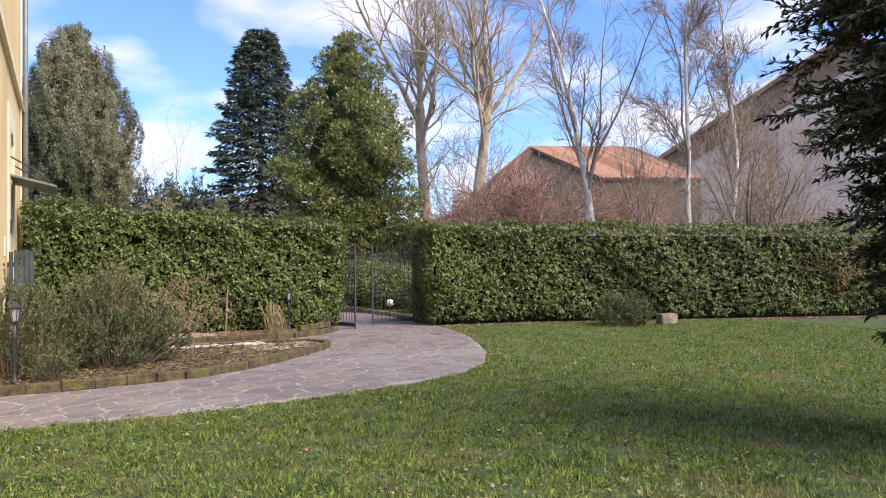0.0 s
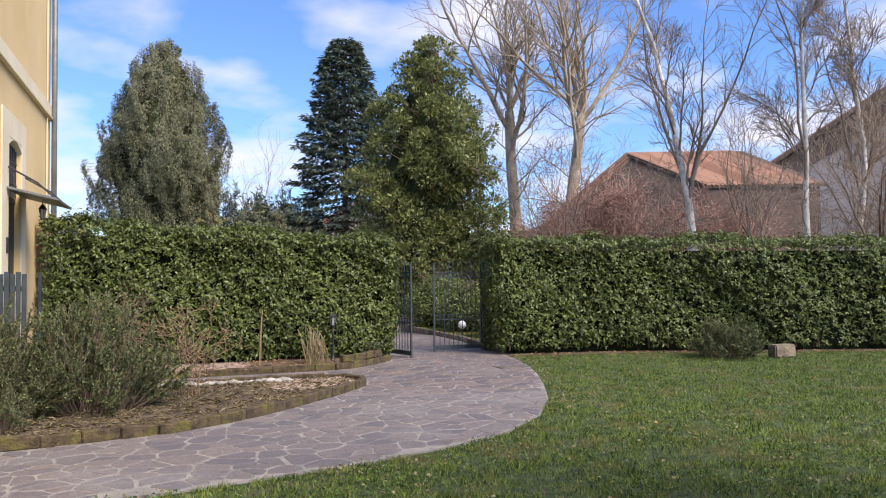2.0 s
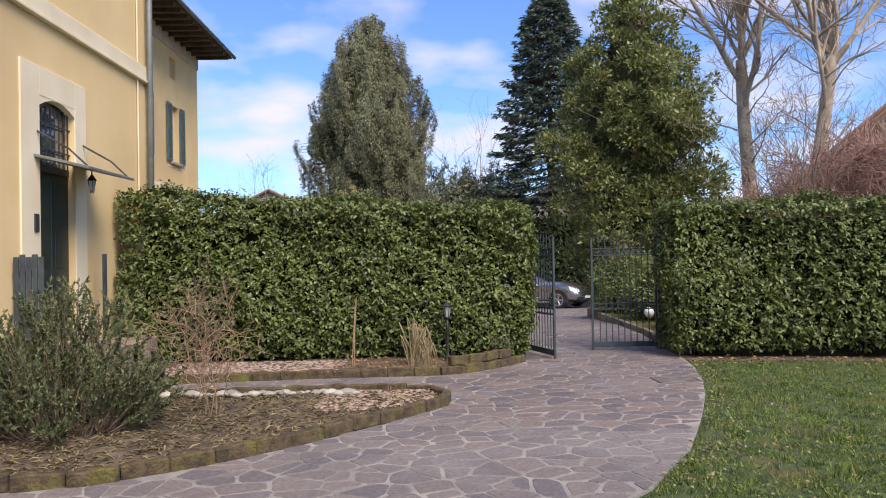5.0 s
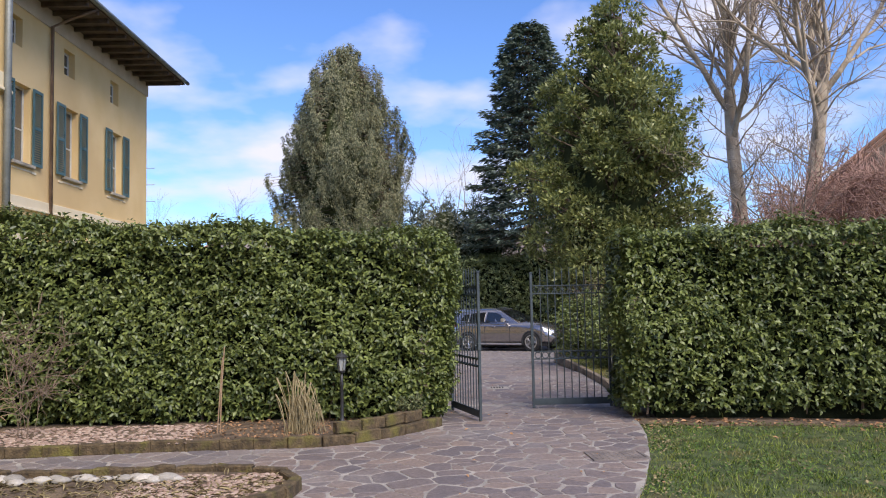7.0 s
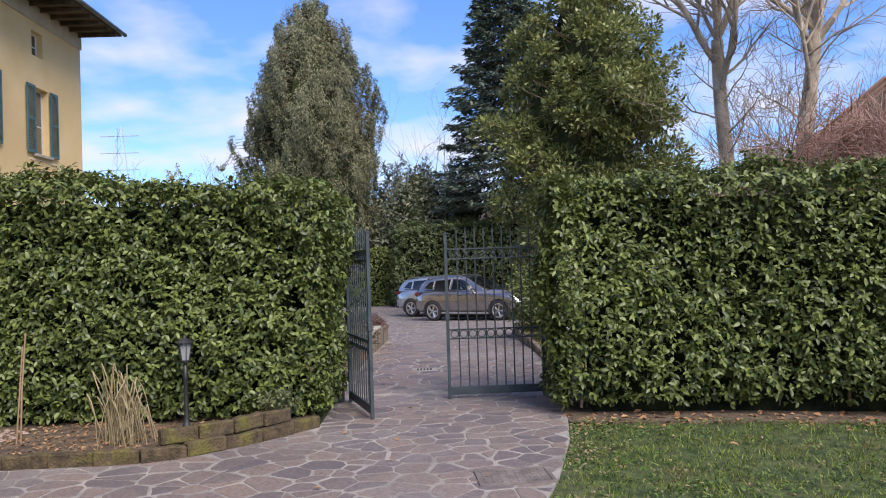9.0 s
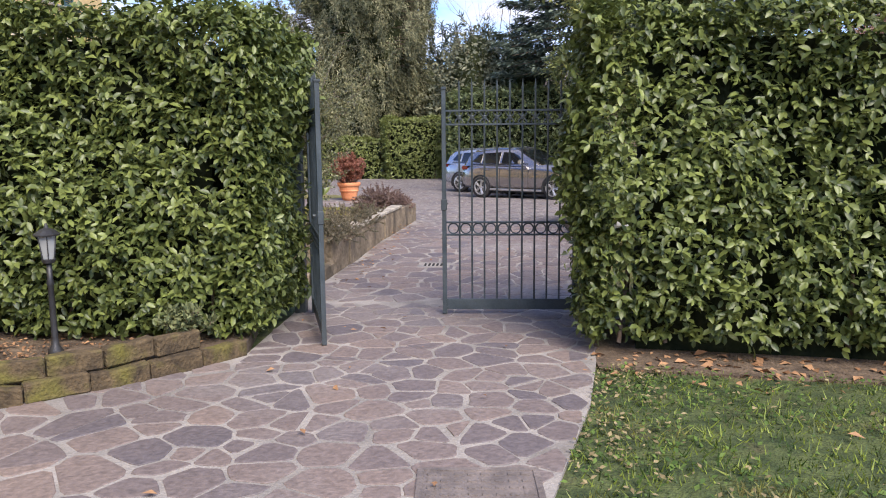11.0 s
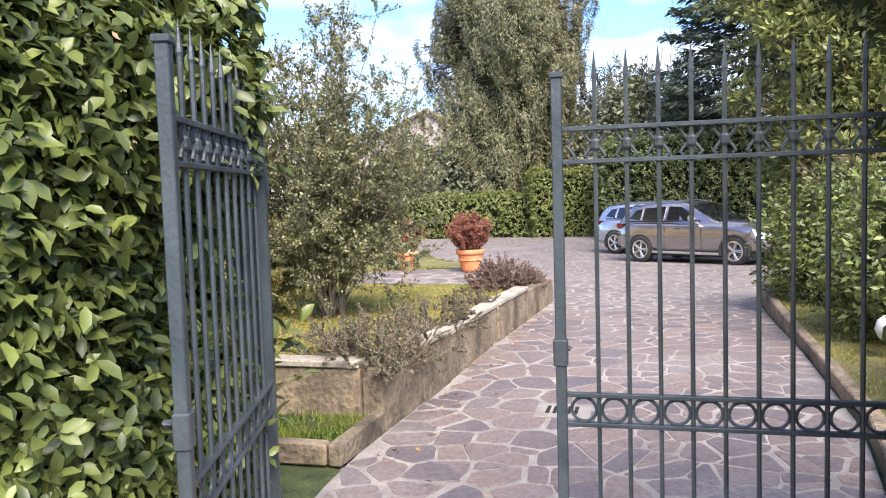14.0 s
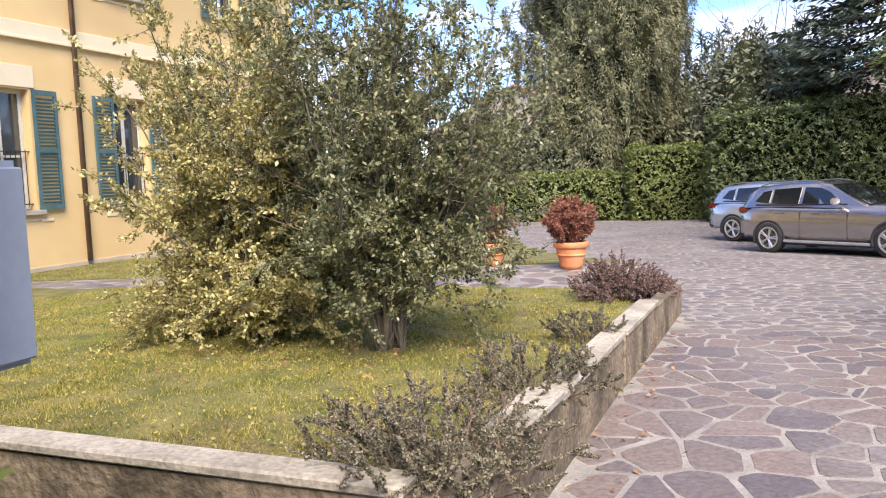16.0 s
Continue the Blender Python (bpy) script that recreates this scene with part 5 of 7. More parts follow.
def needle_bush(name, base, H, Rr, n, L, W, material, label, seed, z=0.0, up=0.9, stems=40, category="shrub", flat=0.55, form=LEAF2, spray=0.55):
    """A dense shrub of upright shoots set with small leaves."""
    r = np.random.RandomState(seed)
    shoots, segs = [], []
    for k in range(stems):
        a, s = r.uniform(0, 6.28), math.sqrt(r.uniform(0, 1))
        p = np.array([base[0] + math.cos(a) * s * Rr * 0.45, base[1] + math.sin(a) * s * Rr * 0.45, z])
        tip = np.array([base[0] + math.cos(a) * s * Rr, base[1] + math.sin(a) * s * Rr, z + H * (1 - flat * s * s) * r.uniform(0.75, 1.08)])
        d = tip - p
        ln = np.linalg.norm(d)
        P, D, Q = grow(r, p, d / ln, ln, 0.004 + 0.004 * H, 5, 0.07, 0.04 * up, segs, 0.3)
        shoots.append((P, D))
        for m in range(5):
            j = r.randint(1, 5)
            side = unit(r.normal(size=(1, 3)))[0]
            dd = D[j] * 0.7 + side * 0.6 + np.array([0, 0, 0.25 * up])
            P2, D2, Q2 = grow(r, P[j], dd / np.linalg.norm(dd), ln * r.uniform(0.2, 0.4), 0.003, 4, 0.08, 0.06 * up, segs, 0.4)
            shoots.append((P2, D2))
    per = max(4, n // len(shoots))
    PP, DD, UU = [], [], []
    for P, D in shoots:
        P, D = np.array(P), np.array(D)
        f = r.uniform(0.25, 1.0, per) * (len(P) - 1)
        j = np.minimum(f.astype(int), len(P) - 2)
        q = P[j] + (P[j + 1] - P[j]) * (f - j)[:, None]
        PP.append(q)
        DD.append(D[j] * 0.7 * up + r.normal(size=(per, 3)) * spray)
        UU.append(r.normal(size=(per, 3)) + np.array([0, 0, 0.6]))
    PP, DD, UU = np.concatenate(PP), np.concatenate(DD), np.concatenate(UU)
    root = thing(name, (*base, z), label, category)
    V, F = tubes(segs, 4)
    stuff_part("stem_work", np_mesh("stem_work", V, F, M["twig"]), root)
    ll = L * r.uniform(0.6, 1.3, len(PP))
    V, F = leaves(PP, DD, UU, ll, ll * W / L, form)
    stuff_part("foliage", np_mesh("foliage", V, F, material), root)
    return root


needle_bush("rosemary_bush", (0.65, 12.75), 1.42, 1.2, 62000, 0.045, 0.0145, M["rosemary"], "large grey-green rosemary bush in the planting bed", 81, 0.07, stems=150, flat=0.82, spray=0.3)
needle_bush("rosemary_bush", (-0.7, 12.4), 1.45, 1.35, 64000, 0.045, 0.0145, M["rosemary"], "large grey-green rosemary bush in the planting bed", 82, 0.07, stems=150, flat=0.8, spray=0.3)
needle_bush("lavender_bush", (-0.15, 11.35), 0.55, 0.4, 5000, 0.04, 0.008, M["rosemary"], "small grey lavender clump at the bed edge", 83, 0.07, stems=30)
needle_bush("rosemary_bush", (12.15, 15.25), 0.85, 0.85, 18000, 0.06, 0.016, M["rosemary"], "low grey-brown rosemary bush before the hedge", 84, 0.0, stems=70, flat=0.8, spray=0.32)
needle_bush("nandina_bush", (4.2, 30.2), 0.7, 0.40, 15000, 0.06, 0.022, M["nandina"], "red-leaved nandina growing in a terracotta pot", 85, 0.51, up=0.3, stems=60, flat=0.5)
needle_bush("nandina_bush", (2.85, 30.5), 0.6, 0.35, 5000, 0.06, 0.022, M["nandina"], "red-leaved nandina growing in a terracotta pot", 86, 0.46, up=0.4, stems=20, flat=0.4)
needle_bush("juniper_bush", (5.4, 27.1), 0.5, 0.62, 44000, 0.022, 0.01, M["juniper"], "low rounded purple-brown juniper at the wall end", 87, 0.2, up=0.1, stems=120, flat=0.75)
needle_bush("cotoneaster", (5.52, 21.3), 0.46, 0.62, 70000, 0.013, 0.008, M["cotoneaster"], "small-leaved cotoneaster spilling over the low wall", 88, 0.36, up=-0.25, stems=80, flat=0.6)
needle_bush("cotoneaster", (5.6, 22.7), 0.34, 0.52, 40000, 0.013, 0.008, M["cotoneaster"], "small-leaved cotoneaster spilling over the low wall", 89, 0.36, up=-0.1, stems=36, flat=0.6)
needle_bush("cotoneaster", (5.6, 24.2), 0.25, 0.4, 18000, 0.013, 0.008, M["cotoneaster"], "sparse cotoneaster on the low wall", 90, 0.34, up=-0.1, stems=24, flat=0.6)
needle_bush("edging_plant", (5.35, 17.45), 0.2, 0.22, 900, 0.06, 0.02, M["rosemary"], "small silvery edging plant behind the blocks", 91, 0.2, stems=14)
for i, (x, y, h) in enumerate(((4.3, 60.0, 8.2), (5.7, 61.0, 8.4), (8.2, 60.5, 8.6))):
    needle_bush("palm_tree" if i < 2 else "pine_tree", (x, y), h, 1.9, 9000, 0.42, 0.07, M["palm"], "distant grey-green palm showing above the hedge" if i < 2 else "distant grey-green pine showing above the hedge", 95 + i, 0.0, up=0.8, stems=26, category="tree")
SHRUB = [(0.0, 0.6), (0.25, 0.95), (0.6, 1.0), (0.85, 0.7), (1.0, 0.2)]


def round_shrub(base, H, Rr, n, L, W, material, label, seed, form=LEAF4):
    return leafy_tree("evergreen_shrub", base, H, [(h, q * Rr) for h, q in SHRUB], n, L, W, material, label, seed, 0.05, clump=5, spread=0.5, core=0.7, inner=0.75, form=form, category="shrub")


round_shrub((9.95, 27.0), 1.75, 1.05, 9000, 0.085, 0.04, M["laurel"], "rounded dark evergreen shrub beside the driveway", 101)
round_shrub((10.1, 24.4), 1.5, 0.95, 9000, 0.085, 0.04, M["laurel"], "rounded dark evergreen shrub beside the driveway", 102)
round_shrub((10.3, 21.6), 1.6, 1.0, 9000, 0.085, 0.04, M["laurel"], "rounded dark evergreen shrub beside the driveway", 103)
for i, (x, y, h, q) in enumerate(((6.6, 54.5, 7.0, 2.0), (8.8, 54.0, 6.4, 2.0), (-4.6, 56.0, 4.2, 2.4), (3.6, 57.5, 5.5, 2.4), (-1.6, 55.5, 3.6, 2.0), (15.0, 50.0, 5.6, 2.6))):
    round_shrub((x, y), h, q, 4500, 0.26, 0.11, M["far_shrub"], "tall grey-green evergreen shrub behind the boundary hedge", 110 + i, LEAF2)


def holly_tree(base, H, Rr, per, L, W, material, label, seed, z=0.36, low=True):
    """A many-stemmed holly: a fan of ascending stems, a skirt of low boughs, leaves in tufts on short twigs."""
    r = np.random.RandomState(seed)
    segs, tw, shoots = [], [], []
    clumps = r.normal(size=(5, 2)) * 0.07
    for k in range(125):
        a, s = r.uniform(0, 6.28), math.sqrt(r.uniform(0, 1))
        skirt = k % 7 < 5
        c = clumps[k % 5] + r.normal(size=2) * 0.008
        p = np.array([base[0] + c[0], base[1] + c[1], z - 0.03])
        if skirt:
            p[2] += r.uniform(0.25, 1.5)
            rad = Rr * r.uniform(0.5, 1.05)
            tip = np.array([base[0] + math.cos(a) * rad, base[1] + math.sin(a) * rad, z + (H - z) * r.uniform(0.02, 0.7)])
            if not low:
                tip[2] = max(tip[2], z + r.uniform(0.3, 0.6))
            elif k % 7 < 2:
                p[2] = z + r.uniform(0.15, 0.55)
                tip[2] = z + r.uniform(0.08, 0.4)
        else:
            rad = Rr * 1.05 * s
            tip = np.array([base[0] + math.cos(a) * rad, base[1] + math.sin(a) * rad, z + (H - z) * (1 - 0.3 * s * s) * r.uniform(0.72, 1.04)])
        d = tip - p
        ln = np.linalg.norm(d)
        P, D, Q = grow(r, p, d / ln, ln, 0.008 if skirt else 0.015, 7, 0.11, 0.02, segs, 0.18)
        shoots.append((P[-3:], D[-3:]))
        for m in range(17 if skirt else 30):
            j = r.randint(2, 8)
            out = unit(r.normal(size=(1, 3)))[0]
            dd = D[j] * 0.6 + out * 0.8 + np.array([0, 0, 0.15])
            P2, D2, Q2 = grow(r, P[j], dd / np.linalg.norm(dd), r.uniform(0.12, 0.4), 0.0035, 3, 0.14, 0.03, tw, 0.4)
            shoots.append((P2, D2))
    PP, DD, UU = [], [], []
    for P, D in shoots:
        P, D = np.array(P), np.array(D)
        m = per
        f = r.uniform(0.1, 1.0, m) ** 0.7 * (len(P) - 1)
        j = np.minimum(f.astype(int), len(P) - 2)
        PP.append(P[j] + (P[j + 1] - P[j]) * (f - j)[:, None] + r.normal(size=(m, 3)) * 0.012)
        DD.append(D[j] * 0.5 + r.normal(size=(m, 3)) * 0.6)
        UU.append(r.normal(size=(m, 3)) * 0.6 + np.array([0, 0, 0.9]))
    PP, DD, UU = np.concatenate(PP), np.concatenate(DD), np.concatenate(UU)
    root = thing("holly_tree", (*base, z), label, "tree")
    V, F = tubes(segs, 6)
    stuff_part("stem_work", np_mesh("stem_work", V, F, M["holly_bark"]), root)
    V, F = tubes(tw, 3)
    stuff_part("twig_spray", np_mesh("twig_spray", V, F, M["holly_bark"]), root)
    ll = L * r.uniform(0.6, 1.3, len(PP))
    V, F = leaves(PP, DD, UU, ll, ll * W / L, LEAF2)
    stuff_part("foliage", np_mesh("foliage", V, F, material), root)


M["holly_bark"] = mat("grey_brown_holly_bark", (0.13, 0.11, 0.08), (0.24, 0.2, 0.15), 5, 0.9, 0.2, 40)
holly_tree((4.22, 23.62), 3.75, 1.05, 38, 0.035, 0.019, M["holly"], "small multi-stemmed dark green holly on the lawn", 121, low=False)
holly_tree((2.9, 23.9), 3.3, 1.1, 46, 0.036, 0.021, M["holly_gold"], "small bushy holly with gold-edged variegated leaves", 122)


def yew_tree(base, H, Rb, seed):
    """A dark conifer close to the lawn, with long feathery boughs."""
    r = np.random.RandomState(seed)
    root = thing("yew_tree", (*base, 0), "very dark feathery yew at the edge of the lawn", "tree")
    segs = [(*base, -0.1, *base, H, 0.22, 0.05)]
    P, D, U = [], [], []
    z = 0.9
    while z < H:
        sh = 1 - z / H
        for k in range(17):
            a = r.uniform(0, 6.28)
            out = np.array([math.cos(a), math.sin(a), 0.0])
            ln = Rb * (0.5 + 0.8 * min(1, (z - 0.5) / 2.0)) * min(1.0, 0.35 + sh * 1.6) * r.uniform(0.7, 1.15)
            pts = [np.array([*base, z]) + out * ln * s + np.array([0, 0, 0.25 * s - 0.35 * s * s]) * ln * 0.5 for s in np.linspace(0, 1, 6)]
            for p, q in zip(pts, pts[1:]):
                segs.append((*p, *q, 0.022, 0.012))
            for s in np.linspace(0.18, 1, 11):
                f = s * 5
                j = min(int(f), 4)
                p = pts[j] + (pts[j + 1] - pts[j]) * (f - j)
                for t in (-1, 1, 0):
                    sd = np.array([-out[1], out[0], 0]) * t
                    dd = out * 0.7 + sd * 0.8 + np.array([0, 0, r.normal() * 0.25 - 0.12])
                    dd /= np.linalg.norm(dd)
                    sl = ln * 0.26 * (1.2 - 0.6 * s) + 0.06
                    m = 15
                    u = r.uniform(0, 1, m)
                    P.append(p + dd * (u * sl)[:, None])
                    D.append(dd + r.normal(size=(m, 3)) * 0.5)
                    U.append(np.tile((0, 0, 1.0), (m, 1)) + r.normal(size=(m, 3)) * 0.5)
                    segs.append((*p, *(p + dd * sl), 0.005, 0.002))
        z += 0.24
    part("inner_crown", crown_core(base, H, [(0.14, 0.3), (0.3, 0.85), (0.6, 1.0), (0.85, 0.6), (1.0, 0.15)], 0.8, M["yew"]), root, "closed core standing in for the shaded inside of the crown")
    V, F = tubes(segs, 4)
    stuff_part("branching_trunk", np_mesh("branching_trunk", V, F, M["twig"]), root)
    P, D, U = np.concatenate(P), np.concatenate(D), np.concatenate(U)
    ll = r.uniform(0.05, 0.11, len(P))
    V, F = leaves(P, D, U, ll, ll * 0.3, LEAF2)
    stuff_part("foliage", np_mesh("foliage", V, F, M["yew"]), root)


yew_tree((6.6, 3.5), 6.0, 1.1, 131)


# ---- houses beyond the garden ----
def gable_house(name, left, right, eave_l, eave_r, apex, back, label, wall_m, roof_m, lift=0.15):
    """A gable-ended house: the gable from left to right, the ridge running along back."""
    l, rr, b = Vector((*left, 0)), Vector((*right, 0)), Vector((*back, 0))
    ap = l + (rr - l) * apex[0]
    g = Geo()
    prof = [Vector((*left, 0)), Vector((*right, 0)), Vector((*right, eave_r)), Vector((ap.x, ap.y, apex[1])), Vector((*left, eave_l))]
    g.add(prof + [p + b for p in prof], [(0, 1, 2, 3, 4), (9, 8, 7, 6, 5), (0, 4, 9, 5), (1, 6, 7, 2)])
    root = thing(name, (*left, 0), label, "house")
    part("gable_wall", g.mesh("gable_wall", wall_m), root)
    ov = (rr - l).normalized() * 0.5
    u = b.normalized()
    for e, s in ((prof[4], -1), (prof[2], 1)):
        ed = e + ov * s - Vector((0, 0, 0.25))
        t = Vector((0, 0, lift))
        tp = prof[3] + Vector((0, 0, 0.02))
        a0, a1, c0, c1 = ed - u * 0.5, tp - u * 0.5, ed + b, tp + b
        rf = Geo().add([a0, a1, c1, c0, a0 + t, a1 + t, c1 + t, c0 + t], [(0, 1, 2, 3), (7, 6, 5, 4), (0, 4, 5, 1), (3, 2, 6, 7), (0, 3, 7, 4), (1, 5, 6, 2)])
        rp = part("roof_slope", rf.mesh("roof_slope", M["barn_brown"]), root)
        # rows of clay tiles
        n = int(b.length / 0.27)
        tg = Geo()
        for k in range(n):
            p0, p1 = a0 + t + u * (0.27 * k + 0.13), a1 + t + u * (0.27 * k + 0.13)
            tg.tube([p0, p1], 0.1, 5)
        stuff_part("tile_field", tg.mesh("tile_field", roof_m), rp)
    return root


house_a = gable_house("farmhouse", (24.0, 46.7), (31.6, 41.4), 5.0, 7.2, (0.54, 9.15), (6.2, -2.3), "low farmhouse with a brown gable and clay tile roof", M["barn_brown"], M["roof_tile"])
house_b = gable_house("barn", (40.8, 48.0), (58.5, 29.4), 8.7, 8.7, (0.56, 17.6), (24.0, 21.0), "tall barn with a pinkish grey gable and brown eaves", M["barn_wall"], M["roof_tile"], 0.3)
# brown boarded band under the barn's verge
verge = Geo()
v_l, v_r = Vector((40.8, 48.0, 0)), Vector((58.5, 29.4, 0))
v_a = v_l + (v_r - v_l) * 0.56
v_o = Vector((-0.72, -0.69, 0)) * 0.12
for e in (v_l, v_r):
    lo, hi = e + Vector((0, 0, 8.7)), v_a + Vector((0, 0, 17.6))
    dn = Vector((0, 0, -2.2))
    q = [lo + dn * 0.6, lo, hi, hi + dn]
    verge.add(q + [p + v_o for p in q], [(0, 1, 2, 3), (7, 6, 5, 4), (0, 4, 5, 1), (1, 5, 6, 2), (2, 6, 7, 3), (3, 7, 4, 0)])
part("verge_boarding", verge.mesh("verge_boarding", M["barn_brown"]), house_b, "brown boarding under the roof edge")
# closed panel; the bay's inner darkness is put into its brown colour
part("bay_panel", Geo().prism([(41.6, 47.0), (42.7, 45.9), (42.75, 45.95), (41.65, 47.05)], 0, 8.0).mesh("bay_panel", M["barn_brown"]), house_b, "closed brown panel standing in for the barn's dark open bay")
part("skylight", Geo().add([(29.6, 41.6, 4.6), (30.9, 40.8, 4.6), (30.9, 41.1, 5.3), (29.6, 41.9, 5.3)], [(0, 1, 2, 3)]).add([(29.6, 42.0, 4.6), (30.9, 41.2, 4.6), (30.9, 41.4, 5.3), (29.6, 42.2, 5.3)], [(3, 2, 1, 0)]).mesh("skylight", M["pane"]), house_a, "sky-blue reflecting roof light")
house_c = gable_house("distant_house", (-18.0, 80.0), (-4.0, 82.0), 5.0, 5.0, (0.5, 8.5), (0.0, 12.0), "distant pinkish house with a clay tile roof", M["barn_wall"], M["roof_tile"])
for k in range(4):
    x = -16.0 + 3.2 * k
    part("window", Geo().box(x, 80.1 + 0.14 * (x + 18) - 0.05, 2.2, x + 1.0, 80.1 + 0.14 * (x + 18) + 0.1, 3.8).mesh("window", M["pane"]), house_c)
house_d = gable_house("distant_house", (10.5, 60.0), (19.0, 60.0), 5.0, 5.0, (0.5, 7.6), (0.0, 10.0), "distant house with a clay tile roof behind the trees", M["barn_wall"], M["roof_tile"])
pyl = thing("power_pylon", (-64, 196, 0), "distant grey steel lattice power pylon", "pylon")
pg = Geo()
for sx in (-1, 1):
    for sy in (-1, 1):
        part("leg", Geo().tube([(-64 + sx * 3.2, 196 + sy * 3.2, 0), (-64 + sx * 0.5, 196 + sy * 0.5, 36)], 0.1, 4).mesh("leg", M["steel"]), pyl)
for k in range(9):
    z0, z1 = 4 * k, 4 * k + 4
    q0, q1 = 3.2 - 2.7 * z0 / 36, 3.2 - 2.7 * z1 / 36
    pg.tube([(-64 - q0, 196 - q0, z0), (-64 + q1, 196 - q1, z1)], 0.05, 3)
    pg.tube([(-64 + q0, 196 - q0, z0), (-64 - q1, 196 - q1, z1)], 0.05, 3)
stuff_part("lattice", pg.mesh("lattice", M["steel"]), pyl)
for z in (26, 30, 34):
    part("cross_arm", Geo().tube([(-68.5, 196, z), (-59.5, 196, z)], 0.09, 4).mesh("cross_arm", M["steel"]), pyl)


# ---- cars ----
def car(at, heading, paint, label, group):
    """A compact off-road car; rear axle at the origin, nose along +x."""
    root = thing("car", (0, 0, 0), label, "car", group)
    body = Geo()
    st = [(-0.88, 0.66, 0.42, 0.92), (-0.80, 0.82, 0.36, 1.06), (-0.45, 0.90, 0.34, 1.10), (0.0, 0.91, 0.33, 1.11), (1.2, 0.905, 0.31, 1.09), (2.2, 0.905, 0.31, 1.07), (2.76, 0.90, 0.33, 1.03), (3.15, 0.86, 0.33, 0.97), (3.45, 0.76, 0.34, 0.87), (3.6, 0.60, 0.40, 0.72)]
    for x, wd, zb, zs in st:
        h = zs - zb
        half = [(0.0, zb), (wd * 0.9, zb), (wd, zb + 0.10), (wd * 1.0, zb + h * 0.6), (wd * 0.975, zs - 0.17), (wd * 0.90, zs - 0.012), (0.0, zs + 0.045)]
        body.v += [(x, y, z) for y, z in half] + [(x, -y, z) for y, z in half[-2:0:-1]]
    k = 12
    for i in range(len(st) - 1):
        for j in range(k):
            a, b = i * k + j, i * k + (j + 1) % k
            body.f.append((a, a + k, b + k, b))
    body.f += [tuple(range(k)), tuple(reversed(range((len(st) - 1) * k, len(st) * k)))]
    part("body", body.mesh("body", paint, smooth=True), root)
    gh = Geo()
    gs = [(-0.80, 0.78, 1.04, 0.70, 1.12), (-0.64, 0.83, 1.05, 0.62, 1.40), (-0.42, 0.84, 1.05, 0.60, 1.53), (0.4, 0.85, 1.06, 0.60, 1.60), (0.95, 0.85, 1.05, 0.60, 1.60), (1.3, 0.85, 1.04, 0.60, 1.54), (1.7, 0.84, 1.03, 0.64, 1.33), (2.3, 0.82, 1.01, 0.74, 1.05)]
    for x, wb, zb, wt, zt in gs:
        gh.v += [(x, wb, zb), (x, wt + 0.03, zt - 0.05), (x, wt - 0.05, zt), (x, 0, zt + 0.02), (x, -wt + 0.05, zt), (x, -wt - 0.03, zt - 0.05), (x, -wb, zb)]
    for i in range(len(gs) - 1):
        for j in range(6):
            a = i * 7 + j
            gh.f.append((a, a + 7, a + 8, a + 1))
    gh.f += [tuple(range(7)), tuple(reversed(range(49, 56)))]
    part("cabin", gh.mesh("cabin", paint, smooth=True), root)

    def side_y(x, z):
        wb, zb, wt, zt = (np.interp(x, [g[0] for g in gs], [g[i] for g in gs]) for i in (1, 2, 3, 4))
        t = (z - zb) / max(zt - 0.05 - zb, 0.01)
        return wb + (wt + 0.03 - wb) * t
    panes = (("rear_quarter_window", [(-0.42, 1.19), (-0.04, 1.15), (-0.04, 1.44), (-0.26, 1.40)]), ("rear_door_window", [(0.03, 1.145), (0.70, 1.13), (0.70, 1.49), (0.03, 1.455)]), ("front_door_window", [(0.79, 1.13), (1.68, 1.11), (1.38, 1.37), (1.15, 1.47), (0.79, 1.49)]))
    for s in (1, -1):
        for nm, poly in panes:
            pts = [(x, s * (side_y(x, z) + 0.012), z) for x, z in poly] + [(x, s * (side_y(x, z) - 0.01), z) for x, z in poly]
            n = len(poly)
            part(nm, Geo().add(pts, [tuple(range(n)), tuple(range(2 * n - 1, n - 1, -1))] + [(i, (i + 1) % n, n + (i + 1) % n, n + i) for i in range(n)]).mesh(nm, M["car_glass"]), root)
        part("window_trim", Geo().tube([(x, s * (side_y(x, 1.11) + 0.014), 1.115) for x in (-0.38, 0.4, 1.2, 1.8)], 0.011, 5).mesh("window_trim", M["rubber"]), root)
        part("sill_trim", Geo().tube([(0.4, s * 0.915, 0.30), (2.35, s * 0.915, 0.28)], 0.035, 6).mesh("sill_trim", M["alloy"]), root, "bright sill trim")
        for x in (0.18, 1.05):
            part("door_handle", Geo().tube([(x, s * 0.915, 0.93), (x + 0.17, s * 0.915, 0.93)], 0.016, 6).mesh("door_handle", paint), root)
        for x in (0.76, 1.85):
            part("door_seam", Geo().box(x, s * 0.903 - 0.004, 0.36, x + 0.012, s * 0.903 + 0.006, 0.96).mesh("door_seam", M["rubber"]), root)
        part("wing_mirror", Geo().box(1.56, s * 0.86 - 0.01, 1.11, 1.70, s * 0.86 + s * 0.19, 1.25).mesh("wing_mirror", M["alloy"], 0.03, seg=2), root, "pale wing mirror housing")
        part("roof_rail", Geo().tube([(-0.4, s * 0.585, 1.53), (-0.2, s * 0.59, 1.59), (0.8, s * 0.59, 1.635), (1.15, s * 0.59, 1.585)], 0.014, 6).mesh("roof_rail", M["zinc"]), root)
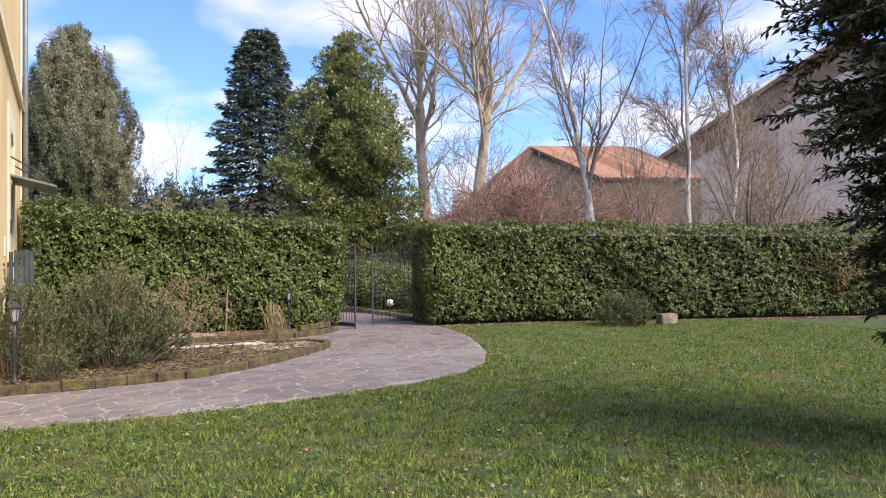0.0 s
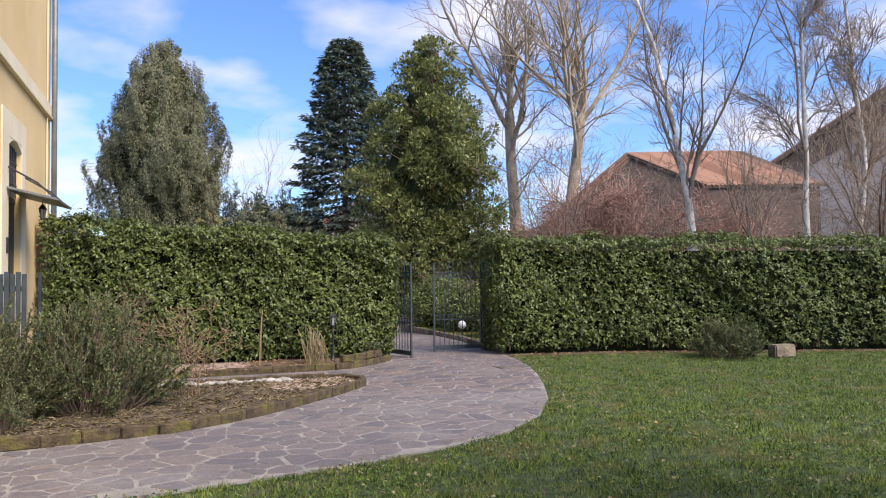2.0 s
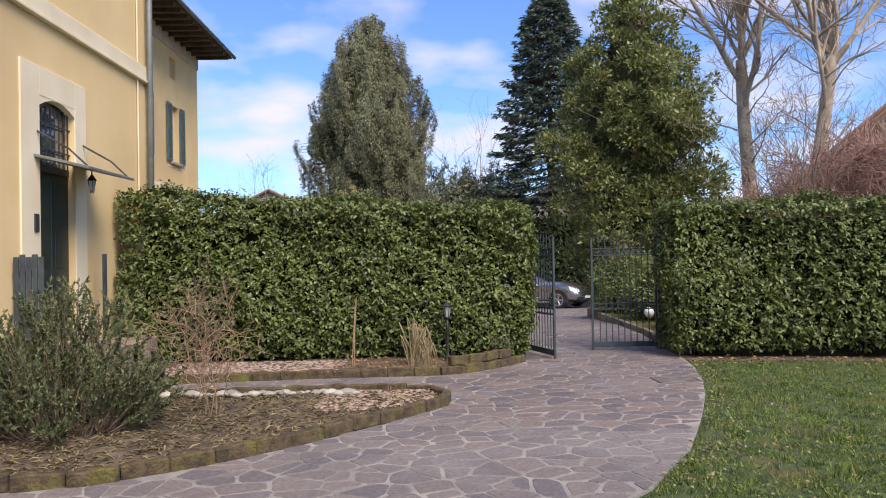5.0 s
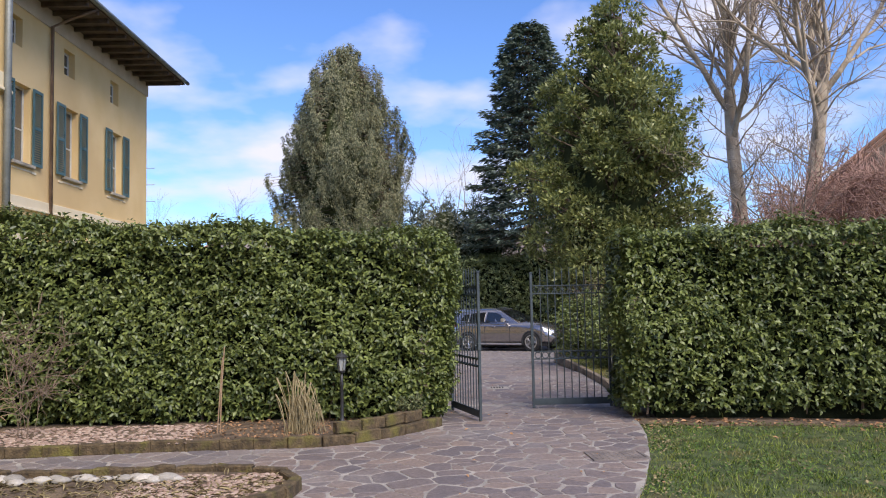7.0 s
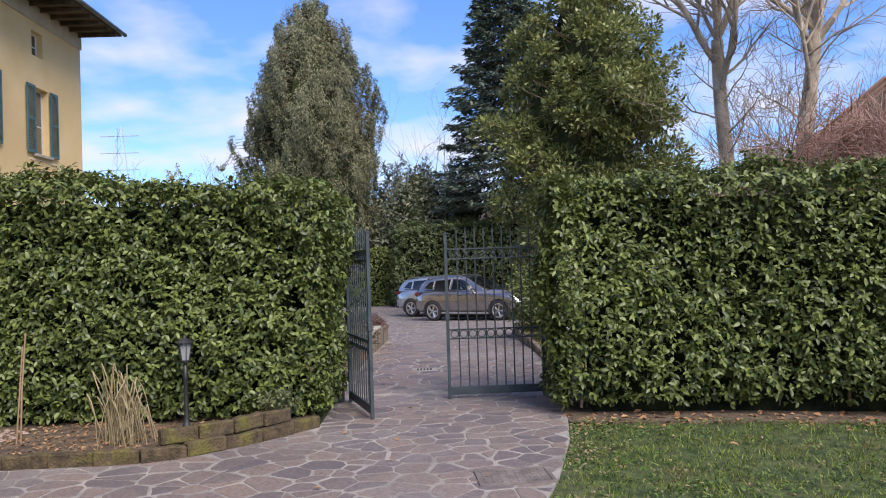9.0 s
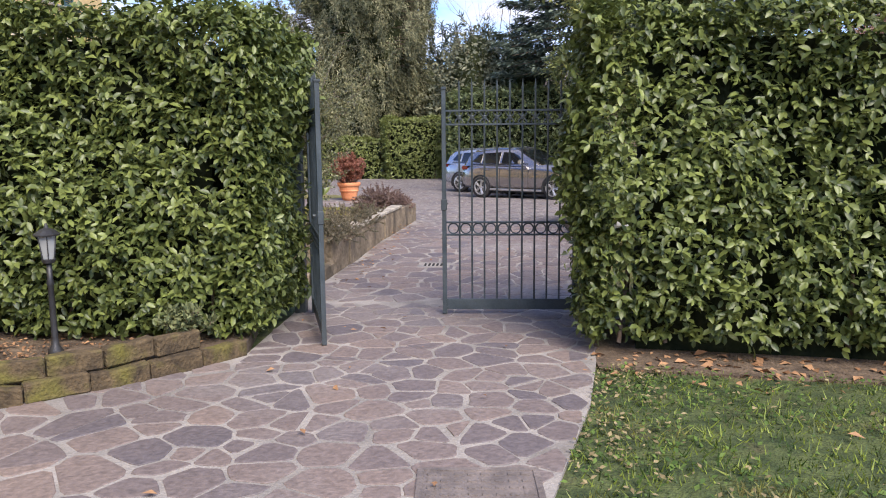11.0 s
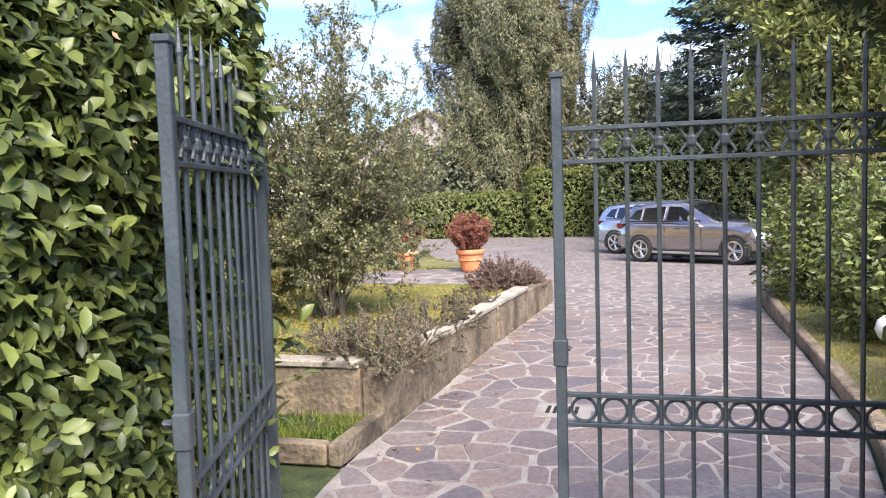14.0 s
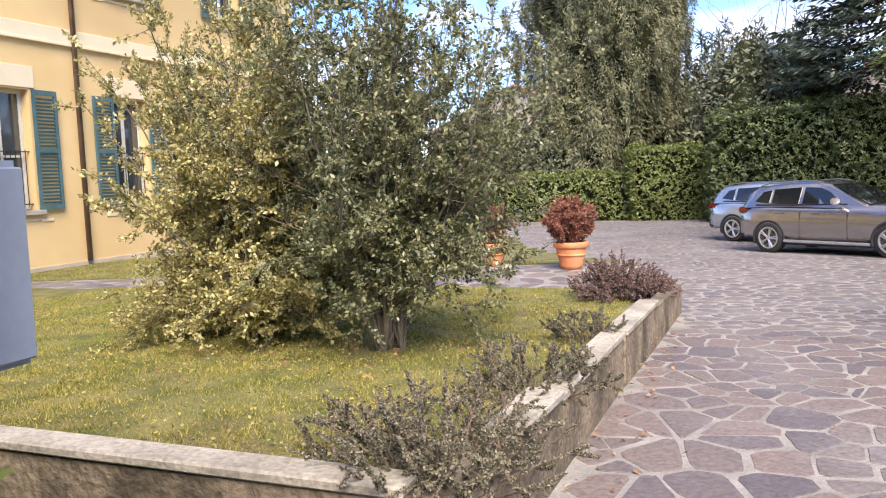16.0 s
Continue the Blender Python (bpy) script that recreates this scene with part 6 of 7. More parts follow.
        part("headlight", Geo().add([(3.2, s * 0.85, 0.91), (3.57, s * 0.62, 0.77), (3.6, s * 0.62, 0.66), (3.28, s * 0.86, 0.73), (3.1, s * 0.78, 0.88), (3.45, s * 0.55, 0.77), (3.5, s * 0.55, 0.66), (3.2, s * 0.78, 0.73)], [(0, 1, 2, 3), (7, 6, 5, 4), (0, 4, 5, 1), (1, 5, 6, 2), (2, 6, 7, 3), (3, 7, 4, 0)]).mesh("headlight", M["lamp_clear"], 0.01), root, "clear headlight")
        part("tail_light", Geo().box(-0.86, s * 0.73 - 0.10, 0.92, -0.60, s * 0.73 + 0.15, 1.06).mesh("tail_light", M["lamp_red"], 0.03, seg=2), root, "red tail light")
        for x in (0.0, 2.76):
            arch_g = Geo()
            arch_g.tube([(x + 0.385 * math.cos(a), s * 0.885, 0.36 + 0.385 * math.sin(a)) for a in [math.pi * j / 10 for j in range(-1, 12)]], 0.04, 6)
            part("wheel_arch", arch_g.mesh("wheel_arch", M["rubber"]), root)
            tyre_g = Geo().lathe([(0.23, -0.10), (0.32, -0.115), (0.352, -0.09), (0.36, 0.0), (0.352, 0.09), (0.32, 0.115), (0.23, 0.10)], (0, 0, 0), 24)
            turn = Matrix.Translation((x, s * 0.81, 0.36)) @ Matrix.Rotation(radians(-90 * s), 4, "X")
            me = tyre_g.mesh("wheel", M["rubber"], smooth=True)
            me.transform(turn)
            wheel = part("wheel", me, root)
            rim = Geo().lathe([(0.235, 0.098), (0.25, 0.118), (0.225, 0.122), (0.215, 0.10)], (0, 0, 0), 24).lathe([(0.055, 0.085), (0.05, 0.125), (0.0, 0.13)], (0, 0, 0), 10)
            for q in range(10):
                a = 2 * math.pi * (q // 2) / 5 + (0.12 if q % 2 else -0.12)
                rim.tube([(0.04 * math.cos(a), 0.04 * math.sin(a), 0.118), (0.225 * math.cos(a), 0.225 * math.sin(a), 0.112)], 0.017, 5)
            me = rim.mesh("rim", M["alloy"])
            me.transform(turn)
            part("rim", me, wheel, "bright five-spoke alloy rim")
    part("windscreen", Geo().add([(1.36, -0.55, 1.535), (1.36, 0.55, 1.535), (2.24, 0.70, 1.105), (2.24, -0.70, 1.105), (1.3, -0.55, 1.46), (1.3, 0.55, 1.46), (2.15, 0.70, 1.04), (2.15, -0.70, 1.04)], [(3, 2, 1, 0), (4, 5, 6, 7), (0, 1, 5, 4), (2, 3, 7, 6), (1, 2, 6, 5), (3, 0, 4, 7)]).mesh("windscreen", M["car_glass"]), root)
    part("rear_window", Geo().add([(-0.665, -0.54, 1.41), (-0.665, 0.54, 1.41), (-0.825, 0.62, 1.14), (-0.825, -0.62, 1.14), (-0.6, -0.54, 1.38), (-0.6, 0.54, 1.38), (-0.75, 0.62, 1.12), (-0.75, -0.62, 1.12)], [(0, 1, 2, 3), (7, 6, 5, 4), (4, 5, 1, 0), (6, 7, 3, 2), (5, 6, 2, 1), (7, 4, 0, 3)]).mesh("rear_window", M["car_glass"]), root)
    part("rear_bumper", Geo().box(-0.90, -0.78, 0.36, -0.62, 0.78, 0.56).mesh("rear_bumper", M["rubber"], 0.04, seg=2), root, "dark plastic bumper")
    part("front_bumper", Geo().box(3.35, -0.66, 0.28, 3.64, 0.66, 0.46).mesh("front_bumper", M["rubber"], 0.04, seg=2), root, "dark plastic bumper")
    part("grille", Geo().box(3.55, -0.32, 0.5, 3.63, 0.32, 0.68).mesh("grille", M["rubber"], 0.02), root)
    part("number_plate", Geo().box(3.64, -0.26, 0.4, 3.65, 0.26, 0.5).mesh("number_plate", M["white"]), root)
    part("number_plate", Geo().box(-0.915, -0.26, 0.62, -0.90, 0.26, 0.72).mesh("number_plate", M["white"]), root)
    part("underbody", Geo().box(-0.5, -0.75, 0.2, 3.3, 0.75, 0.32).mesh("underbody", M["rubber"]), root)
    za, zb = float(drive_z(at[1])), float(drive_z(at[1] + 2.76 * math.sin(heading)))
    root.matrix_basis = Matrix.Translation((*at, za + 0.016)) @ Matrix.Rotation(heading, 4, "Z") @ Matrix.Rotation(-math.atan2(zb - za, 2.76), 4, "Y")
    return root


car((7.67, 38.65), radians(-36), M["bronze"], "grey-bronze metallic off-road car parked on the paving", "parked cars")
car((6.82, 42.25), radians(-36), M["silver"], "silver-blue metallic off-road car parked behind the bronze one", "parked cars")


M["fallen_dull"] = mat("dead_grass_blade", (0.15, 0.12, 0.055), (0.29, 0.235, 0.12), 2.0, 0.9, 0, 40, island=0.6)


# ---- low walls and kerbs ----
def wall_run(name, line, thick, z0, tops, material, label, cap=None, cap_h=0.05, over=0.02):
    """A low wall along a line, its outer face on the line and its thickness to the left; tops gives the height at each point."""
    g, c = Geo(), Geo()
    for (a, b), (ta, tb) in zip(zip(line, line[1:]), zip(tops, tops[1:])):
        d = (Vector(b) - Vector(a)).normalized()
        n = Vector((-d.y, d.x))
        A, B = Vector(a), Vector(b)
        for geo, o0, o1, za, zb, zl in ((g, 0, thick, ta, tb, z0), (c, -over, thick + over, ta + cap_h, tb + cap_h, None)):
            q = [A + n * o0, B + n * o0, B + n * o1, A + n * o1]
            lo = [zl] * 4 if zl is not None else [ta, tb, tb, ta]
            hi = [za, zb, zb, za]
            geo.add([(*p, z) for p, z in zip(q, lo)] + [(*p, z) for p, z in zip(q, hi)], [(3, 2, 1, 0), (4, 5, 6, 7), (0, 1, 5, 4), (1, 2, 6, 5), (2, 3, 7, 6), (3, 0, 4, 7)])
    root = thing(name, (*line[0], 0), label, "wall")
    part("wall_body", g.mesh("wall_body", material, 0.012), root)
    if cap:
        part("coping", c.mesh("coping", cap, 0.01), root, "pale worn stone coping")
    return root


wall_run("retaining_wall", [(-5.0, 20.95), (1.0, 20.95), (3.4, 20.95), (5.55, 20.95)], 0.14, 0, [0.44, 0.44, 0.44, 0.44], M["concrete"], "low stained concrete retaining wall below the lawn", M["cap"])
wall_run("retaining_wall", [(5.70, 20.97), (5.76, 21.7)], 0.15, -0.3, [0.44, 0.43], M["concrete"], "low stained concrete wall beside the driveway")
wall_run("retaining_wall", [(5.78, 21.72), (5.81, 22.4)], 0.17, -0.3, [0.44, 0.43], M["concrete"], "low stained concrete wall pier beside the driveway", M["cap"])
wall_run("retaining_wall", [(5.80, 22.42), (5.86, 24.2)], 0.14, -0.3, [0.40, 0.38], M["concrete"], "low stained concrete wall beside the driveway", M["cap"])
wall_run("retaining_wall", [(5.87, 24.25), (5.92, 25.9)], 0.15, -0.3, [0.38, 0.34], M["concrete"], "low stained concrete wall beside the driveway", M["cap"])
wall_run("retaining_wall", [(5.92, 25.92), (5.97, 28.1)], 0.15, -0.3, [0.33, 0.24], M["concrete"], "low stained concrete wall end under the juniper")
wall_run("kerb", [(-5.0, 20.28), (5.58, 20.28)], 0.09, 0, [0.14, 0.14], M["concrete"], "low concrete kerb of the grass strip")
wall_run("kerb", [(5.68, 20.28), (5.72, 20.96)], 0.09, 0, [0.14, 0.16], M["concrete"], "low concrete kerb of the grass strip")
wall_run("kerb", [(9.0, 28.7), (8.87, 26.0), (8.82, 23.5), (8.77, 21.5), (8.52, 19.6)], 0.1, -0.3, [0.13, 0.13, 0.13, 0.13, 0.13], M["concrete"], "low concrete kerb along the side lawn")


# ---- edging blocks ----
def edging(line, root, step=0.38, z=0.0, seed=1):
    """Rough blocks end to end along a line, each a little askew and worn."""
    r = np.random.RandomState(seed)
    at, length = polyline(line)
    for k in range(int(length / step)):
        c, d = at(np.array([(k + 0.5) * step]))
        ln = step - r.uniform(0.0, 0.007)
        m = Matrix.Translation((c[0, 0], c[0, 1], z + r.normal() * 0.005)) @ Matrix.Rotation(math.atan2(d[0, 1], d[0, 0]) + r.normal() * 0.025, 4, "Z") @ Matrix.Rotation(r.normal() * 0.012, 4, "Y")
        g = Geo()
        for i in range(4):
            # four slices give the top a wavering edge
            x0 = -ln / 2 + ln * i / 3
            w, h = 0.05 + r.normal() * 0.004, 0.13 + r.normal() * 0.006
            g.v += [tuple(m @ Vector(p)) for p in ((x0, -w, 0), (x0, w, 0), (x0, w, h), (x0, -w, h))]
        g.f = [(4 * i + j, 4 * i + (j + 1) % 4, 4 * i + 4 + (j + 1) % 4, 4 * i + 4 + j) for i in range(3) for j in range(4)] + [(3, 2, 1, 0), (12, 13, 14, 15)]
        ob = new("edging_block", g.mesh("edging_block", M["brick"], 0.012))
        ob.parent = root


edge_a = thing("bed_edging", (0, 0, 0), "row of mossy brown edging blocks round the planting bed", "edging")
edging([(-8, 10.3), (-3, 10.4), (0.3, 10.68), (1.63, 11.05), (2.4, 11.6), (3.0, 12.2), (3.75, 13.1), (4.38, 13.95), (4.42, 14.35), (4.1, 14.75), (3.6, 14.9), (2.5, 14.85), (1.4, 14.8), (-0.8, 14.75)], edge_a, seed=2)
edge_b = thing("bed_edging", (0, 0, 0), "mossy brown edging blocks along the hedge, doubled at the end", "edging")
edging([(0.2, 16.0), (0.86, 16.05), (2.65, 16.25), (4.2, 16.3), (4.6, 16.4), (5.0, 16.72), (5.4, 17.15), (5.74, 17.62)], edge_b, seed=3)
edging([(4.5, 16.42), (4.95, 16.75), (5.35, 17.2), (5.62, 17.6)], edge_b, 0.34, 0.128, seed=4)


# ---- stones, gravel and litter in the beds ----
def pebble_geo(r, p, s):
    k = 6
    g = Geo()
    rows = [(-0.5, 0.55), (0.0, 1.0), (0.45, 0.6)]
    for z, q in rows:
        for j in range(k):
            a = 2 * math.pi * j / k
            w = 1 + r.normal() * 0.12
            g.v.append((p[0] + s * q * w * math.cos(a) * 1.25, p[1] + s * q * w * math.sin(a), p[2] + s * z * 0.7))
    g.v.append((p[0], p[1], p[2] + s * 0.5))
    for i in range(2):
        for j in range(k):
            a, b = i * k + j, i * k + (j + 1) % k
            g.f.append((a, b, b + k, a + k))
    g.f += [(2 * k + j, 2 * k + (j + 1) % k, 3 * k) for j in range(k)]
    return g


r = np.random.RandomState(140)
stones = thing("border_stones", (2, 14.6, 0.07), "row of pale rounded stones inside the planting bed", "stones")
for k in range(34):
    s = r.uniform(0.05, 0.10)
    x = 0.2 + 0.094 * k
    part("stone", pebble_geo(r, (x, 14.55 + r.normal() * 0.05 - 0.25 * max(0, x - 2.9), 0.07 + s * 0.3), s).mesh("stone", M["pebble"], smooth=True), stones)
for name, n, xr, yr, z, lab in (("pink_gravel", 900, (2.95, 4.25), (13.45, 14.7), 0.075, "pink and grey gravel at the tip of the bed"), ("pale_gravel", 1100, (0.25, 2.9), (16.2, 17.5), 0.105, "pale pinkish gravel under the hedge")):
    g = Geo()
    for k in range(n):
        x, y = r.uniform(*xr), r.uniform(*yr)
        if name == "pink_gravel" and not inside(BED_A, np.array([x + 0.1]), np.array([y - 0.12]))[0]:
            continue
        q = pebble_geo(r, (x, y, z), r.uniform(0.012, 0.032))
        g.add(q.v, q.f)
    solid(name, g.mesh(name, M["mulch"]), lab, "gravel", kind="stuff")


def litter(name, n, area, z, label, material, seed, L=0.05, ok=None, slim=0.55):
    """Dry fallen leaves lying on the ground."""
    r = np.random.RandomState(seed)
    x, y = r.uniform(area[0], area[1], n), r.uniform(area[2], area[3], n)
    if ok is not None:
        keep = ok(x, y)
        x, y = x[keep], y[keep]
    m = len(x)
    zz = z(x, y) if callable(z) else np.full(m, z)
    P = np.column_stack([x, y, zz + r.uniform(0.004, 0.02, m)])
    a = r.uniform(0, 6.28, m)
    D = np.column_stack([np.cos(a), np.sin(a), r.normal(size=m) * 0.2])
    U = np.column_stack([r.normal(size=m) * 0.35, r.normal(size=m) * 0.35, np.ones(m)])
    ll = L * r.uniform(0.5, 1.5, m)
    V, F = leaves(P, D, U, ll, ll * slim, LEAF4)
    return solid(name, np_mesh(name, V, F, material), label, "leaves", kind="stuff")


def hedge_foot(x, y):
    return np.interp(x, [8.25, 10, 11.6, 14.4, 18], [17.7, 17.45, 17.05, 15.9, 14.6])


litter("fallen_leaves", 4200, (8.2, 18, 14.0, 17.7), 0.0, "brown fallen leaves at the foot of the hedge", M["fallen"], 141, 0.07, lambda x, y: (hedge_foot(x, y) - y > -0.1) & (hedge_foot(x, y) - y < 0.75 * np.random.RandomState(3).uniform(0, 1, len(x)) ** 0.7))
litter("fallen_leaves", 110, (-2, 14, 2, 17), 0.035, "scattered brown fallen leaves on the lawn", M["fallen"], 142, 0.06, lambda x, y: ~inside(PATH, x, y) & ~inside(BED_A, x, y) & (y < hedge_foot(x, y)))
litter("fallen_leaves", 60, (5.8, 8.8, 10, 24), 0.02, "scattered brown fallen leaves on the paving", M["fallen"], 143, 0.045, lambda x, y: inside(PATH, x, y) | inside(DRIVE, x, y))
litter("fallen_leaves", 110, (5.82, 6.15, 20.4, 26), 0.02, "brown fallen leaves gathered along the low wall", M["fallen"], 146, 0.04)
litter("fallen_leaves", 900, (1.5, 5.6, 21.2, 27.5), lambda x, y: terrace_z(x, y) + 0.03, "brown fallen leaves under the hollies", M["fallen"], 144, 0.04, lambda x, y: np.hypot(x - 3.6, (y - 23.6) * 1.5) < 2.3 * np.random.RandomState(5).uniform(0.3, 1, len(x)))
litter("dry_litter", 9000, (-3, 4.3, 10.6, 14.6), 0.075, "dry straw-coloured litter on the bed", M["fallen_dull"], 145, 0.1, lambda x, y: inside(BED_A, x, y) & inside(BED_A, x + 0.1, y - 0.1), 0.13)
litter("dry_litter", 900, (2.8, 5.6, 16.4, 17.7), 0.105, "dry brown litter under the hedge", M["fallen"], 147, 0.04, lambda x, y: inside(BED_B, x, y) & inside(BED_B, x + 0.1, y - 0.1))


# ---- garden things ----
def terracotta_pot(x, y, label, s=1.0):
    root = thing("terracotta_pot", (x, y, 0.13), label, "pot", "terracotta pots")
    part("body", Geo().lathe([(0.17 * s, 0.004), (0.20 * s, 0.06), (0.275 * s, 0.40 * s), (0.27 * s, 0.41 * s)], (x, y, 0.127), 28).mesh("body", M["terracotta"], smooth=True), root)
    part("rim", Geo().lathe([(0.285 * s, 0.38 * s), (0.31 * s, 0.40 * s), (0.315 * s, 0.47 * s), (0.30 * s, 0.49 * s), (0.26 * s, 0.485 * s), (0.25 * s, 0.43 * s)], (x, y, 0.127), 28).mesh("rim", M["terracotta"], smooth=True), root)
    part("band", Geo().lathe([(0.245 * s, 0.24 * s), (0.262 * s, 0.25 * s), (0.265 * s, 0.27 * s), (0.25 * s, 0.28 * s)], (x, y, 0.127), 28).mesh("band", M["terracotta"], smooth=True), root)
    part("soil", Geo().lathe([(0.25 * s, 0.40 * s), (0.25 * s, 0.45 * s), (0.1, 0.46 * s)], (x, y, 0.127), 20).mesh("soil", M["soil"]), root)


terracotta_pot(4.2, 30.2, "large ribbed terracotta pot on the paving edge", 0.86)
terracotta_pot(2.85, 30.5, "terracotta pot beside the lawn", 0.75)


def bollard_lamp(x, y, z, H, label):
    root = thing("garden_lamp", (x, y, z), label, "lamp", "garden lamps")
    part("post", Geo().lathe([(0.05, 0), (0.05, 0.03), (0.028, 0.07), (0.022, 0.12), (0.02, H * 0.55), (0.028, H * 0.57), (0.02, H * 0.60), (0.018, H - 0.24)], (x, y, z), 12).mesh("post", M["black_iron"], smooth=True), root)
    part("glass", Geo().lathe([(0.035, H - 0.22), (0.06, H - 0.06), (0.02, H - 0.055)], (x, y, z), 6).mesh("glass", M["lantern_glass"]), root, "frosted lantern glass")
    cage = Geo().lathe([(0.04, H - 0.245), (0.05, H - 0.22), (0.03, H - 0.215)], (x, y, z), 8)
    for k in range(6):
        a = math.pi * k / 3
        cage.tube([(x + 0.04 * math.cos(a), y + 0.04 * math.sin(a), z + H - 0.23), (x + 0.066 * math.cos(a), y + 0.066 * math.sin(a), z + H - 0.05)], 0.005, 4)
    part("cage", cage.mesh("cage", M["black_iron"]), root)
    part("hood", Geo().lathe([(0.085, H - 0.055), (0.088, H - 0.045), (0.05, H - 0.015), (0.015, H), (0.008, H + 0.03)], (x, y, z), 12).mesh("hood", M["black_iron"]), root)


bollard_lamp(4.5, 17.22, 0.1, 0.9, "black iron garden lamp with a lantern head in the hedge bed")
bollard_lamp(-0.55, 11.2, 0.07, 1.0, "black iron garden lamp with a lantern head in the front bed")
globe = thing("globe_lamp", (9.4, 23.4, 0.09), "small white globe garden light on a short stem", "lamp")
part("stem", Geo().tube([(9.4, 23.4, 0.08), (9.4, 23.4, 0.26)], 0.02, 8).mesh("stem", M["black_iron"]), globe)
part("globe", Geo().lathe([(0.03, 0.22), (0.09, 0.26), (0.12, 0.33), (0.10, 0.41), (0.05, 0.45), (0.01, 0.46)], (9.4, 23.4, 0), 16).mesh("globe", M["white"], smooth=True), globe)
stake = thing("plant_stake", (3.08, 16.85, 0.1), "thin brown wooden plant stake", "stake")
part("cane", Geo().tube([(3.08, 16.85, 0.1), (3.09, 16.87, 0.6), (3.12, 16.9, 1.12)], [0.009, 0.009, 0.007], 6).mesh("cane", M["drytwig"]), stake)
part("cane", Geo().tube([(3.05, 16.83, 0.1), (3.1, 16.88, 1.0)], [0.008, 0.006], 6).mesh("cane", M["drytwig"]), stake)
r = np.random.RandomState(150)
tuft = thing("dry_grass_tuft", (4.05, 16.75, 0.1), "dried straw-coloured grass clump drooping to one side", "grass clump")
segs = []
for k in range(120):
    p = np.array([4.05 + r.normal() * 0.06, 16.75 + r.normal() * 0.05, 0.1])
    d = np.array([r.normal() * 0.16 + 0.05, r.normal() * 0.14 - 0.08, 1.0])
    up = r.uniform(0.15, 0.5) if k % 8 else r.uniform(0.55, 0.8)
    P, D, Q = grow(r, p, d / np.linalg.norm(d), up, 0.009, 4, 0.05, 0.0, segs, 0.8)
    if k % 5:
        # the upper part is broken over and hangs
        side = np.array([r.normal() * 0.28 + 0.16, r.normal() * 0.28 - 0.12, -0.4])
        grow(r, P[-1], side / np.linalg.norm(side), up * r.uniform(0.8, 1.5), 0.007, 7, 0.08, -0.42, segs, 0.4)
V, F = tubes(segs, 3)
stuff_part("blade_tuft", np_mesh("blade_tuft", V, F, M["straw"]), tuft)
trough = thing("stone_trough", (13.25, 14.85, 0), "small weathered stone block beside the rosemary", "stone")
part("block", Geo().box(12.95, 14.75, 0, 13.45, 15.0, 0.26).mesh("block", M["concrete"], 0.025, seg=2), trough)
# cast-iron drain covers
drain = thing("drain_cover", (7.51, 15.42, 0), "rectangular cast-iron drain cover in the paving", "drain cover")
dm = Matrix.Translation((7.51, 15.42, 0)) @ Matrix.Rotation(radians(3), 4, "Z")
part("frame", Geo().box(-0.29, -0.21, 0.0, 0.29, -0.18, 0.024, dm).box(-0.29, 0.18, 0.0, 0.29, 0.21, 0.024, dm).box(-0.29, -0.18, 0.0, -0.26, 0.18, 0.024, dm).box(0.26, -0.18, 0.0, 0.29, 0.18, 0.024, dm).mesh("frame", M["cast"]), drain)
part("plate", Geo().box(-0.26, -0.18, 0.0, 0.26, 0.18, 0.018, dm).mesh("plate", M["cast"]), drain)
for i in range(8):
    for j in range(5):
        x, y = -0.22 + i * 0.063, -0.14 + j * 0.07
        part("stud", Geo().box(x - 0.02, y - 0.012, 0.018, x + 0.02, y + 0.012, 0.024, dm).mesh("stud", M["cast"]), drain)
grate = thing("drain_grate", (6.83, 21.65, 0), "small grey drain slab with slots painted as dark bars", "drain grate")
part("slab", Geo().box(6.63, 21.47, 0, 7.03, 21.83, 0.016).mesh("slab", M["mortar"], 0.004), grate)
# no holes: near-black bars paint the shade inside the slots
for k in range(5):
    part("slot", Geo().box(6.71 + k * 0.05, 21.56, 0.012, 6.738 + k * 0.05, 21.75, 0.0185).mesh("slot", M["void"]), grate)
box_ob = thing("meter_box", (5.80, 19.26, 1.52), "pale grey plastic box fixed to the gate post", "box")
part("case", Geo().box(5.70, 19.18, 1.36, 5.738, 19.285, 1.66).mesh("case", M["plastic"], 0.01, seg=2), box_ob)
part("lid", Geo().box(5.739, 19.19, 1.37, 5.746, 19.275, 1.65).mesh("lid", M["plastic"], 0.003), box_ob)
part("bracket", Geo().box(5.72, 19.0, 1.44, 5.76, 19.18, 1.47).box(5.72, 19.0, 1.56, 5.76, 19.18, 1.59).mesh("bracket", M["iron"]), box_ob)


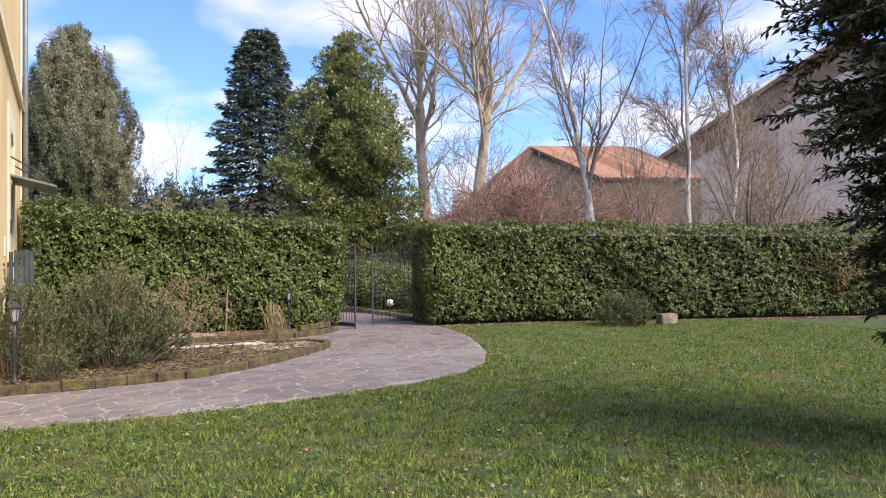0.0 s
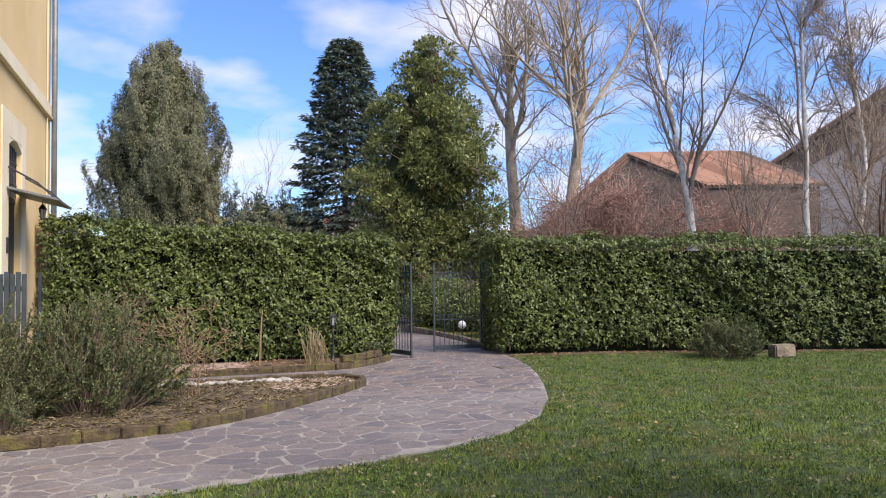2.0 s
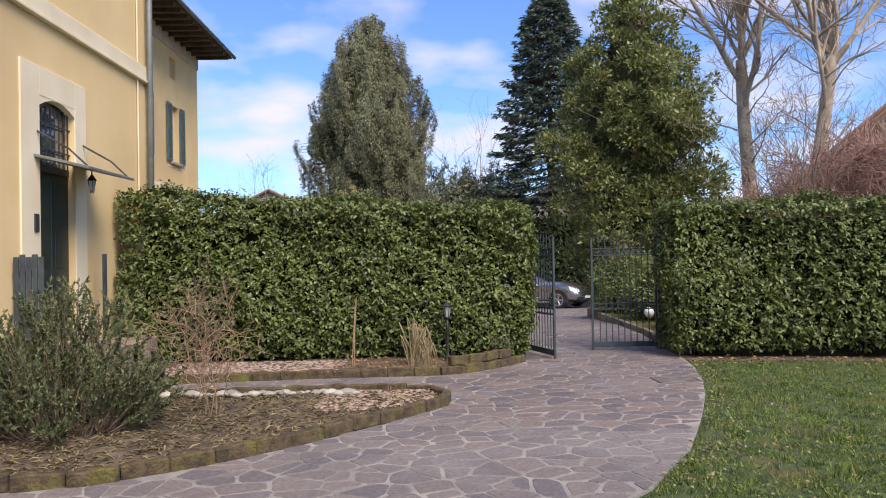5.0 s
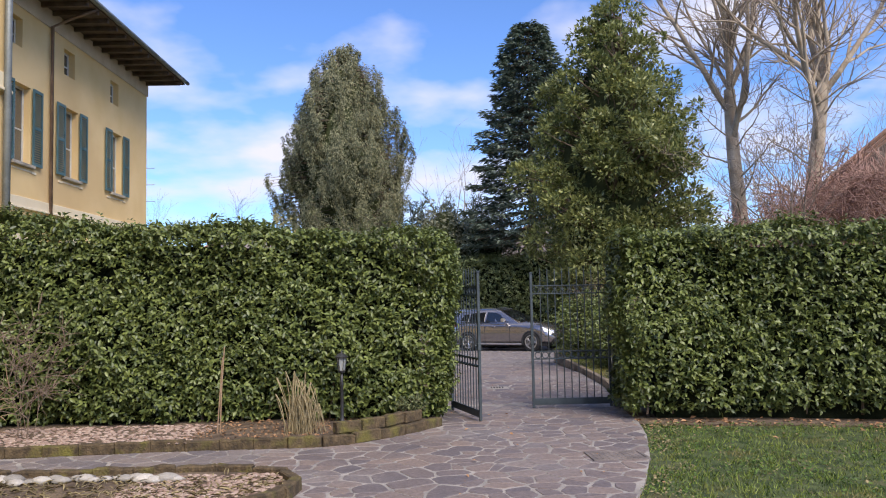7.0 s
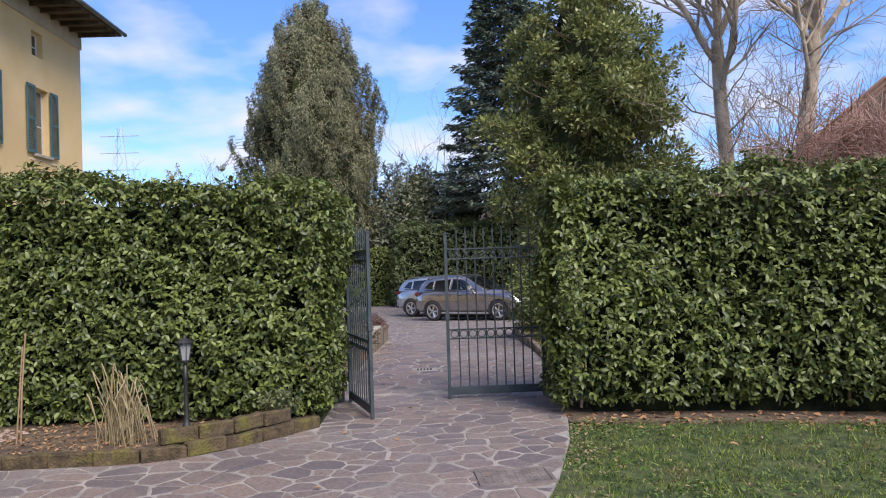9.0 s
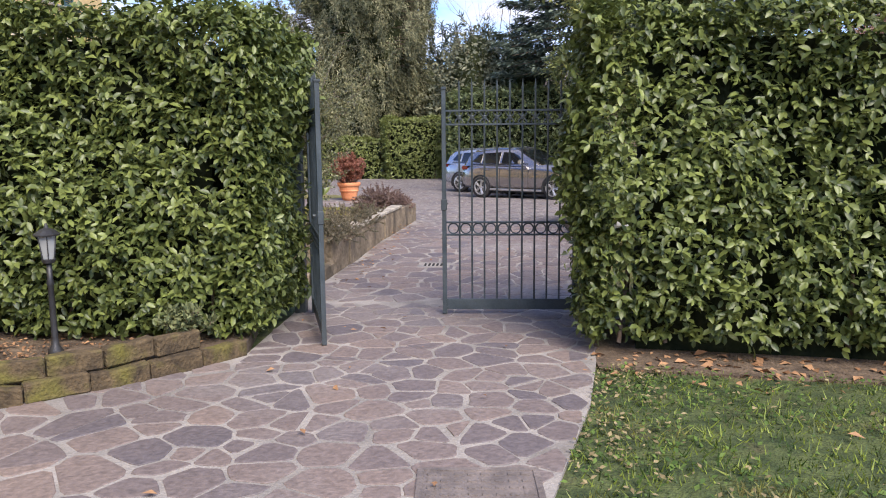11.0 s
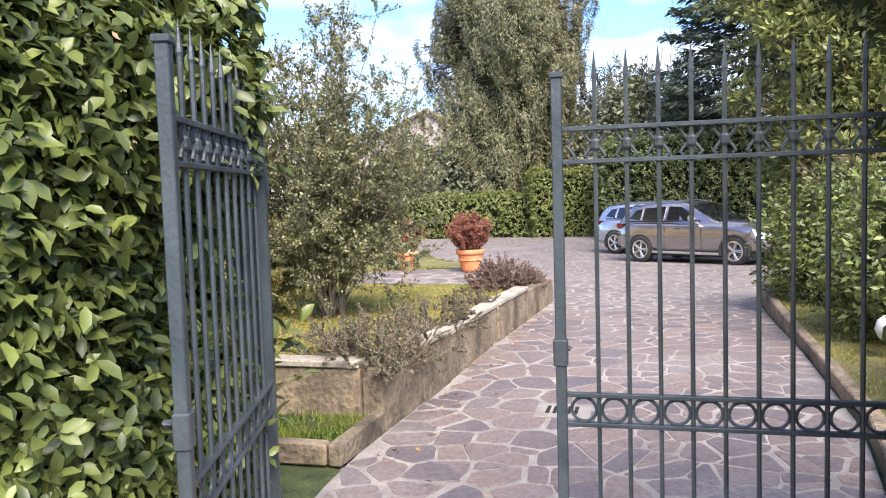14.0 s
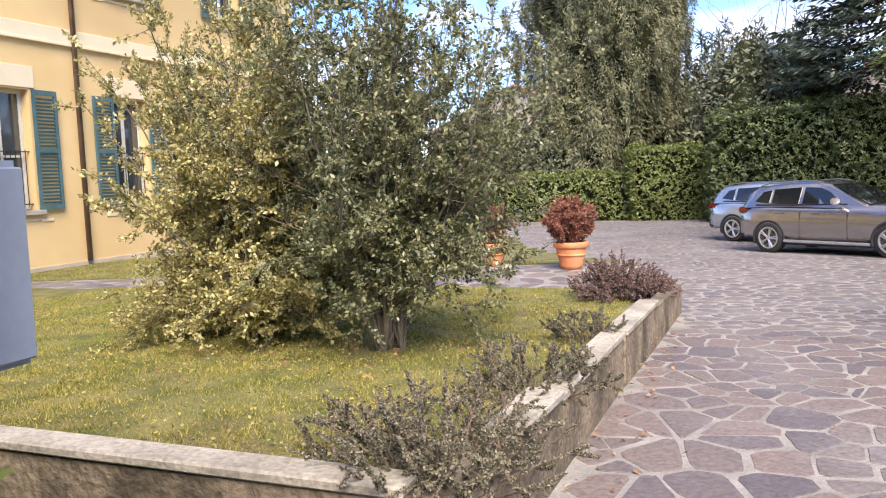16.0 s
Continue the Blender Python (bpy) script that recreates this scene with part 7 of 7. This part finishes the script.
# ---- lawn grass ----
def turf(name, n, area, z, ok, material, label, h=0.045, seed=1, w=0.006, focus=None):
    r = np.random.RandomState(seed)
    x, y = r.uniform(area[0], area[1], n), r.uniform(area[2], area[3], n)
    if focus is not None:
        keep = r.uniform(0, 1, n) < focus(x, y)
        x, y = x[keep], y[keep]
    keep = ok(x, y)
    x, y = x[keep], y[keep]
    # tufts leave small bare gaps between them
    thin = np.sin(x * 7.1 + 1.7 * np.sin(y * 3.3)) * np.sin(y * 6.3 + 2.1 * np.sin(x * 2.7)) > r.uniform(-1.25, 0.45, len(x))
    x, y = x[thin], y[thin]
    m = len(x)
    zz = z(x, y) if callable(z) else np.full(m, z)
    P = np.column_stack([x, y, zz - 0.004])
    D = np.column_stack([r.normal(size=m) * 0.55, r.normal(size=m) * 0.55, np.ones(m)])
    U = r.normal(size=(m, 3)) * np.array([1, 1, 0.2])
    tall = 0.5 + 0.5 * np.sin(x * 11.3 + 2.3 * np.sin(y * 5.1)) * np.sin(y * 9.7 + 1.9 * np.sin(x * 4.3))
    ll = h * r.uniform(0.45, 1.2, m) * (0.55 + 0.95 * tall)
    V, F = leaves(P, D, U, ll, w * r.uniform(0.7, 1.4, m), BLADE)
    return solid(name, np_mesh(name, V, F, material), label, "grass", kind="stuff")


turf("lawn_grass", 900000, (-3, 16, 1.6, 17.6), -0.012, lambda x, y: ~inside(PATH, x, y) & ~inside(BED_A, x, y) & (y < hedge_foot(x, y) - 0.3), M["grass"], "short green winter grass with bare patches", 0.06, 160, 0.009, lambda x, y: np.clip(1.25 - y / 18, 0.25, 1))
turf("terrace_grass", 290000, (-1.5, 5.9, 21.1, 28.0), terrace_z, lambda x, y: inside(TERRACE, x, y) & inside(TERRACE, x + 0.12, y), M["grass_gold"], "short yellow-green sunlit grass on the raised lawn", 0.03, 161, 0.006, lambda x, y: np.clip(1.6 - (y - 20) / 8, 0.35, 1))
turf("house_grass", 60000, (-5.3, 3.5, 27.4, 34.0), 0.12, lambda x, y: inside(HOUSE_LAWN, x, y) & (y < 31.3), M["grass_gold"], "short yellow-green grass along the foot of the villa", 0.04, 169, 0.009)
turf("strip_grass", 26000, (2.5, 5.62, 20.38, 20.94), 0.10, lambda x, y: x < 9, M["grass"], "green grass in the strip below the wall", 0.06, 162, 0.007)
turf("side_grass", 50000, (8.95, 12, 19.4, 29.4), 0.09, lambda x, y: inside(side_bed, x, y), M["grass_gold"], "yellow-green grass beside the driveway", 0.04, 163, 0.008)
turf("edge_grass", 5000, (-1, 8.6, 8.0, 17.6), -0.005, lambda x, y: ~inside(PATH, x, y) & (inside(PATH, x, y + 0.12) | inside(PATH, x - 0.12, y)) & ~inside(BED_A, x, y) & ~inside(BED_B, x, y), M["grass"], "longer grass tufts along the path edge", 0.08, 164, 0.008)


def weeds(name, n, area, z, ok, material, label, L, seed):
    """Small flat leaves of clover and weeds among the grass, in patches."""
    r = np.random.RandomState(seed)
    x, y = r.uniform(area[0], area[1], n), r.uniform(area[2], area[3], n)
    keep = ok(x, y) & (np.sin(x * 2.3 + 1.3 * np.sin(y * 1.9)) * np.sin(y * 2.9 + x) > r.uniform(-0.9, 0.6, n))
    x, y = x[keep], y[keep]
    m = len(x)
    a = r.uniform(0, 6.28, m)
    zz = z(x, y) if callable(z) else np.full(m, z)
    P = np.column_stack([x, y, zz + r.uniform(0.005, 0.045, m)])
    D = np.column_stack([np.cos(a), np.sin(a), r.uniform(0, 0.7, m)])
    U = np.column_stack([r.normal(size=m) * 0.3, r.normal(size=m) * 0.3, np.ones(m)])
    ll = L * r.uniform(0.5, 1.4, m)
    V, F = leaves(P, D, U, ll, ll * 0.6, LEAF2)
    return solid(name, np_mesh(name, V, F, material), label, "weeds", kind="stuff")


lawn_ok = lambda x, y: ~inside(PATH, x, y) & ~inside(BED_A, x, y) & (y < hedge_foot(x, y) - 0.3)
weeds("lawn_weeds", 150000, (-3, 16, 1.6, 17.6), -0.01, lawn_ok, M["weed"], "flat clover and weed leaves among the lawn grass", 0.033, 165)
weeds("dead_grass", 26000, (-3, 16, 1.6, 17.6), -0.01, lawn_ok, M["fallen_dull"], "dead straw-coloured grass in the lawn", 0.035, 166)
def path_verge(x, y):
    """The worn strip of lawn along the outer edge of the path."""
    near = np.zeros(len(x), bool)
    for dx, dy in ((-0.45, 0.1), (-0.25, 0.3), (0.0, 0.42), (-0.15, 0.1)):
        near |= inside(PATH, x + dx, y + dy)
    return lawn_ok(x, y) & near & (x > 1.0)


weeds("dead_grass", 30000, (1, 9.5, 8.0, 17.4), -0.004, path_verge, M["fallen_dull"], "worn straw-coloured strip of lawn beside the path", 0.032, 168)
weeds("terrace_weeds", 12000, (0, 5.5, 21.2, 27.5), terrace_z, lambda x, y: inside(TERRACE, x, y), M["grass_gold"], "flat weed leaves in the raised lawn", 0.024, 167)


# ---- single leaves of the hedges beside the gate ----
for V, F, root in SINGLE:
    part("leaf", np_mesh("leaf", V, F, M["laurel_piece"]), root)


# ---- crazy paving ----
def crazy_paving(poly, spacing, seed, gap, top, zf=None):
    """Outlines of irregular flat stones that fill a polygon."""
    r = np.random.RandomState(seed)
    xs = [p[0] for p in poly]
    ys = [p[1] for p in poly]
    gx, gy = np.meshgrid(np.arange(min(xs), max(xs), spacing), np.arange(min(ys), max(ys), spacing * 0.8))
    s = np.column_stack([gx.ravel(), gy.ravel()]) + r.uniform(-0.48, 0.48, (gx.size, 2)) * spacing
    s = s[r.uniform(0, 1, len(s)) > 0.33]
    weight = r.uniform(0, (0.55 * spacing) ** 2, len(s))
    near_in = inside(poly, s[:, 0], s[:, 1])
    out = []
    for i in np.nonzero(near_in)[0]:
        c = s[i]
        d = np.linalg.norm(s - c, axis=1)
        nb = np.argsort(d)[1:18]
        e = spacing * 1.7
        cell = [c + np.array(q) * e for q in ((-1, -1), (1, -1), (1, 1), (-1, 1))]
        for j in nb:
            nrm = (s[j] - c) / d[j]
            lim = max(d[j] / 2 + (weight[i] - weight[j]) / (2 * d[j]), 0.15 * d[j]) - gap * (0.25 + 2.4 * r.uniform(0, 1) ** 2.2) / 2
            new_cell = []
            for k in range(len(cell)):
                a, b = cell[k], cell[(k + 1) % len(cell)]
                da, db = np.dot(a - c, nrm) - lim, np.dot(b - c, nrm) - lim
                if da <= 0:
                    new_cell.append(a)
                if da * db < 0:
                    new_cell.append(a + (b - a) * da / (da - db))
            cell = new_cell
            if len(cell) < 3:
                break
        if len(cell) < 3:
            continue
        fixed = []
        for p in cell:
            t = 1.0
            while t > 0.1 and not inside(poly, np.array([c[0] + (p[0] - c[0]) * (t + 0.02)]), np.array([c[1] + (p[1] - c[1]) * (t + 0.02)]))[0]:
                t -= 0.04
            fixed.append(c + (p - c) * t)
        # worn, uneven edges with softened corners
        worn = []
        for k in range(len(fixed)):
            a, b = fixed[k], fixed[(k + 1) % len(fixed)]
            for u in (0.14, 0.5, 0.86) if c[1] < 27 else (0.5,):
                q = a + (b - a) * u
                worn.append(q + (c - q) * r.uniform(0.0, 0.055))
        fixed = worn
        out.append((c, fixed, top + r.uniform(-0.0015, 0.0015), zf))
    return out


def stone_geo(g, c, cell, top, zf):
    n = len(cell)
    lift = (lambda p: float(zf(p[1]))) if zf else (lambda p: 0.0)
    low = [(*p, lift(p) - 0.01) for p in cell]
    mid = [(*p, lift(p) + top - 0.003) for p in cell]
    up = [(*(c + (p - c) * 0.965), lift(p) + top) for p in cell]
    return g.add(low + mid + up, [(i, (i + 1) % n, n + (i + 1) % n, n + i) for i in range(n)] + [(n + i, n + (i + 1) % n, 2 * n + (i + 1) % n, 2 * n + i) for i in range(n)] + [tuple(range(2 * n, 3 * n))])


def lay(stones_list, root, near):
    order = sorted(stones_list, key=lambda q: (q[0][0] - near[0]) ** 2 + (q[0][1] - near[1]) ** 2)
    for q in order[:300]:
        ob = new("paving_stone", stone_geo(Geo(), *q).mesh("paving_stone", M["stone"]))
        ob.parent = root
    g = Geo()
    for q in order[300:]:
        stone_geo(g, *q)
    if g.v:
        ob = new("paving_rest", g.mesh("paving_rest", M["stone_rest"]))
        ob.parent = root
        ob["kind"] = "stuff"


lay(crazy_paving(PATH, 0.225, 171, 0.02, 0.0135), paving, (6.8, 15.5))
lay(crazy_paving(DRIVE, 0.25, 172, 0.022, 0.0125, drive_z), drive, (7.2, 22.0))
lay(crazy_paving(POT_PAVING, 0.42, 173, 0.036, 0.13), pot_paving, (4.0, 29.0))
